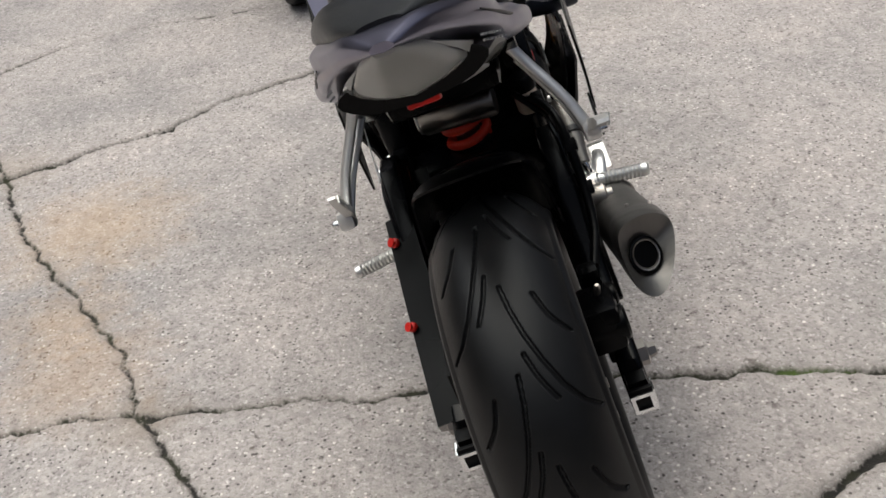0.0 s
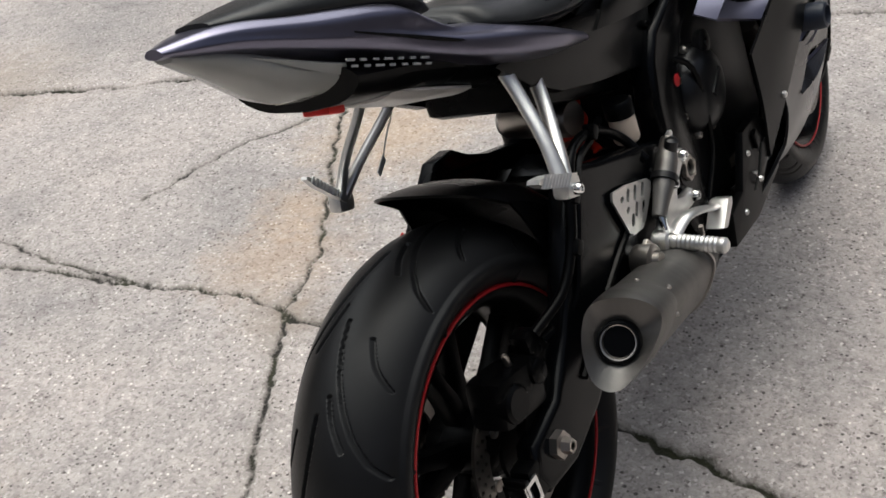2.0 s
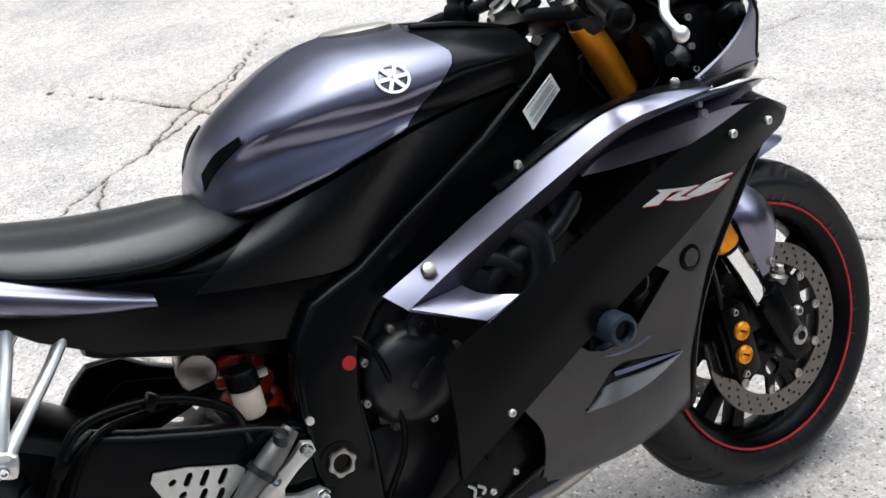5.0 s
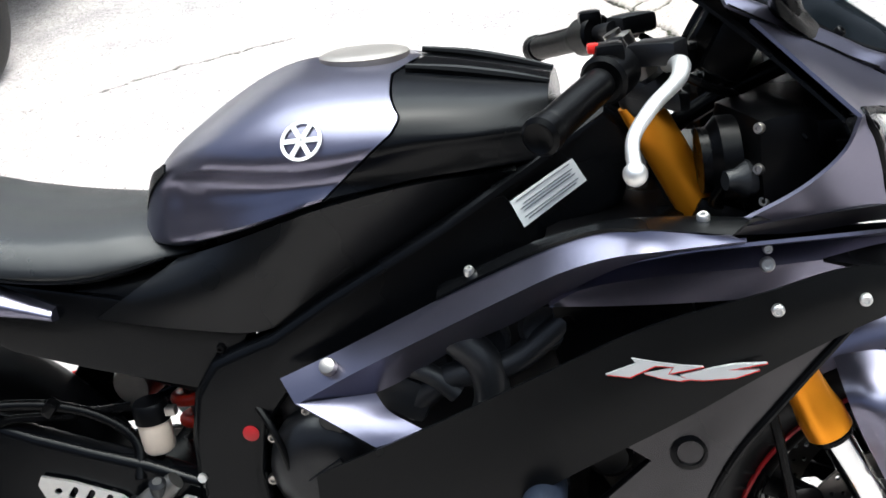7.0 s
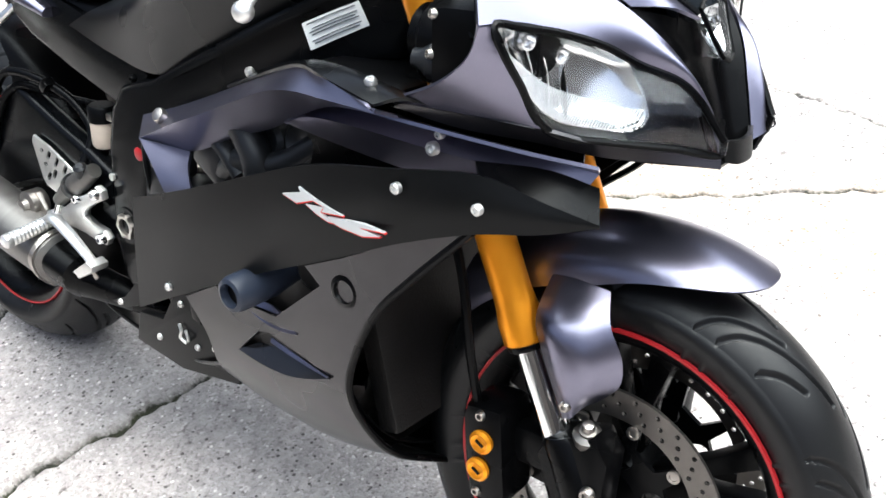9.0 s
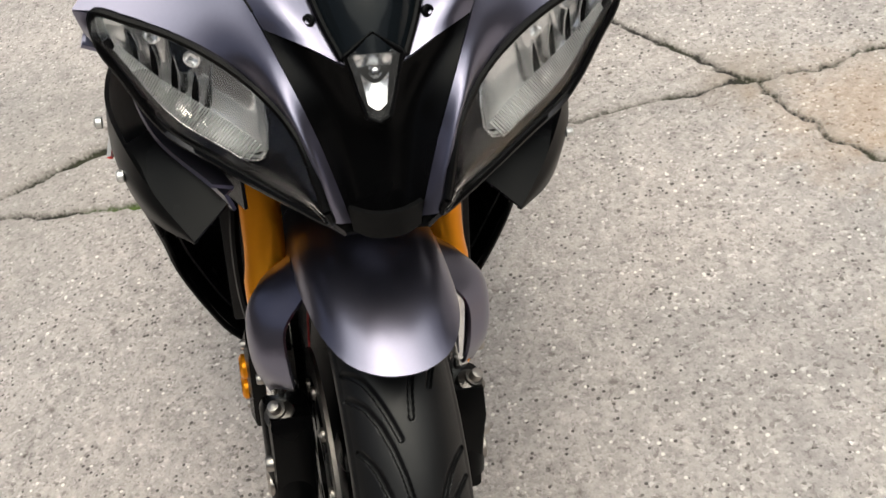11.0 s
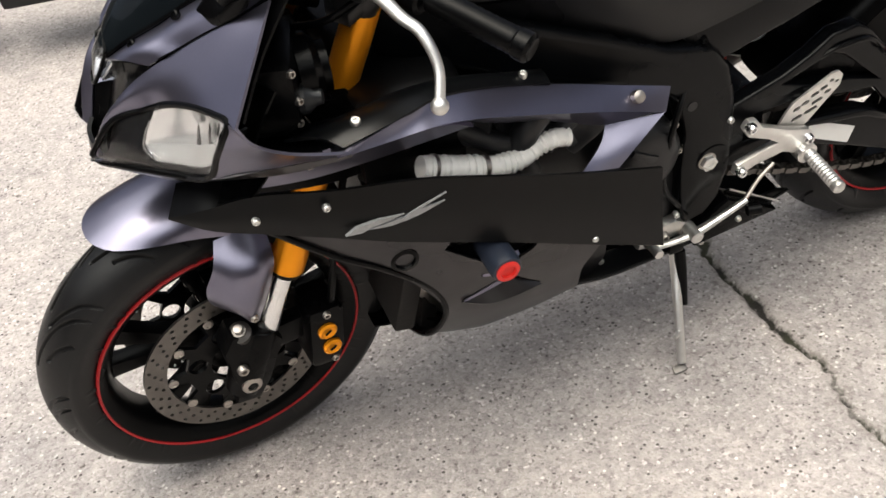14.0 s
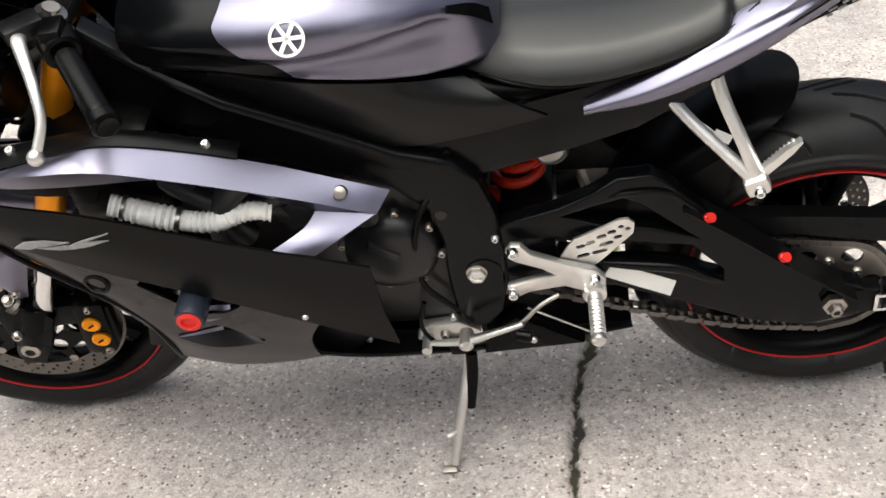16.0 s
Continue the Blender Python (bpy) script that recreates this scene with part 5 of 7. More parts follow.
# nose and headlights
for s in (1, -1):
    F = lambda pts: side_flip(pts, s)
    strip_top = [(1.410, .030, .897), (1.379, .049, .920), (1.336, .063, .941), (1.310, .076, .960), (1.275, .091, .980), (1.245, .107, 1.000), (1.165, .138, 1.042)]
    strip_low = [(1.366, .100, .913), (1.352, .108, .924), (1.338, .115, .932), (1.323, .121, .940), (1.293, .138, .960), (1.250, .163, .986), (1.195, .176, 1.020)]
    strip_mid = [(p[0] * .5 + q[0] * .5 + .006, p[1] * .5 + q[1] * .5 + .003, p[2] * .5 + q[2] * .5 + .006) for p, q in zip(strip_top, strip_low)]
    nose = part("nose_strip", loft([F(strip_top), F(strip_mid), F(strip_low)], 28, 8, .004, (1, s * .4, .6)), PAINT, bike, "purple-grey upper nose cowl", NOSE)
    outer_in = [(1.458, .037, .760), (1.440, .053, .808), (1.416, .073, .860), (1.379, .094, .899), (1.322, .122, .939), (1.261, .157, .979), (1.218, .176, 1.003)]
    outer_low = [(1.466, .060, .770), (1.449, .071, .816), (1.426, .082, .843), (1.384, .109, .863), (1.347, .162, .891), (1.316, .222, .911), (1.305, .268, .914)]
    outer_mid = [(p[0] * .5 + q[0] * .5 + d, p[1] * .5 + q[1] * .5 + d * .7, p[2] * .5 + q[2] * .5 + d * .6) for p, q, d in zip(outer_in, outer_low, (.004, .006, .006, .004, .001, -.002, .0))]
    side = part("headlight_cowl", loft([F(outer_in), F(outer_mid), F(outer_low)], 34, 12, .004, (1, s * .6, .4)), PAINT, bike, "purple-grey cowl over the headlight", NOSE)
    part("cowl_liner", loft([F([(x - .012, y * .95, z - .006) for x, y, z in c]) for c in (strip_top, strip_low, outer_in[2:3] * 2 + outer_mid[2:], outer_low)], 24, 12, .004, (1, s, 0)), BLACK, bike, "black inside of the cowl", NOSE)
    rear_edge = [(1.305, .268, .912), (1.290, .265, .880), (1.250, .260, .845), (1.172, .250, .806)]
    part("cowl_cheek", loft([F(rear_edge), F([(1.310, .253, .912), (1.323, .250, .886), (1.332, .234, .853), (1.342, .212, .806)])], 16, 8, .004, (.2, s, 0)), PAINT, side, "", NOSE)
    # underlip too takes the darkened paint, for its shaded side
    part("cowl_underlip", loft([F([(1.172, .250, .806), (1.26, .232, .807), (1.342, .210, .804), (1.384, .158, .784), (1.434, .098, .774), (1.464, .058, .763)]), F([(1.172, .248, .800), (1.25, .226, .788), (1.325, .193, .782), (1.378, .146, .766), (1.428, .088, .756), (1.460, .045, .746)])], 24, 5, .004, (.3, s, 0)), PAINTSHADE, side, "", NOSE)
    part("cowl_floor", loft([F([(1.20, .232, .792), (1.30, .195, .782), (1.39, .130, .762), (1.458, .045, .746)]), F([(1.20, .06, .80), (1.30, .04, .79), (1.40, .02, .765), (1.455, 0, .745)])], 12, 4, .004, (0, 0, -1)), BLACK, side, "", NOSE)
    # headlight: glass over a faceted reflector in a black tray
    hl_top = [(1.467, .062, .784), (1.428, .080, .838), (1.386, .107, .858), (1.363, .138, .879), (1.338, .178, .895), (1.320, .217, .905), (1.309, .250, .911)]
    hl_low = [(1.462, .058, .766), (1.432, .100, .777), (1.382, .156, .787), (1.350, .195, .797), (1.338, .213, .815), (1.330, .232, .853), (1.321, .249, .886)]
    into = lambda pts, k: [(x - k, y - k * .45, z) for x, y, z in pts]
    tc_, lc_ = cr(hl_top, 60), cr(hl_low, 60)
    tray = part("headlight_tray", loft([F(into(hl_top, .066)), F(into(hl_low, .060))], 20, 6, .003, (1, s * .6, 0)), BLACK, bike, "black headlight housing", NOSE)
    part("headlight_rim", tube(F(hl_top + hl_low[::-1] + hl_top[:1]), .0045, 80, 8), BLACK, tray, "", NOSE)
    def lamp_at(t, v, k):
        """A point of the lamp: t inwards to outwards, v down from the upper edge, k behind the glass."""
        a, b = (np.array([np.interp(t * 59, np.arange(60), c[:, j]) for j in range(3)]) for c in (tc_, lc_))
        return into([tuple(a * (1 - v) + b * v)], k)[0]

    inner = lambda v: float(np.interp(v, (0, .10, .35, .60, .74, .82, .87), (.40, .37, .31, .275, .280, .305, .36)))
    outer = lambda v: float(np.interp(v, (0, .4, .7, .80, .87), (.98, .975, .955, .935, .89)))
    # black mask on the inner side and below
    part("headlight_mask", loft([F([lamp_at(.01, v, .009) for v in (.02, .3, .6, .85, .98)]), F([lamp_at(inner(v) * .55, v, .010) for v in (.02, .3, .6, .85, .98)]), F([lamp_at(inner(min(v, .87)), v, .011) for v in (.02, .3, .6, .85, .98)])], 16, 8, .002, (1, s * .6, 0)), GLOSS, tray, "gloss black lamp mask", NOSE)
    part("headlight_mask", loft([F([lamp_at(t, .86, .010) for t in (.34, .5, .65, .8, .96)]), F([lamp_at(t, .985, .007) for t in (.30, .5, .65, .8, .96)])], 16, 3, .002, (1, s * .6, 0)), GLOSS, tray, "gloss black lamp mask", NOSE)
    bowl = bmesh.new()
    grid = []
    for v in np.linspace(.03, .87, 22):
        t0, t1 = inner(v), outer(v)
        row = []
        for u in np.linspace(0, 1, 64):
            rim_ = (1 - (2 * u - 1) ** 8) * (1 - (2 * (v - .03) / .84 - 1) ** 8)
            step = .0050 * abs(math.sin(u * 4.5 * math.pi)) * max(0.0, min(1.0, (u - .30) / .1)) * max(0.0, 1 - v * 1.1)
            row.append(bowl.verts.new(F([lamp_at(t0 + (t1 - t0) * u, v, .009 + rim_ * (.010 + .013 * math.sin(math.pi * u) * (1 - v * .75)) - step * .7)])[0]))
        grid.append(row)
    for a, b in zip(grid, grid[1:]):
        for j in range(63):
            bowl.faces.new((a[j], a[j + 1], b[j + 1], b[j]))
    bmesh.ops.recalc_face_normals(bowl, faces=bowl.faces)
    bmesh.ops.solidify(bowl, geom=bowl.faces[:], thickness=.0012)
    part("reflector", bowl, REFLECT, tray, "bright silver reflector bowl", NOSE, 40)
    # black crescents stand in for dark reflections in the bowl
    for k in range(4):
        t = .90 - k * .095
        blade = [lamp_at(t, .34, .015), lamp_at(t - .015, .50, .014), lamp_at(t - .045, .68, .012), lamp_at(t - .085, .84, .010)]
        wide = [lamp_at(t - .002, .34, .015), lamp_at(t - .044, .50, .015), lamp_at(t - .078, .68, .013), lamp_at(t - .088, .84, .010)]
        part("dark_reflection_fin", loft([F(blade), F(wide)], 14, 4, .0012, (1, s * .5, 0)), BLACK, tray, "black curved fin standing in for a dark reflection", NOSE)
        part("fin_edge", tube(F(wide), .0010, 14, 6), REFLECT, tray, "", NOSE)
    part("bulb_shield", join(*[lathe([(.0085, 0), (.0085, .008), (.0065, .0085), (.0055, .002), (0, .002)], F([lamp_at(t, .26, .020)])[0], (1, s * .35, .1), 18) for t in (.64, .80)]), REFLECT, tray, "chrome bulb shield", NOSE)
    ribs = []
    for k in range(64):
        t = .30 + k * .0098
        v0 = .56 + .10 * max(0, (t - .55) / .4)
        if inner(.75) + .01 < t < .93:
            ribs.append(tube(F([lamp_at(t, v0, .006), lamp_at(min(t + .012, .94), .855, .006)]), .0010, 2, 4))
    part("lens_flutes", join(*ribs), FLUTE, tray, "fine vertical flutes in the lower lens", NOSE)
    part("lens_bead", join(*[tube(F([lamp_at(max(t, inner(.84)), .862, .006), lamp_at(max(t, inner(.84)) + .006, .862, .006)]), .0013, 2, 5) for t in np.linspace(.33, .92, 52)] + [tube(F([lamp_at(inner(v), v, .006), lamp_at(inner(v + .02), v + .02, .006)]), .0012, 2, 5) for v in np.linspace(.20, .82, 18)]), REFLECT, tray, "dashed bright lens edge", NOSE)
    part("lamp_surround", loft([F(into(hl_low, -.002)), F(into([(x, y, z - .004) for x, y, z in hl_low], .035))], 24, 4, .003, (0, s, -1)), BLACK, tray, "", NOSE)
    part("headlight_glass", loft([F(hl_top), F([((p[0] + q[0]) / 2 + .008, (p[1] + q[1]) / 2 + .004, (p[2] + q[2]) / 2) for p, q in zip(hl_top, hl_low)]), F(hl_low)], 24, 8, .0025, (1, s * .6, 0)), CLEAR, bike, "clear headlight glass", NOSE).visible_shadow = False
    for p in ((1.314, .079, .967), (1.372, .050, .926)):
        bolt((p[0] + .004, s * (p[1] + .010), p[2] - .003), .0064, nose, (.7, s * .35, .6), BLACK, "screen_screw", .003, NOSE, "black screen screw")
    part("crease", tube(F([(p[0] + .0008, p[1], p[2]) for p in strip_low[1:]]), .0012, 20, 6), BLACK, nose, "", NOSE)
    # mirror
    pod = part("mirror", join(rings([closed_curve([(1.292 - a, s * (.110 + o), .974 + h), (1.280 - a, s * (.143 + o), .974 + h), (1.243 - a * .5, s * (.184 + o), 1.012 + h), (1.236 - a * .5, s * (.164 + o), 1.028 + h), (1.262 - a * .6, s * (.128 + o), 1.000 + h)], 24) for a, o, h in ((-.006, -.006, -.010), (0, 0, .004), (.012, .006, .020), (.022, .014, .028))]),
                              tube(F([(1.256, .140, 1.002), (1.248, .165, 1.030), (1.236, .205, 1.062), (1.222, .245, 1.090), (1.212, .27, 1.115)]), [.018, .012, .0105, .011, .016], 20, 12)), BLACK, bike, "black mirror on a stalk", NOSE)
    head = []
    for t, sc in ((-1, .25), (-.85, .72), (-.4, .97), (.1, 1.0), (.6, .88), (.92, .55), (1.0, .2)):
        cx, cy, cz = 1.208 - abs(t) * .012, .318 + t * .075, 1.145 + t * .016
        head.append([(cx + .032 * sc * math.cos(a_), s * cy, cz + .048 * sc * math.sin(a_)) for a_ in np.linspace(0, 2 * math.pi, 20, endpoint=False)])
    part("mirror_head", rings(head), MATTE, pod, "", NOSE)
    part("mirror_glass", loft([F([(1.179, .265, 1.160), (1.177, .32, 1.176), (1.179, .375, 1.172)]), F([(1.179, .265, 1.112), (1.177, .32, 1.108), (1.179, .375, 1.124)])], 10, 6, .002, (-1, 0, 0)), CHROME, pod, "mirror glass", NOSE)
vee = [[(1.364, .100, .911), (1.414, .072, .858), (1.437, .053, .808), (1.455, .037, .760)], [(1.386, .062, .900), (1.404, .040, .846), (1.424, .030, .800), (1.444, .022, .755)], [(1.402, .026, .890), (1.412, .012, .838), (1.430, .008, .794), (1.448, .006, .752)]]
part("nose_centre", loft(vee + [side_flip(c, -1) for c in vee[::-1]], 18, 21, .004, (1, 0, 0)), BLACK, bike, "black nose centre", NOSE)
part("air_intake", loft([[(1.456, -.040, .776), (1.464, -.02, .774), (1.466, 0, .773), (1.464, .02, .774), (1.456, .040, .776)], [(1.460, -.036, .752), (1.467, -.02, .748), (1.469, 0, .747), (1.467, .02, .748), (1.460, .036, .752)]], 12, 4, .006, (1, 0, 0)), MATTE, bike, "black ram air intake", NOSE)
part("nose_bridge", box((1.374, 0, .882), (.045, .105, .050), .012), BLACK, bike, "black bridge under the screen", NOSE)
pos_out = [(1.401, 0, .922), (1.409, .029, .905), (1.421, .020, .878), (1.433, .012, .856), (1.435, 0, .851), (1.433, -.012, .856), (1.421, -.020, .878), (1.409, -.029, .905)]
pl = bmesh.new()
for p in pos_out + [(1.424, 0, .896), (1.378, .024, .897), (1.378, -.024, .897), (1.405, .010, .852), (1.405, -.010, .852)]:
    pl.verts.new(p)
bmesh.ops.convex_hull(pl, input=pl.verts)
pos = part("position_light", pl, POSG, bike, "small clear position light", NOSE, 25)
part("position_bezel", join(*[tube([a, b], .0026, 2, 8) for a, b in zip(pos_out, pos_out[1:] + pos_out[:1])]), BLACK, pos, "black bezel", NOSE)
part("position_reflector", loft([[(1.396, -.022, .903), (1.402, 0, .912), (1.396, .022, .903)], [(1.404, -.014, .884), (1.398, 0, .886), (1.404, .014, .884)], [(1.420, -.009, .862), (1.424, 0, .858), (1.420, .009, .862)]], 8, 8, .002, (1, 0, .3)), REFLECT, pos, "silver position light reflector", NOSE)
part("position_bulb", lathe([(.004, 0), (.0065, .004), (.0065, .010), (.003, .015), (0, .0155)], (1.402, 0, .884), (.8, 0, .5), 14), CHROME, pos, "", NOSE)
scr_e = [(1.406, .030, .901), (1.377, .046, .923), (1.334, .060, .944), (1.273, .088, .984), (1.183, .127, 1.034), (1.085, .150, 1.075)]
scr_m = [(1.410, .018, .906), (1.386, .028, .936), (1.345, .038, .967), (1.280, .056, 1.018), (1.180, .080, 1.078), (1.075, .095, 1.128)]
screen = part("windscreen", loft([scr_e, scr_m, [(1.413, 0, .908), (1.389, 0, .941), (1.349, 0, .976), (1.283, 0, 1.030), (1.180, 0, 1.093), (1.070, 0, 1.145)], side_flip(scr_m, -1), side_flip(scr_e, -1)], 22, 17, .003, (1, 0, 1)), SMOKE, bike, "dark smoked windscreen", NOSE)
for s in (1, -1):
    part("screen_edge", tube([(x + .002, s * (y + .002), z) for x, y, z in scr_e], .0035, 24, 6), BLACK, screen, "", NOSE)
part("dash_cover", loft([[(1.36, .03, .895), (1.30, .055, .93), (1.22, .09, .965)], [(1.38, 0, .90), (1.31, 0, .945), (1.22, 0, .975)], [(1.36, -.03, .895), (1.30, -.055, .93), (1.22, -.09, .965)]], 10, 7, .004, (1, 0, 1)), BLACK, bike, "black dash cover under the screen", NOSE)
part("instrument_panel", join(box((1.205, 0, .965), (.05, .17, .075), .012, (0, 30, 0)), lathe([(.045, 0), (.045, .03), (.04, .034), (.036, .028), (0, .028)], (1.195, -.03, .97), (-.8, 0, .55), 28)), BLACK, bike, "black instrument panel")
part("cowl_stay", join(tube([(1.12, 0, .86), (1.20, 0, .90), (1.28, 0, .93)], .012, 10), box((1.27, 0, .87), (.10, .32, .05), .01)), BLACK, bike, "black cowl stay")
for s in (1, -1):
    back = part("headlight_back", join(box((1.225, s * .135, .860), (.07, .13, .11), .02, (0, 0, s * -18)), lathe([(.045, 0), (.045, .02), (.035, .03), (.035, .04), (0, .04)], (1.195, s * .14, .860), (-1, s * .1, 0), 24)), BLACK, bike, "black back of the headlight")
    for x, y, z in ((1.215, .198, .902), (1.212, .199, .860), (1.216, .196, .825)):
        bolt((x, s * y, z), .006, back, (-.5, s, .2), STEEL, "housing_screw", .006)
    part("lamp_socket", lathe([(.020, 0), (.020, .02), (.012, .03), (.010, .04)], (1.215, s * .175, .845), (-1, s * .4, .1), 16), HOSE, back)
    part("lamp_wire", tube([(1.18, s * .178, .848), (1.165, s * .16, .82), (1.18, s * .12, .80), (1.22, s * .08, .81)], .004, 18, 8), BLACK, back)

# -- front fork, mudguard, brakes (turned with the steering) --
def fork_at(z, s, d=0.0):
    return (FX - (z - FZ) * .4452 + d, s * .105, z)


UP = (-.4067, 0, .9135)
for s in (1, -1):
    leg = part("fork_leg", lathe([(.0235, 0), (.0280, .004), (.0282, .030), (.0248, .050), (.0238, .07), (.0238, .40), (.0228, .46)], fork_at(.500, s, -.016), UP, 28), GOLD, bike, "gold anodised fork leg", STEER)
    part("fork_tube", lathe([(.0190, -.14), (.0190, .02)], fork_at(.500, s, -.014), UP, 28), CHROME, leg, "bright chrome fork tube", STEER)
    part("dust_seal", lathe([(.0245, -.006), (.026, 0), (.0245, .004)], fork_at(.500, s, -.016), UP, 28), BLACK, leg, "", STEER)
    lug = part("fork_foot", join(lathe([(.028, -.13), (.030, -.10), (.030, 0), (.026, .006)], fork_at(.395, s), UP, 24), prism([(1.325, .40), (1.385, .42), (1.405, .39), (1.40, .30), (1.41, .262), (1.37, .255), (1.345, .29), (1.31, .37)], s * .078, s * .128, .008)), BLACK, bike, "black fork foot", STEER)
    part("axle_end", lathe([(.017, 0), (.017, .006), (.012, .009), (.009, .009), (.009, .003)], (FX, s * .128, FZ), (0, s, 0), 18), STEEL, lug, "steel axle end", STEER)
    part("adjuster_nut", lathe([(.016, -.012), (.018, -.008), (.018, .004), (.011, .008), (.011, .012), (.006, .013)], (1.370, s * .114, .412), (.15, s * .35, 1), 16), DISCM, lug, "chrome damping adjuster", STEER)
    part("adjuster_screw", lathe([(.008, .010), (.007, .022), (.003, .023)], (1.370, s * .114, .412), (.15, s * .35, 1), 12), STEEL, lug, "steel adjuster screw", STEER)
    bolt((1.345, s * .129, .45), .007, lug, (0, s, 0), STEEL, "foot_bolt", .006, STEER)
    bolt((1.385, s * .129, .345), .010, lug, (0, s, 0), STEEL, "foot_bolt", .008, STEER)
    cal = part("front_caliper", box((1.245, s * .105, .345), (.058, .075, .135), .016, (0, -6, 0)), BLACK, bike, "black radial brake caliper", STEER)
    part("caliper_bracket", box((1.292, s * .098, .36), (.08, .03, .05), .008), BLACK, cal, "", STEER)
    part("caliper_bridge", box((1.225, s * .118, .345), (.03, .03, .10), .008, (0, -6, 0)), BLACK, cal, "", STEER)
    for z in (.290, .400):
        bolt((1.238, s * .138, z), .007, cal, (0, s, 0), STEEL, "caliper_bolt", .008, STEER)
    for x, z in ((1.243, .366), (1.240, .325)):
        part("piston_cap", lathe([(.016, -.01), (.016, .006), (.012, .009), (.0095, .0075), (0, .0075)], (x, s * .141, z), (0, s, 0), 22), GOLD, cal, "gold caliper piston cap", STEER)
        part("cap_slot", box((x, s * .1490, z), (.012, .003, .003), 0, (0, 30, 0)), BLACK, cal, "", STEER)
    part("brake_hose", tube([(1.225, s * .125, .395), (1.215, s * .135, .47), (1.20, s * .135, .56), (1.165, s * .12, .65), (1.14, s * .10, .74), (1.10, s * .06, .84)], .006, 40, 8), BLACK, bike, "black rubber brake hose", STEER)
    part("fork_guard", loft([side_flip(c, s) for c in (
        [(1.287, .080, .585), (1.292, .121, .545), (1.306, .122, .500), (1.322, .120, .460), (1.336, .116, .424)],
        [(1.308, .083, .588), (1.320, .134, .545), (1.334, .139, .500), (1.346, .134, .465), (1.348, .121, .430)],
        [(1.336, .082, .588), (1.350, .127, .546), (1.366, .132, .506), (1.368, .125, .474), (1.360, .114, .446)],
        [(1.362, .078, .584), (1.378, .102, .555), (1.397, .102, .516), (1.395, .098, .480), (1.374, .100, .455)])], 26, 15, .004, (0, s, 0)), PAINT, bike, "purple-grey fork guard", STEER)


def fend(r, y, a0, a1, n=9):
    return [(FX + r * math.cos(a), y, FZ + r * math.sin(a)) for a in np.linspace(radians(a0), radians(a1), n)]


part("front_mudguard", loft([fend(.283, .083, 102, 138), fend(.302, .080, 88, 136), fend(.322, .070, 76, 134), fend(.337, .050, 69, 132), fend(.345, .022, 66, 131), fend(.346, 0, 65.5, 131), fend(.345, -.022, 66, 131), fend(.337, -.050, 69, 132), fend(.322, -.070, 76, 134), fend(.302, -.080, 88, 136), fend(.283, -.083, 102, 138)], 28, 31, .003, (0, 0, 1)), PAINT, bike, "purple-grey front mudguard", STEER)
clamp = part("top_yoke", join(prism([(1.075, -.135), (1.13, -.14), (1.145, -.10), (1.12, -.03), (1.12, .03), (1.145, .10), (1.13, .14), (1.075, .135), (1.06, .05), (1.055, 0), (1.06, -.05)], .918, .940, .006, bend=lambda c: Vector((c.x, c.z, c.y + (1.1 - c.x) * .44))), lathe([(.02, 0), (.02, .016), (.012, .02), (0, .02)], (1.075, 0, .955), UP, 20)), DARKMET, bike, "dark cast top yoke", STEER)
for s in (1, -1):
    part("fork_cap", lathe([(.022, -.01), (.022, .012), (.012, .016), (.012, .022), (0, .022)], fork_at(.952, s), UP, 18), STEEL, clamp, "steel fork cap", STEER)
part("lower_yoke", box((1.165, 0, .775), (.07, .27, .05), .012, (0, 24, 0)), BLACK, clamp, "", STEER)
part("ignition_barrel", lathe([(.018, 0), (.018, .02), (.014, .022), (0, .022)], (1.135, .0, .945), UP, 20), CHROME, clamp, "", STEER)
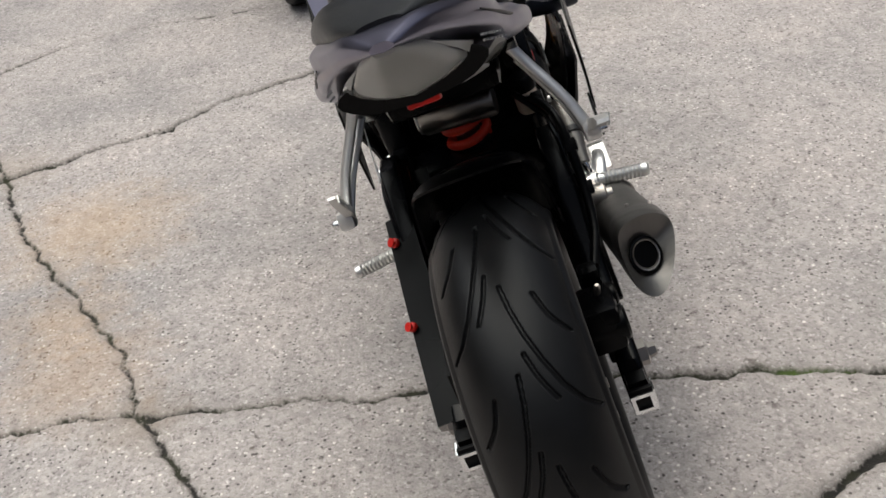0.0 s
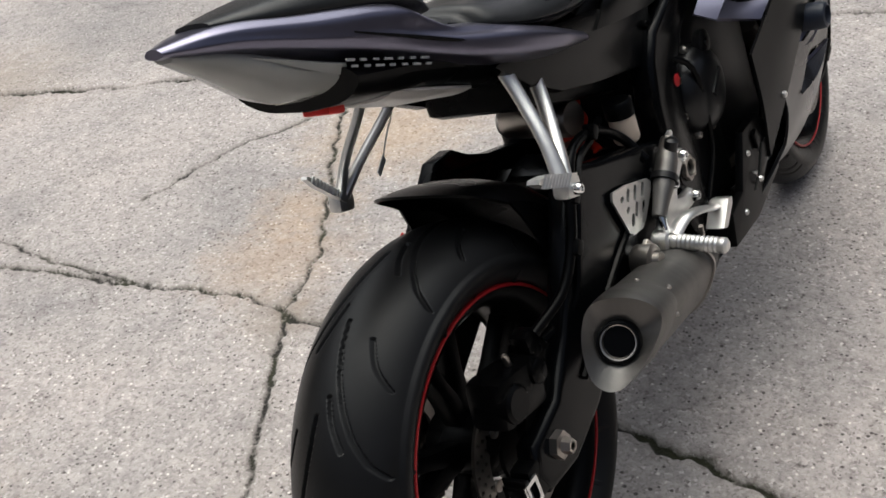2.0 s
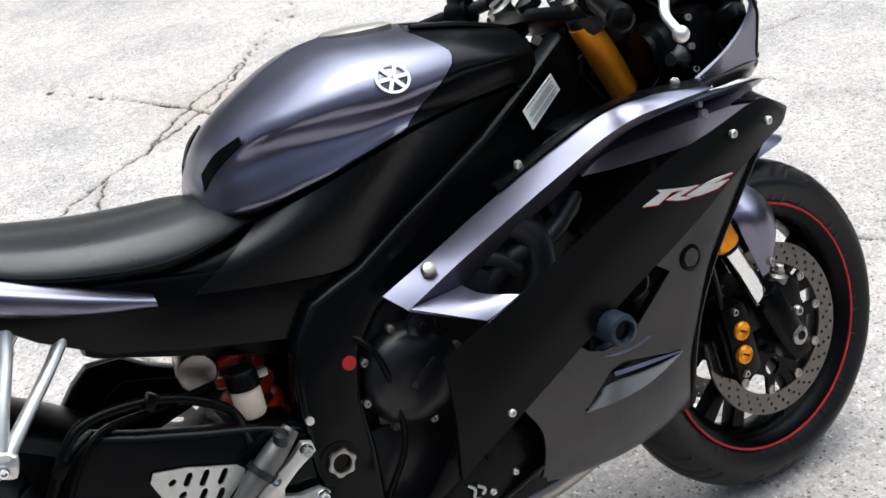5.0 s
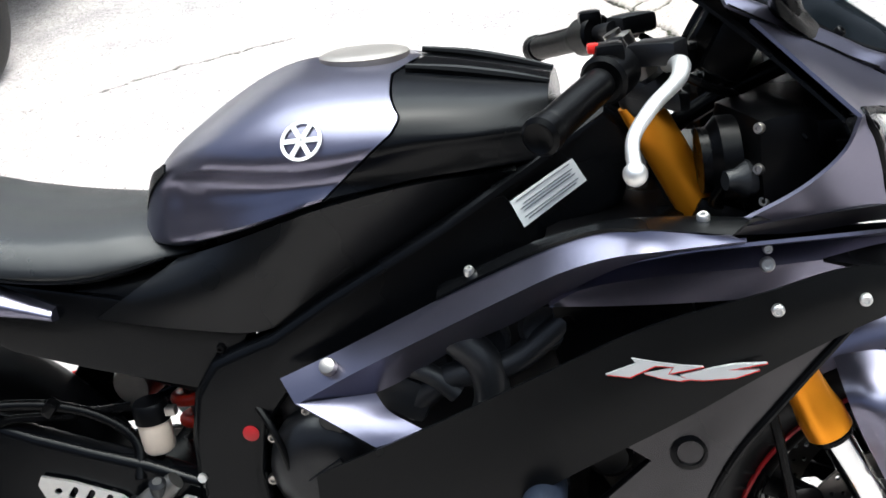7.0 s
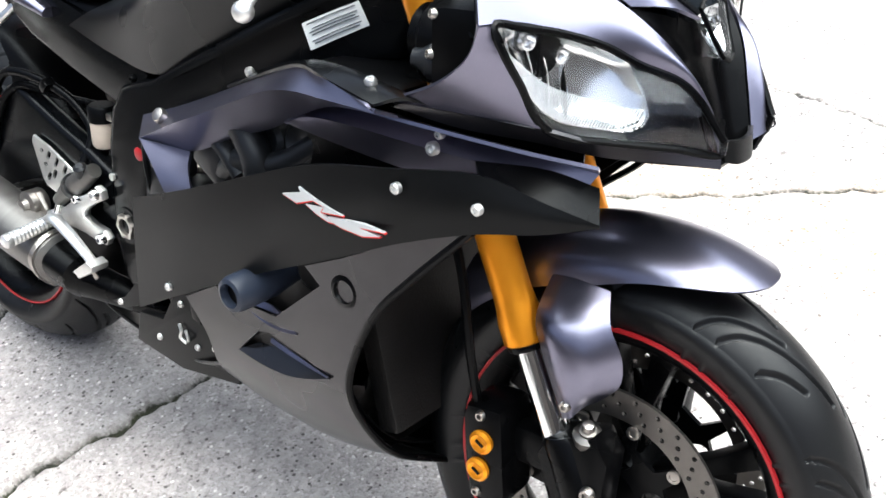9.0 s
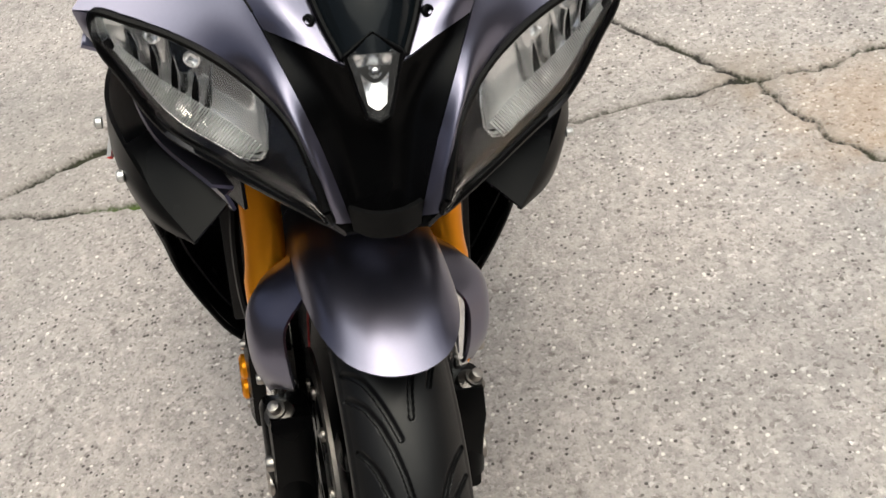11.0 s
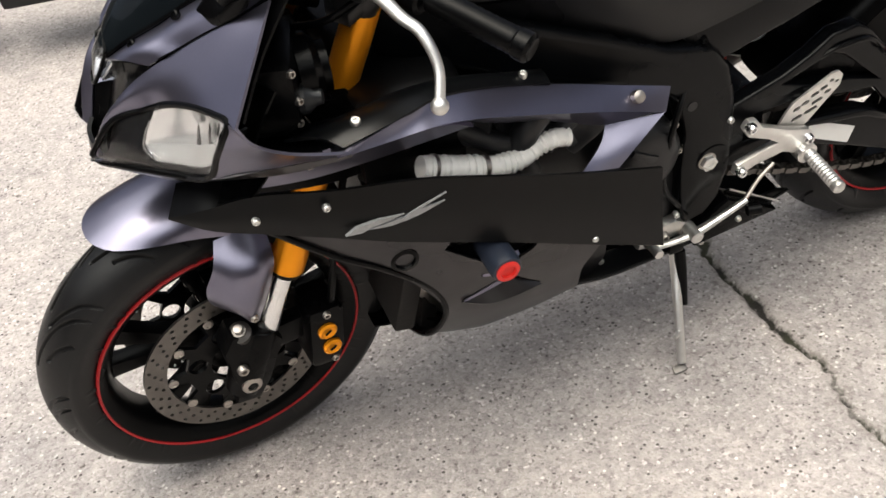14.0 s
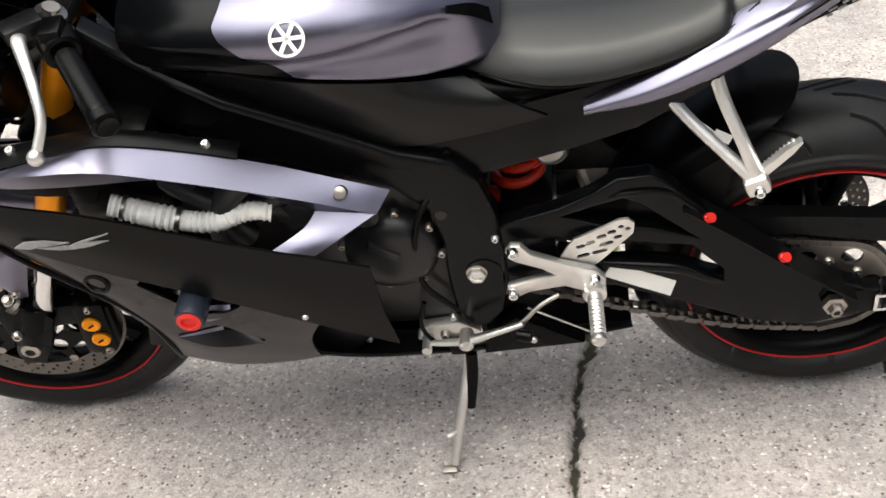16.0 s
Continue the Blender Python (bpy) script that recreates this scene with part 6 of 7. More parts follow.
for s in (1, -1):
    a, b = np.array((1.086, s * .130, .972)), np.array((.984, s * .325, .938))
    d = (b - a) / np.linalg.norm(b - a)
    bar = part("handlebar", join(tube([tuple(a), tuple(b - d * .02)], .011, 2, 16), lathe([(.032, -.016), (.034, 0), (.032, .016)], fork_at(.925, s), UP, 20)), DARKMET, bike, "black clip-on handlebar", STEER)
    grip = [(.0165, 0)] + [(.0168 + (.0009 if i % 2 else 0), .006 + i * .0052) for i in range(22)] + [(.0165, .12), (.019, .123), (.019, .130)]
    part("grip", lathe(grip, b - d * .135, d, 24), BLACK, bar, "black ribbed rubber grip", STEER)
    part("bar_end", lathe([(.0195, 0), (.0195, .010), (.015, .014), (.010, .011), (0, .011)], b - d * .006, d, 20), BLACK, bar, "", STEER)
    part("switch_housing", join(lathe([(.022, 0), (.026, .004), (.026, .040), (.022, .044)], b - d * .185, d, 20), box(tuple(b - d * .165 + np.array((0, 0, .022))), (.03, .04, .02), .006)), BLACK, bar, "", STEER)
    if s < 0:
        part("kill_switch", box(tuple(b - d * .165 + np.array((-.016, 0, .028))), (.012, .016, .010), .003), RED, bar, "red kill switch", STEER)
    part("lever_perch", box(tuple(b - d * .20 + np.array((.035, 0, .006))), (.055, .04, .026), .008, (0, 0, s * 30)), DARKMET, bar, "", STEER)
    grab = [(1.118, .152, .962), (1.108, .183, .976), (1.094, .223, .960), (1.084, .251, .953), (1.080, .284, .921), (1.095, .311, .888)] if s > 0 else [(1.122, -.150, .960), (1.128, -.190, .966), (1.120, -.232, .958), (1.084, -.298, .943), (1.065, -.318, .922), (1.062, -.344, .896)]
    tip = grab[-1]
    part("lever", tube(grab, [.011, .010, .0085, .0078, .007, .0072], 34, 12, .8), ALU, bar, "bare aluminium lever", STEER)
    ball = bmesh.new()
    bmesh.ops.create_uvsphere(ball, u_segments=14, v_segments=10, radius=.0115)
    bmesh.ops.translate(ball, verts=ball.verts, vec=tip)
    part("lever_ball", ball, ALU, bar, "", STEER)
    part("control_cable", tube([tuple(b - d * .19 + np.array((.05, 0, -.01))), (1.16, s * .14, .93), (1.20, s * .09, .90), (1.18, s * .05, .82), (1.12, s * .06, .74)], .005, 30, 8), BLACK, bar, "", STEER)
part("brake_fluid_pot", join(lathe([(.014, 0), (.016, .003), (.016, .022), (.018, .024), (.018, .030), (0, .031)], (1.135, -.135, .948), (0, 0, 1), 24)), BLACK, bike, "black front brake fluid pot", STEER)
# label on the frame beam
lab = part("beam_label", loft([[(.949, -.1385, .834), (.985, -.1265, .852), (1.021, -.1125, .869)], [(.961, -.1360, .802), (.998, -.1225, .822), (1.034, -.1080, .841)]], 8, 4, .001, (0, -1, .2)), WHITE, bike, "white printed warning label")
prints = []
for k in (0, 2, 3, 4, 6, 7):
    t0, t1 = .08 + (.03 * (k % 3)), .92 - .05 * (k % 2)
    A, Bp = np.array((.949, -.1390, .834)), np.array((1.021, -.1130, .869))
    A2, B2 = np.array((.961, -.1365, .802)), np.array((1.034, -.1085, .841))
    v = .1 + k * .105
    P0, P1 = A + (A2 - A) * v, Bp + (B2 - Bp) * v
    p, q = P0 + (P1 - P0) * t0, P0 + (P1 - P0) * t1
    pm = (p + q) / 2 + np.array((.001, -.0012, .0012))
    prints.append(tube([tuple(p), tuple(pm), tuple(q)], .0006, 5, 4))
part("label_print", join(*prints), INK, lab, "rows of small print as bars")

# -- exhaust --
out_ring = closed_curve([(.120, -.184, .466), (.142, -.232, .464), (.153, -.264, .430), (.114, -.250, .388), (.074, -.216, .362), (.066, -.186, .380), (.088, -.174, .430)], 40)
oc = out_ring.mean(0)
ax = np.array((.275, .028, -.072))
front_ring = oc + ax + (out_ring - oc - np.outer((out_ring - oc) @ ax / (ax @ ax), ax)) * .92
can = part("muffler", rings([oc + (out_ring - oc) * .99 + ax * .17, oc + ax * .55 + (front_ring - oc - ax) * 1.05, front_ring, oc + ax * 1.03 + (front_ring - oc - ax) * .82]), MUFF, bike, "brushed steel silencer")
lip = oc + (out_ring - oc) * .955 + ax * .006
spoke_dir = out_ring - oc
spoke_dir = spoke_dir / np.linalg.norm(spoke_dir, axis=1, keepdims=True)
pc = oc + np.array((.003, .004, -.006))
hole = pc + spoke_dir * .0285 + ax * .045
part("muffler_cap", rings([oc + (out_ring - oc) * 1.0 + ax * .22, oc + (out_ring - oc) * 1.03 + ax * .20, oc + (out_ring - oc) * 1.03 + ax * .05, out_ring, lip, hole, hole + ax * .05]), MUFF, can, "slanted steel end cap")
axn = ax / np.linalg.norm(ax)
part("tail_pipe", rings([pc + spoke_dir * .0295 + ax * .060, pc + spoke_dir * .0295 + ax * .015, pc + spoke_dir * .0265 + ax * .012, pc + spoke_dir * .0255 + ax * .02, pc + spoke_dir * .025 + ax * .04]), BLACK, can, "black-rimmed outlet pipe")
part("outlet_liner", rings([pc + spoke_dir * .0252 + ax * .038, pc + spoke_dir * .0245 + ax * .016, pc + spoke_dir * .0225 + ax * .018, pc + spoke_dir * .0215 + ax * .037]), STEEL, can, "steel inner outlet tube")
part("outlet_bore", rings([pc + spoke_dir * .0222 + ax * .034, pc + spoke_dir * .0222 + ax * .0335]), BLACK, can, "dark outlet bore")
part("muffler_strap", rings([oc + ax * t + (front_ring - oc - ax) * k for t, k in ((.955, 1.06), (.955, 1.085), (.985, 1.07), (.985, 1.03))]), STEEL, can)
for i in range(3):
    p = out_ring[4 + i * 5] + ax * .26
    nrm = p - oc - ax * .26
    bolt(tuple(oc + ax * .26 + nrm * 1.0), .0035, can, tuple(nrm), STEEL, "rivet", .002)
fc = oc + ax * 1.02
part("link_pipe", rings([fc + (front_ring - oc - ax) * .85, fc + axn * .05 + (front_ring - oc - ax) * .8, np.array((.45, -.165, .315)) + (front_ring - oc - ax) * .60, np.array((.53, -.12, .285)) + (front_ring - oc - ax) * .42, np.array((.60, -.06, .255)) + (front_ring - oc - ax) * .36]), BLACK, can, "black link pipe cover")
part("exhaust_hanger", join(prism([(.27, .395), (.29, .435), (.325, .445), (.345, .42), (.335, .385), (.30, .37)], -.178, -.170, .002), lathe([(.022, -.03), (.024, -.026), (.024, 0), (.017, .003), (.013, .003), (.012, .012), (.006, .013)], (.306, -.188, .420), (0, -1, 0), 22)), STEEL, can, "steel exhaust hanger with rubber bush")

# -- footrests --
def slot(cx, cz, l, w, a):
    d, e = (math.cos(a), math.sin(a)), (-math.sin(a), math.cos(a))
    pts = []
    for t in np.linspace(-math.pi / 2, math.pi / 2, 5):
        pts.append((l / 2 + w / 2 * math.cos(t), w / 2 * math.sin(t)))
    for t in np.linspace(math.pi / 2, 1.5 * math.pi, 5):
        pts.append((-l / 2 + w / 2 * math.cos(t), w / 2 * math.sin(t)))
    return [(cx + u * d[0] + v * e[0], cz + u * d[1] + v * e[1]) for u, v in pts]


HANGER_R = [(.478, .488), (.497, .503), (.511, .498), (.513, .484), (.480, .466), (.458, .450), (.455, .440), (.474, .432), (.506, .430), (.517, .418), (.508, .405), (.494, .404), (.450, .409), (.407, .409), (.378, .393), (.352, .392), (.345, .408), (.383, .430), (.428, .461)]
HANGER_L = [(.506, .506), (.497, .520), (.482, .518), (.468, .499), (.417, .473), (.370, .455), (.355, .436), (.357, .405), (.378, .394), (.394, .412), (.419, .424), (.473, .416), (.497, .404), (.512, .412), (.508, .430), (.462, .444), (.432, .449), (.452, .465), (.494, .486)]
GUARD = [(.296, .524), (.303, .536), (.345, .526), (.408, .502), (.417, .492), (.412, .482), (.372, .452), (.355, .446), (.325, .452), (.316, .462)]
GH = [slot(.322, .514, .004, .008, .35), slot(.342, .510, .012, .0085, .9), slot(.363, .503, .016, .0085, .9), slot(.386, .495, .016, .0085, .9),
      slot(.330, .492, .004, .008, .35), slot(.336, .472, .012, .0085, .9), slot(.354, .480, .014, .0085, .9), slot(.376, .472, .012, .0085, .9)]
GUARD_L = [(.423, .472), (.412, .494), (.401, .509), (.330, .546), (.318, .546), (.309, .536), (.311, .516), (.364, .457), (.382, .444), (.414, .452)]
GH_L = [slot(.388, .474, .014, .0075, -.3), slot(.362, .481, .018, .0075, -.3), slot(.391, .494, .008, .0075, -.3), slot(.376, .501, .008, .0075, -.3), slot(.352, .497, .015, .0075, -.3), slot(.359, .513, .009, .007, -.3), slot(.343, .521, .007, .007, -.3), slot(.334, .510, .006, .007, -.3), slot(.329, .531, .003, .006, -.3), slot(.319, .526, .003, .006, -.3)]
for s in (1, -1):
    arms = prism(HANGER_R if s < 0 else HANGER_L, s * .160, s * .174, .004, seg=2)
    hanger = part("footrest_hanger", join(arms, lathe([(.019, -.012), (.019, .012), (.015, .015), (0, .015)], (.374, s * .172, .410), (0, s, 0), 20)), ALU, bike, "cast aluminium footrest hanger")
    for p in (((.499, .491), (.504, .417), (.447, .470)) if s < 0 else ((.494, .509), (.501, .417), (.372, .438))):
        bolt((p[0], s * .174, p[1]), .0095, hanger, (0, s, 0), CHROME, "hanger_bolt", .010)
    part("heel_guard", prism(GUARD if s < 0 else GUARD_L, s * .153, s * .157, 0, GH if s < 0 else GH_L), ALU, hanger, "slotted aluminium heel guard")
    peg = [(.011, 0), (.0125, .006)] + [(.0125 if i % 2 else .0108, .012 + i * .0035) for i in range(20)] + [(.012, .086), (.008, .090), (0, .090)]
    p0 = (.374, s * .185, .412)
    part("foot_peg", join(lathe(peg, p0, (-.02, s, -.12), 16), box((.376, s * .178, .412), (.03, .02, .026), .006)), ALU, hanger, "knurled aluminium foot peg")
# brake side
ped = part("brake_pedal", tube([(.378, -.190, .418), (.405, -.198, .430), (.447, -.202, .420), (.490, -.203, .400), (.518, -.203, .386)], [.014, .012, .0105, .0095, .008], 22, 12, .6), ALU, bike, "aluminium rear brake pedal")
part("pedal_pad", prism([(.480, .368), (.522, .398), (.538, .394), (.535, .384), (.496, .360)], -.222, -.190, .003), ALU, ped, "grooved pedal pad")
mc = part("rear_master_cylinder", tube([(.384, -.172, .448), (.400, -.172, .461), (.418, -.172, .475), (.457, -.170, .502), (.490, -.166, .526)], [.011, .013, .017, .017, .012], 16, 16), MUFF, bike, "grey rear brake master cylinder")
part("push_rod", tube([(.392, -.172, .455), (.384, -.176, .435), (.380, -.180, .418)], .006, 8, 10), CHROME, mc)
part("cylinder_collar", tube([(.430, -.171, .483), (.438, -.171, .489)], .0215, 2, 16), DARKMET, mc)
part("hose_union", lathe([(.011, -.012), (.011, .012), (.006, .016)], (.470, -.176, .520), (.2, -.4, 1), 14), DARKMET, mc)
part("return_spring", tube([(.47, -.19, .38), (.475, -.186, .36), (.48, -.18, .34)], .004, 8, 8), STEEL, mc)
for x, z in ((.705, .371), (.724, .327), (.781, .320), (.670, .308), (.749, .374)):
    bolt((x, -.172, z), .006, bike, (0, -1, 0), ALU, "cover_screw", .006)
# gear side
part("gear_lever", join(tube([(.655, .168, .300), (.62, .178, .308), (.585, .184, .318), (.54, .188, .338), (.49, .188, .358)], [.006, .0065, .009, .007, .006], 20, 10, .8), lathe([(.0085, -.016), (.0085, .016)], (.655, .172, .300), (0, 1, 0), 14), lathe([(.012, -.02), (.012, .012), (.007, .016)], (.587, .184, .317), (0, 1, 0), 16)), ALU, bike, "aluminium gear lever")
part("gear_rod", tube([(.49, .186, .36), (.46, .175, .385), (.43, .168, .40)], .004, 8, 8), STEEL, bike, "steel gear linkage rod")
part("gear_rubber", tube([(.50, .206, .352), (.478, .212, .352)], .010, 2, 12), BLACK, bike, "black gear lever rubber")
part("arm_label", loft([[(.342, .1455, .440), (.293, .1455, .415), (.244, .1455, .390)], [(.358, .1455, .412), (.306, .1455, .384), (.253, .1455, .356)]], 6, 3, .001, (0, 1, 0)), WHITE, bike, "blank white sticker on the swingarm")
shield = part("heel_shield", prism([(.503, .337), (.393, .264), (.470, .258), (.563, .250), (.545, .305)], .120, .158, .004), BLACK, bike, "black triangular shield behind the gear lever")
bolt((.478, .158, .282), .006, shield, (0, 1, 0), ALU)
# side stand
st = part("side_stand", join(tube([(.585, .118, .275), (.595, .150, .215), (.615, .205, .145), (.634, .258, .072)], [.012, .0095, .0085, .0080], 20, 12), prism([(.600, .285), (.62, .275), (.615, .24), (.585, .225), (.56, .25), (.565, .30)], .095, .135, .006)), ALU, bike, "bare aluminium side stand")
part("stand_foot", box((.643, .266, .0685), (.026, .014, .005), .002, (-12.9, 0, 0)), CHAINM, st)
part("stand_spring", tube([(.588, .150, .245), (.590, .165, .205), (.600, .192, .150)], .0105, 16, 10), BLACK, st, "black rubber-sleeved stand spring")
part("stand_tang", tube([(.622, .222, .118), (.632, .232, .124), (.642, .238, .126)], .005, 8, 8), ALU, st)

mount = part("stand_bracket", prism([(.565, .30), (.60, .325), (.665, .315), (.675, .285), (.62, .268), (.57, .265)], .128, .150, .006), ALU, bike, "cast aluminium stand bracket")
for x, z in ((.585, .292), (.625, .300), (.655, .295)):
    bolt((x, .150, z), .009, mount, (0, 1, 0), STEEL, "bracket_bolt", .010)
part("stand_switch", join(box((.605, .158, .275), (.03, .018, .03), .005), tube([(.61, .16, .285), (.64, .168, .30), (.66, .16, .33), (.65, .15, .38)], .004, 14, 8)), BLACK, mount)

# -- passenger footrests --
for s in (1, -1):
    y_ = lambda v: s * v
    br = part("passenger_hanger", join(tube([(.198, y_(.118), .785), (.185, y_(.140), .745), (.160, y_(.172), .690), (.140, y_(.190), .642)], [.011, .010, .010, .012], 16, 12, .75),
                                      tube([(.268, y_(.112), .758), (.240, y_(.135), .725), (.185, y_(.170), .675), (.145, y_(.190), .638)], [.011, .010, .010, .012], 16, 12, .75)), ALU, bike, "silver passenger footrest hanger")
    part("hanger_end", box((.142, y_(.193), .634), (.035, .026, .03), .008, (0, 20, 0)), ALU, br)
    d_ = np.array((-.095, s * .012, .048)) if s < 0 else np.array((-.055, .004, .066))
    w_ = np.array((.009, s * .004, .013)) if s < 0 else np.array((.009, 0, .007))
    o_ = np.array((.150, s * .196, .640)) if s < 0 else np.array((.142, .184, .638))
    slab = [o_ + d_ * a + w_ * b + np.array((0, s * c, 0)) for c in ((-.009, .009) if s < 0 else (-.006, .006)) for a, b in ((0, -.55), (0, .55), (.75, .50), (1, .18), (1, -.18), (.75, -.5))]
    peg_ = part("passenger_peg", bm_of(slab, [(0, 1, 2, 3, 4, 5), (11, 10, 9, 8, 7, 6)] + [(i, (i + 1) % 6, 6 + (i + 1) % 6, 6 + i) for i in range(6)]), ALU, br, "flat folded passenger peg")
    for i in range(9):
        c_ = o_ + d_ * (.2 + i * .085)
        off = np.array((0, -.0095 if s < 0 else -.0068, 0))
        part("peg_rib", tube([tuple(c_ - w_ * .55 + off), tuple(c_ + w_ * .55 + off)], .0024, 2, 6), ALU, peg_)
    bolt((.140, y_(.208), .632), .008, br, (0, y_(1), 0), CHROME, "peg_bolt", .008)
tagp = part("hang_tag", box((.182, .128, .668), (.028, .002, .014), .0, (20, -32, 0)), WHITE, bike, "small white tag on a string")
part("tag_string", tube([(.262, .128, .735), (.235, .128, .715), (.205, .128, .690), (.192, .128, .676)], .0012, 12, 5), WHITE, tagp)

# -- rear brake, hoses --
rc = part("rear_caliper", join(box((-.018, -.112, .425), (.105, .060, .070), .014, (0, 12, 0)), lathe([(.026, -.02), (.026, .030), (.021, .034), (0, .034)], (-.045, -.115, .428), (0, -1, 0), 22), lathe([(.018, -.02), (.018, .030), (.014, .033), (0, .033)], (.020, -.115, .432), (0, -1, 0), 20), box((.02, -.115, .375), (.07, .02, .09), .006, (0, 20, 0)), box((.045, -.118, .455), (.03, .03, .04), .006)), BLACK, bike, "black rear brake caliper")
part("bleed_nipple", lathe([(.005, 0), (.005, .018), (.003, .022)], (-.005, -.12, .458), (-.3, -.2, 1), 10), STEEL, rc)
part("rear_brake_hose", tube([(.055, -.13, .465), (.12, -.150, .49), (.165, -.156, .535), (.20, -.156, .592), (.235, -.150, .628), (.30, -.135, .628), (.38, -.120, .60), (.43, -.125, .56), (.435, -.150, .52)], .0075, 60, 10), BLACK, bike, "black rear brake hose")
part("swingarm_hose", tube([(.09, -.115, .43), (.14, -.145, .455), (.185, -.154, .525), (.222, -.154, .582), (.26, -.145, .610), (.34, -.125, .605), (.42, -.10, .60)], .006, 50, 8), BLACK, bike, "black sensor lead")
for p in ((.20, -.158, .59), (.165, -.16, .53), (.33, -.135, .622)):
    part("hose_clip", box(p, (.022, .02, .016), .004, (0, -50, 0)), BLACK, bike)

# ---- the other parked vehicles ----
GREYLENS = material("grey_lamp_lens", (0.35, 0.33, 0.32), 0.2, 0.0, 0.1, 60, coat=0.4)
CARPAINT = material("black_car_paint", (0.006, 0.006, 0.007), 0.18, 0.0, 0.1, 12, coat=0.5)
CARGLASS = material("dark_car_glass", (0.004, 0.005, 0.005), 0.06, 0.0, 0.05, 20, spec=0.5)
SILVER = material("silver_wheel_paint", (0.42, 0.41, 0.39), 0.38, 0.8, 0.15, 40, 0.1, 300)
GREYBODY = material("black_scooter_plastic", (0.008, 0.008, 0.009), 0.3, 0.0, 0.15, 30, spec=0.4)


def ring_tyre(cx, cy, cz, R, half, hub):
    prof = [(hub, -half * .8), (hub + .01, -half * .95), (R * .86, -half), (R * .95, -half * .86), (R, -half * .45), (R, half * .45), (R * .95, half * .86), (R * .86, half), (hub + .01, half * .95), (hub, half * .8)]
    return lathe(prof, (cx, cy, cz), (0, 1, 0), 56, closed=True)


def scooter():
    """A small dark scooter, heading +x, rear wheel at the origin."""
    top = new("scooter")
    tagged(top, "dark scooter with small silver wheels parked on its stand", "scooter", group="parked scooters")
    for name, x in (("rear_wheel", 0), ("front_wheel", 1.27)):
        w = part(name, lathe([(.150, -.030), (.150, .030), (.128, .034), (.122, .018), (.122, -.018), (.128, -.034)], (x, 0, .225), (0, 1, 0), 48, closed=True), SILVER, top, "silver cast wheel")
        part("tyre", ring_tyre(x, 0, .225, .225, .055, .148), RUBBER, w, "black tyre")
        part("hub", lathe([(.030, -.07), (.045, -.06), (.050, 0), (.045, .06), (.026, .07), (.012, .07)], (x, 0, .225), (0, 1, 0), 28), SILVER, w)
        for i in range(5):
            a = 2 * math.pi * i / 5 + .3
            part("spoke", tube([(x + .04 * math.cos(a), .01, .225 + .04 * math.sin(a)), (x + .085 * math.cos(a), .022, .225 + .085 * math.sin(a)), (x + .13 * math.cos(a), .012, .225 + .13 * math.sin(a))], [.016, .012, .015], 8, 10), SILVER, w)
        part("drum_plate", lathe([(.066, .034), (.068, .040), (.062, .048), (.035, .054), (.014, .054), (.012, .046)], (x, 0, .225), (0, 1, 0), 36), SILVER, w, "round silver drum plate")
        part("drum_lever", box((x + .05, .062, .215), (.09, .008, .016), .003, (0, -8, 0)), STEEL, w)
    part("engine_case", prism([(-.06, .28), (-.05, .17), (.10, .15), (.34, .17), (.46, .22), (.46, .32), (.30, .36), (.05, .34)], -.145, -.075, .02), DARKMET, top, "dark belt-drive engine case")
    part("silencer", tube([(.36, -.16, .20), (.18, -.19, .24), (-.02, -.20, .27), (-.18, -.20, .30)], [.020, .045, .055, .050], 20, 20), DARKMET, top)
    part("body", hull([(-.26, [(0, .70), (.03, .69), (.05, .67), (.03, .65), (0, .64)]), (-.08, [(0, .72), (.10, .71), (.14, .64), (.13, .54), (0, .50)]), (.16, [(0, .70), (.13, .68), (.17, .58), (.16, .46), (0, .42)]), (.40, [(0, .64), (.13, .62), (.17, .50), (.16, .38), (0, .34)]), (.52, [(0, .50), (.11, .48), (.15, .40), (.14, .32), (0, .30)])], 24, 18), GREYBODY, top, "glossy black body panels")
    part("seat", hull([(-.22, [(0, .78), (.06, .775), (.10, .75), (.08, .71), (0, .70)]), (.02, [(0, .80), (.09, .79), (.14, .76), (.13, .71), (0, .70)]), (.28, [(0, .77), (.08, .765), (.13, .73), (.12, .68), (0, .67)]), (.46, [(0, .73), (.05, .72), (.09, .69), (.08, .65), (0, .64)])], 20, 16), SEATM, top, "black vinyl seat")
    part("floorboard", box((.72, 0, .29), (.46, .34, .05), .015), BLACK, top, "black ribbed floorboard")
    for i in range(6):
        part("floor_rib", box((.60 + i * .045, 0, .317), (.012, .26, .006), .002), BLACK, top)
    part("under_tray", box((.72, 0, .22), (.42, .22, .08), .02), DARKMET, top)
    part("leg_shield", loft([[(.92, -.17, .30), (1.00, -.19, .55), (1.02, -.16, .78), (1.02, -.10, .90)], [(1.02, 0, .30), (1.09, 0, .55), (1.10, 0, .78), (1.08, 0, .92)], [(.92, .17, .30), (1.00, .19, .55), (1.02, .16, .78), (1.02, .10, .90)]], 16, 11, .012, (1, 0, 0)), GREYBODY, top, "glossy black leg shield")
    part("front_mudguard", loft([[(1.27 + .25 * math.cos(a), y, .225 + .25 * math.sin(a) - abs(y) * .25) for a in np.linspace(.35, 2.5, 8)] for y in (-.07, 0, .07)], 16, 7, .004, (0, 0, 1)), GREYBODY, top)
    for s in (1, -1):
        part("fork_leg", tube([(1.27, s * .08, .225), (1.20, s * .08, .42), (1.14, s * .06, .60)], .016, 10, 12), DARKMET, top)
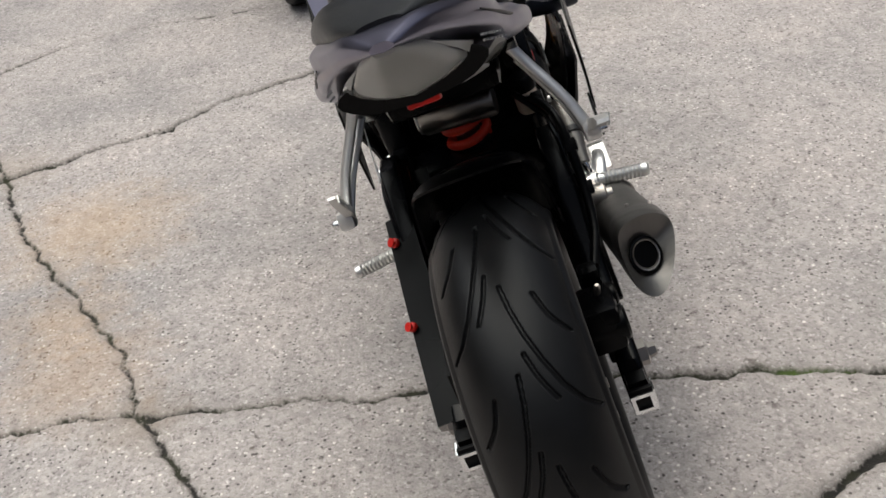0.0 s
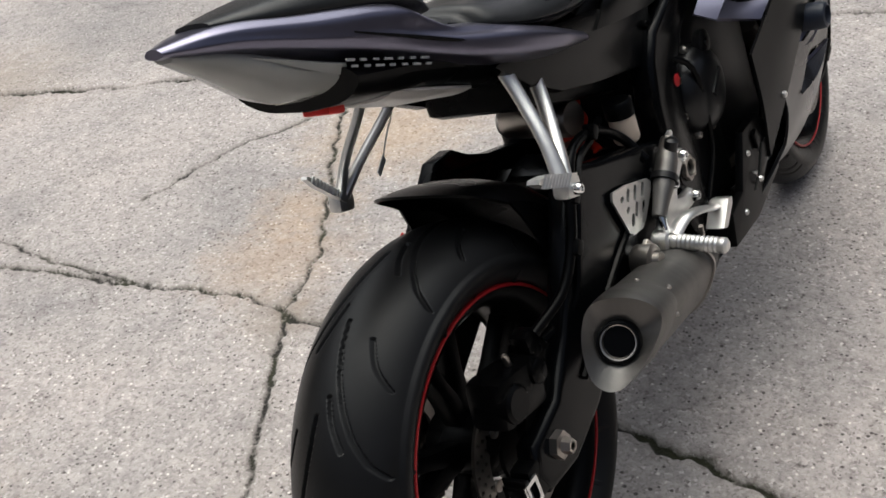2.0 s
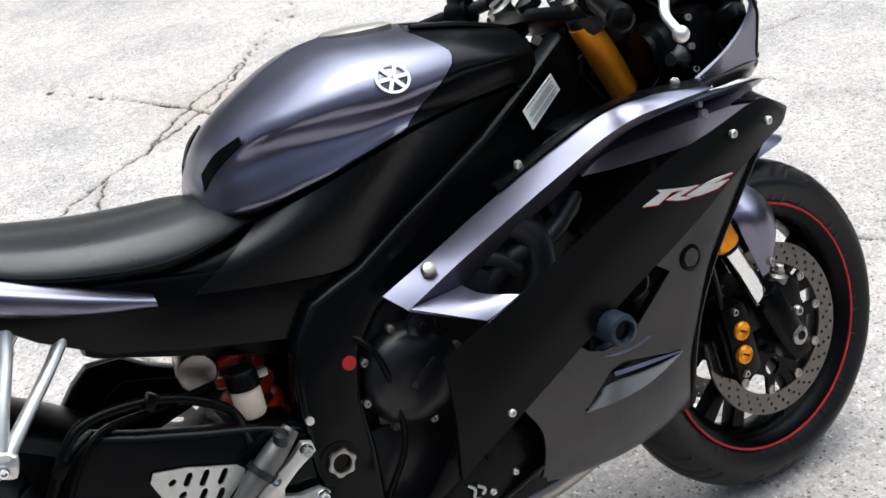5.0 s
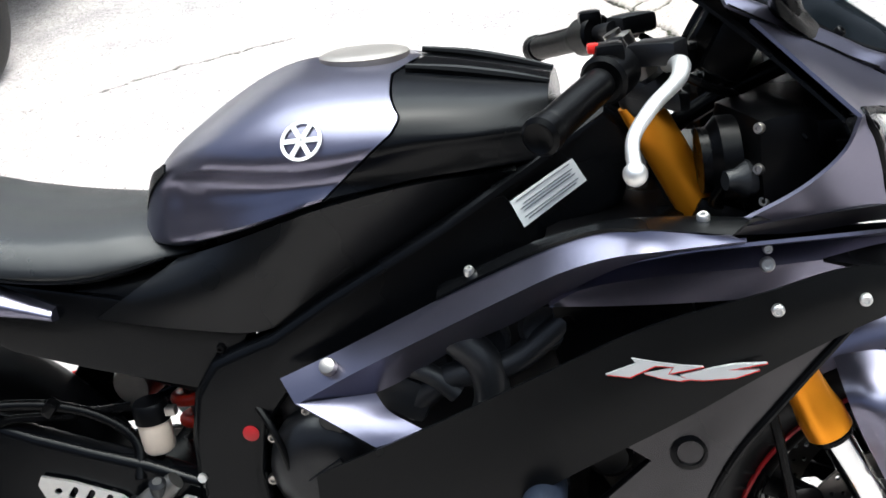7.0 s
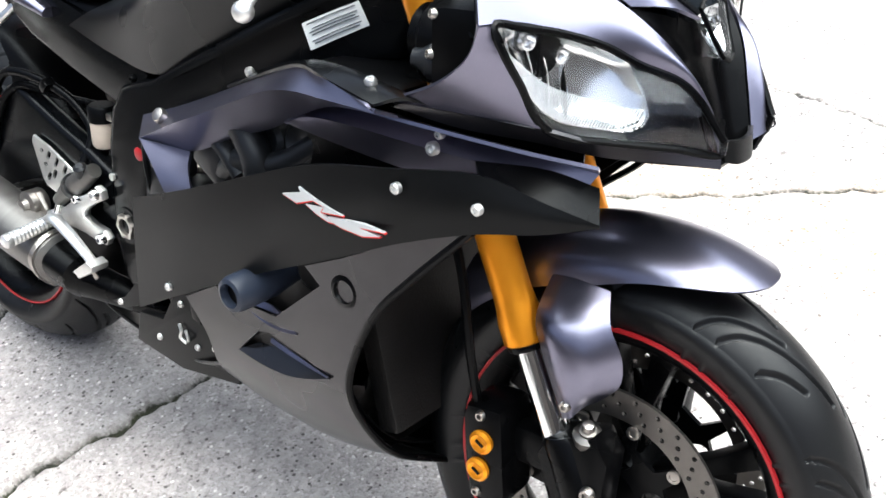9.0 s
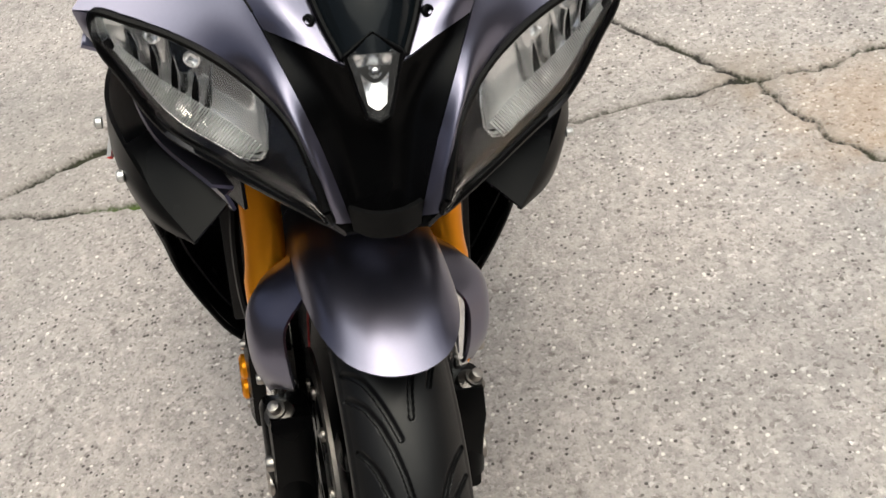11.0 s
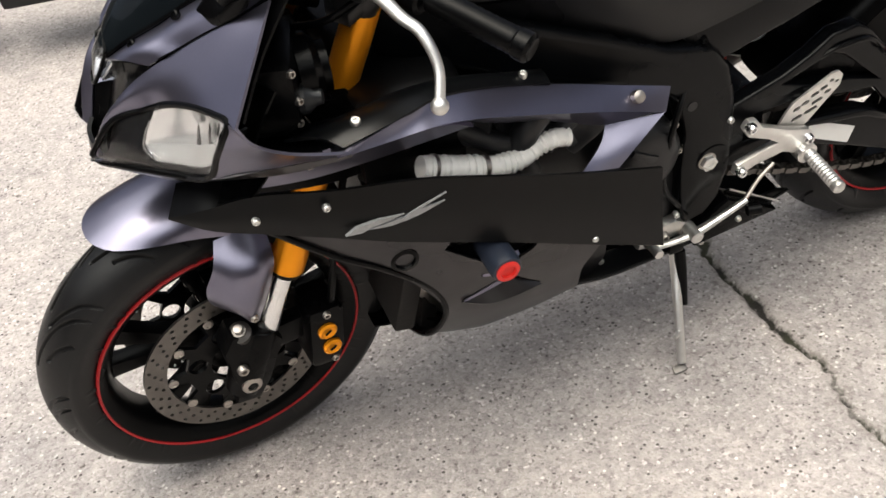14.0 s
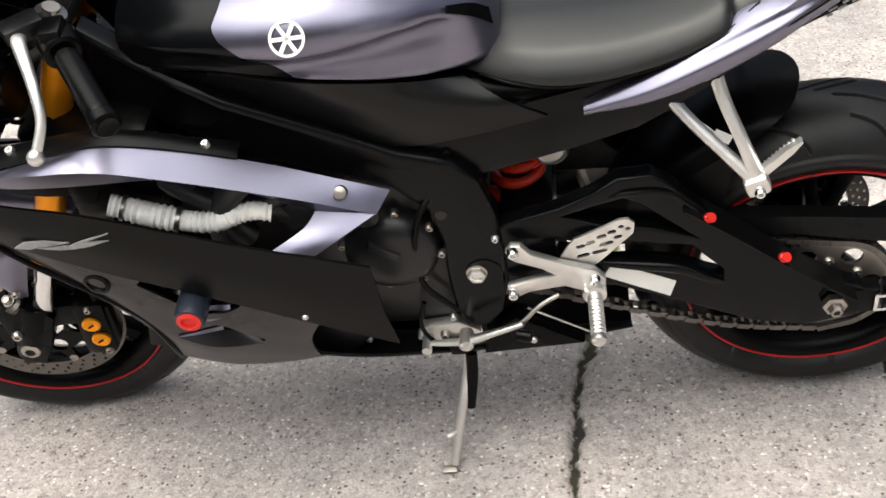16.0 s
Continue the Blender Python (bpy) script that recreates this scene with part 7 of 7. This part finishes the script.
    part("handlebar", join(tube([(1.00, -.33, 1.00), (1.03, -.16, 1.00), (1.05, 0, .98), (1.03, .16, 1.00), (1.00, .33, 1.00)], .014, 24, 12), tube([(1.14, 0, .60), (1.08, 0, .84), (1.05, 0, .98)], .022, 8, 12)), BLACK, top)
    part("headlight", lathe([(.06, -.05), (.08, -.02), (.08, .02), (.06, .035), (0, .04)], (1.12, 0, .90), (1, 0, -.1), 28), CHROME, top, "round headlight")
    for q in (1, -1):
        leg = part("stand_leg", tube([(.36, q * .12, .20), (.34, q * .15, .11), (.33, q * .17, .012)], .011, 8, 10), STEEL, top, "steel stand leg")
        part("stand_pad", box((.33, q * .17, .008), (.06, .03, .016), .003), STEEL, leg)
    part("number_plate", box((-.31, 0, .56), (.006, .19, .12), .002, (0, 15, 0)), WHITE, top, "blank white number plate")
    return top


scoot = scooter()
scoot.matrix_world = pose(.735, -2.10, 0, 0, 0, -16.5)
copy_thing(scoot, pose(2.86, .60, 0, 0, 0, 4))


def road_wheel(x, y, r, s, top, rim=SILVER):
    w = part("wheel", lathe([(r * .66, -.09), (r * .66, .09), (r * .60, .092), (r * .56, .05), (.05, .04), (.05, -.06), (r * .6, -.08)], (x, y, r), (0, s, 0), 40), rim, top, "steel road wheel")
    part("tyre", ring_tyre(x, y, r, r, .105, r * .64), RUBBER, w, "black tyre")
    return w


def hull_body(secs, n=30):
    return hull([(x, [(0, t), (w * .72, t), (w, t - .07), (w * 1.0, b + .10), (w * .95, b), (0, b)]) for x, w, t, b in secs], n, 22)


# white van whose bumper corner has round amber lamps
van = new("van")
van.matrix_world = pose(-1.42, 2.0, 0, 0, 0, 0)
tagged(van, "white van with round amber lamps beside its bumper", "van")
part("body", join(box((-.92, 2.55, 1.22), (1.78, 4.9, 1.50), .10)), VANW, van, "white painted van body")
bump = part("bumper", join(box((-.92, .06, .43), (1.84, .13, .20), .02), box((-.92, .10, .56), (1.80, .16, .05), .012)), VANW, van, "white rear bumper")
for x, y, n in ((-.106, -.006, (0, -1, 0)), (.002, .066, (1, 0, 0)), (-1.734, -.006, (0, -1, 0))):
    part("amber_lamp", lathe([(.040, 0), (.040, .012), (.036, .020), (.024, .026), (0, .028)], (x, y, .400), n, 32), AMBER, bump, "round amber lamp")
    part("lamp_ring", lathe([(.048, 0), (.048, .010), (.041, .014), (.040, 0)], (x, y, .400), n, 32, closed=True), BLACK, bump, "black rubber lamp ring")
part("underbody", box((-.92, 2.55, .42), (1.5, 4.5, .20), .04), BLACK, van)
for x in (-.10, -1.74):
    for y in (.95, 4.1):
        road_wheel(x - (.05 if x > -.5 else -.05), y, .33, 1, van).matrix_basis = Matrix.Translation((x, y, 0)) @ Matrix.Rotation(radians(90), 4, "Z") @ Matrix.Translation((-x, -y, 0))
for x in (-.35, -1.49):
    part("rear_window", box((x, .098, 1.45), (.5, .012, .45), .004), CARGLASS, van, "dark rear window")
part("door_gap", box((-.92, .097, 1.2), (.012, .008, 1.2), .002), BLACK, van)

# dark car with a pale plate
car = new("car")
car.matrix_world = pose(-1.14, -2.35, 0, 0, 0, 180)
tagged(car, "black car with a pale number plate parked behind", "car")
part("body", hull_body([(.0, .72, .62, .30), (.10, .82, .78, .22), (.9, .88, .92, .20), (1.6, .90, .96, .20), (3.4, .90, .95, .20), (4.1, .86, .80, .22), (4.3, .74, .62, .30)]), CARPAINT, car, "black painted car body")
part("cabin", hull([(.75, [(0, .95), (.60, .95), (.74, .93), (.80, .90), (0, .88)]), (1.3, [(0, 1.36), (.50, 1.35), (.62, 1.28), (.78, .92), (0, .88)]), (2.3, [(0, 1.42), (.52, 1.41), (.64, 1.32), (.80, .92), (0, .88)]), (3.2, [(0, .97), (.60, .96), (.72, .94), (.80, .90), (0, .88)])], 24, 18), CARGLASS, car, "dark glazed cabin")
bmp = part("bumper", hull_body([(-.06, .70, .50, .27), (-.03, .80, .54, .24), (.12, .88, .56, .22)], 10), CARPAINT, car)
part("number_plate", box((-.066, -.22, .33), (.008, .30, .11), .002), WHITE, bmp, "blank pale number plate")
for y in (-.62, .62):
    part("car_lamp", box((.02, y, .64), (.10, .30, .10), .03), GREYLENS, car, "grey lamp lens")
for x in (.85, 3.45):
    for y in (-.80, .80):
        road_wheel(x, y, .31, 1 if y > 0 else -1, car)

# ---- plain unseen walls, added round the lot beyond the view to darken low reflections ----
WALLM = material("dark_unseen_wall", (0.055, 0.048, 0.044), 0.8, 0.0, 0.25, 3, 0.3, 20)
for name, c, size in (("unseen_wall_north", (0, 11.0, 2.8), (24, .3, 5.6)), ("unseen_wall_south", (0, -10.0, 2.3), (24, .3, 4.6)), ("unseen_wall_east", (12.0, .5, 2.8), (.3, 20.7, 5.6)), ("unseen_wall_west", (-12.0, .5, 2.8), (.3, 20.7, 5.6))):
    ob = part(name, box(c, size, .02), WALLM, None)
    tagged(ob, "plain unseen wall added to darken low reflections", "wall", kind="structure")
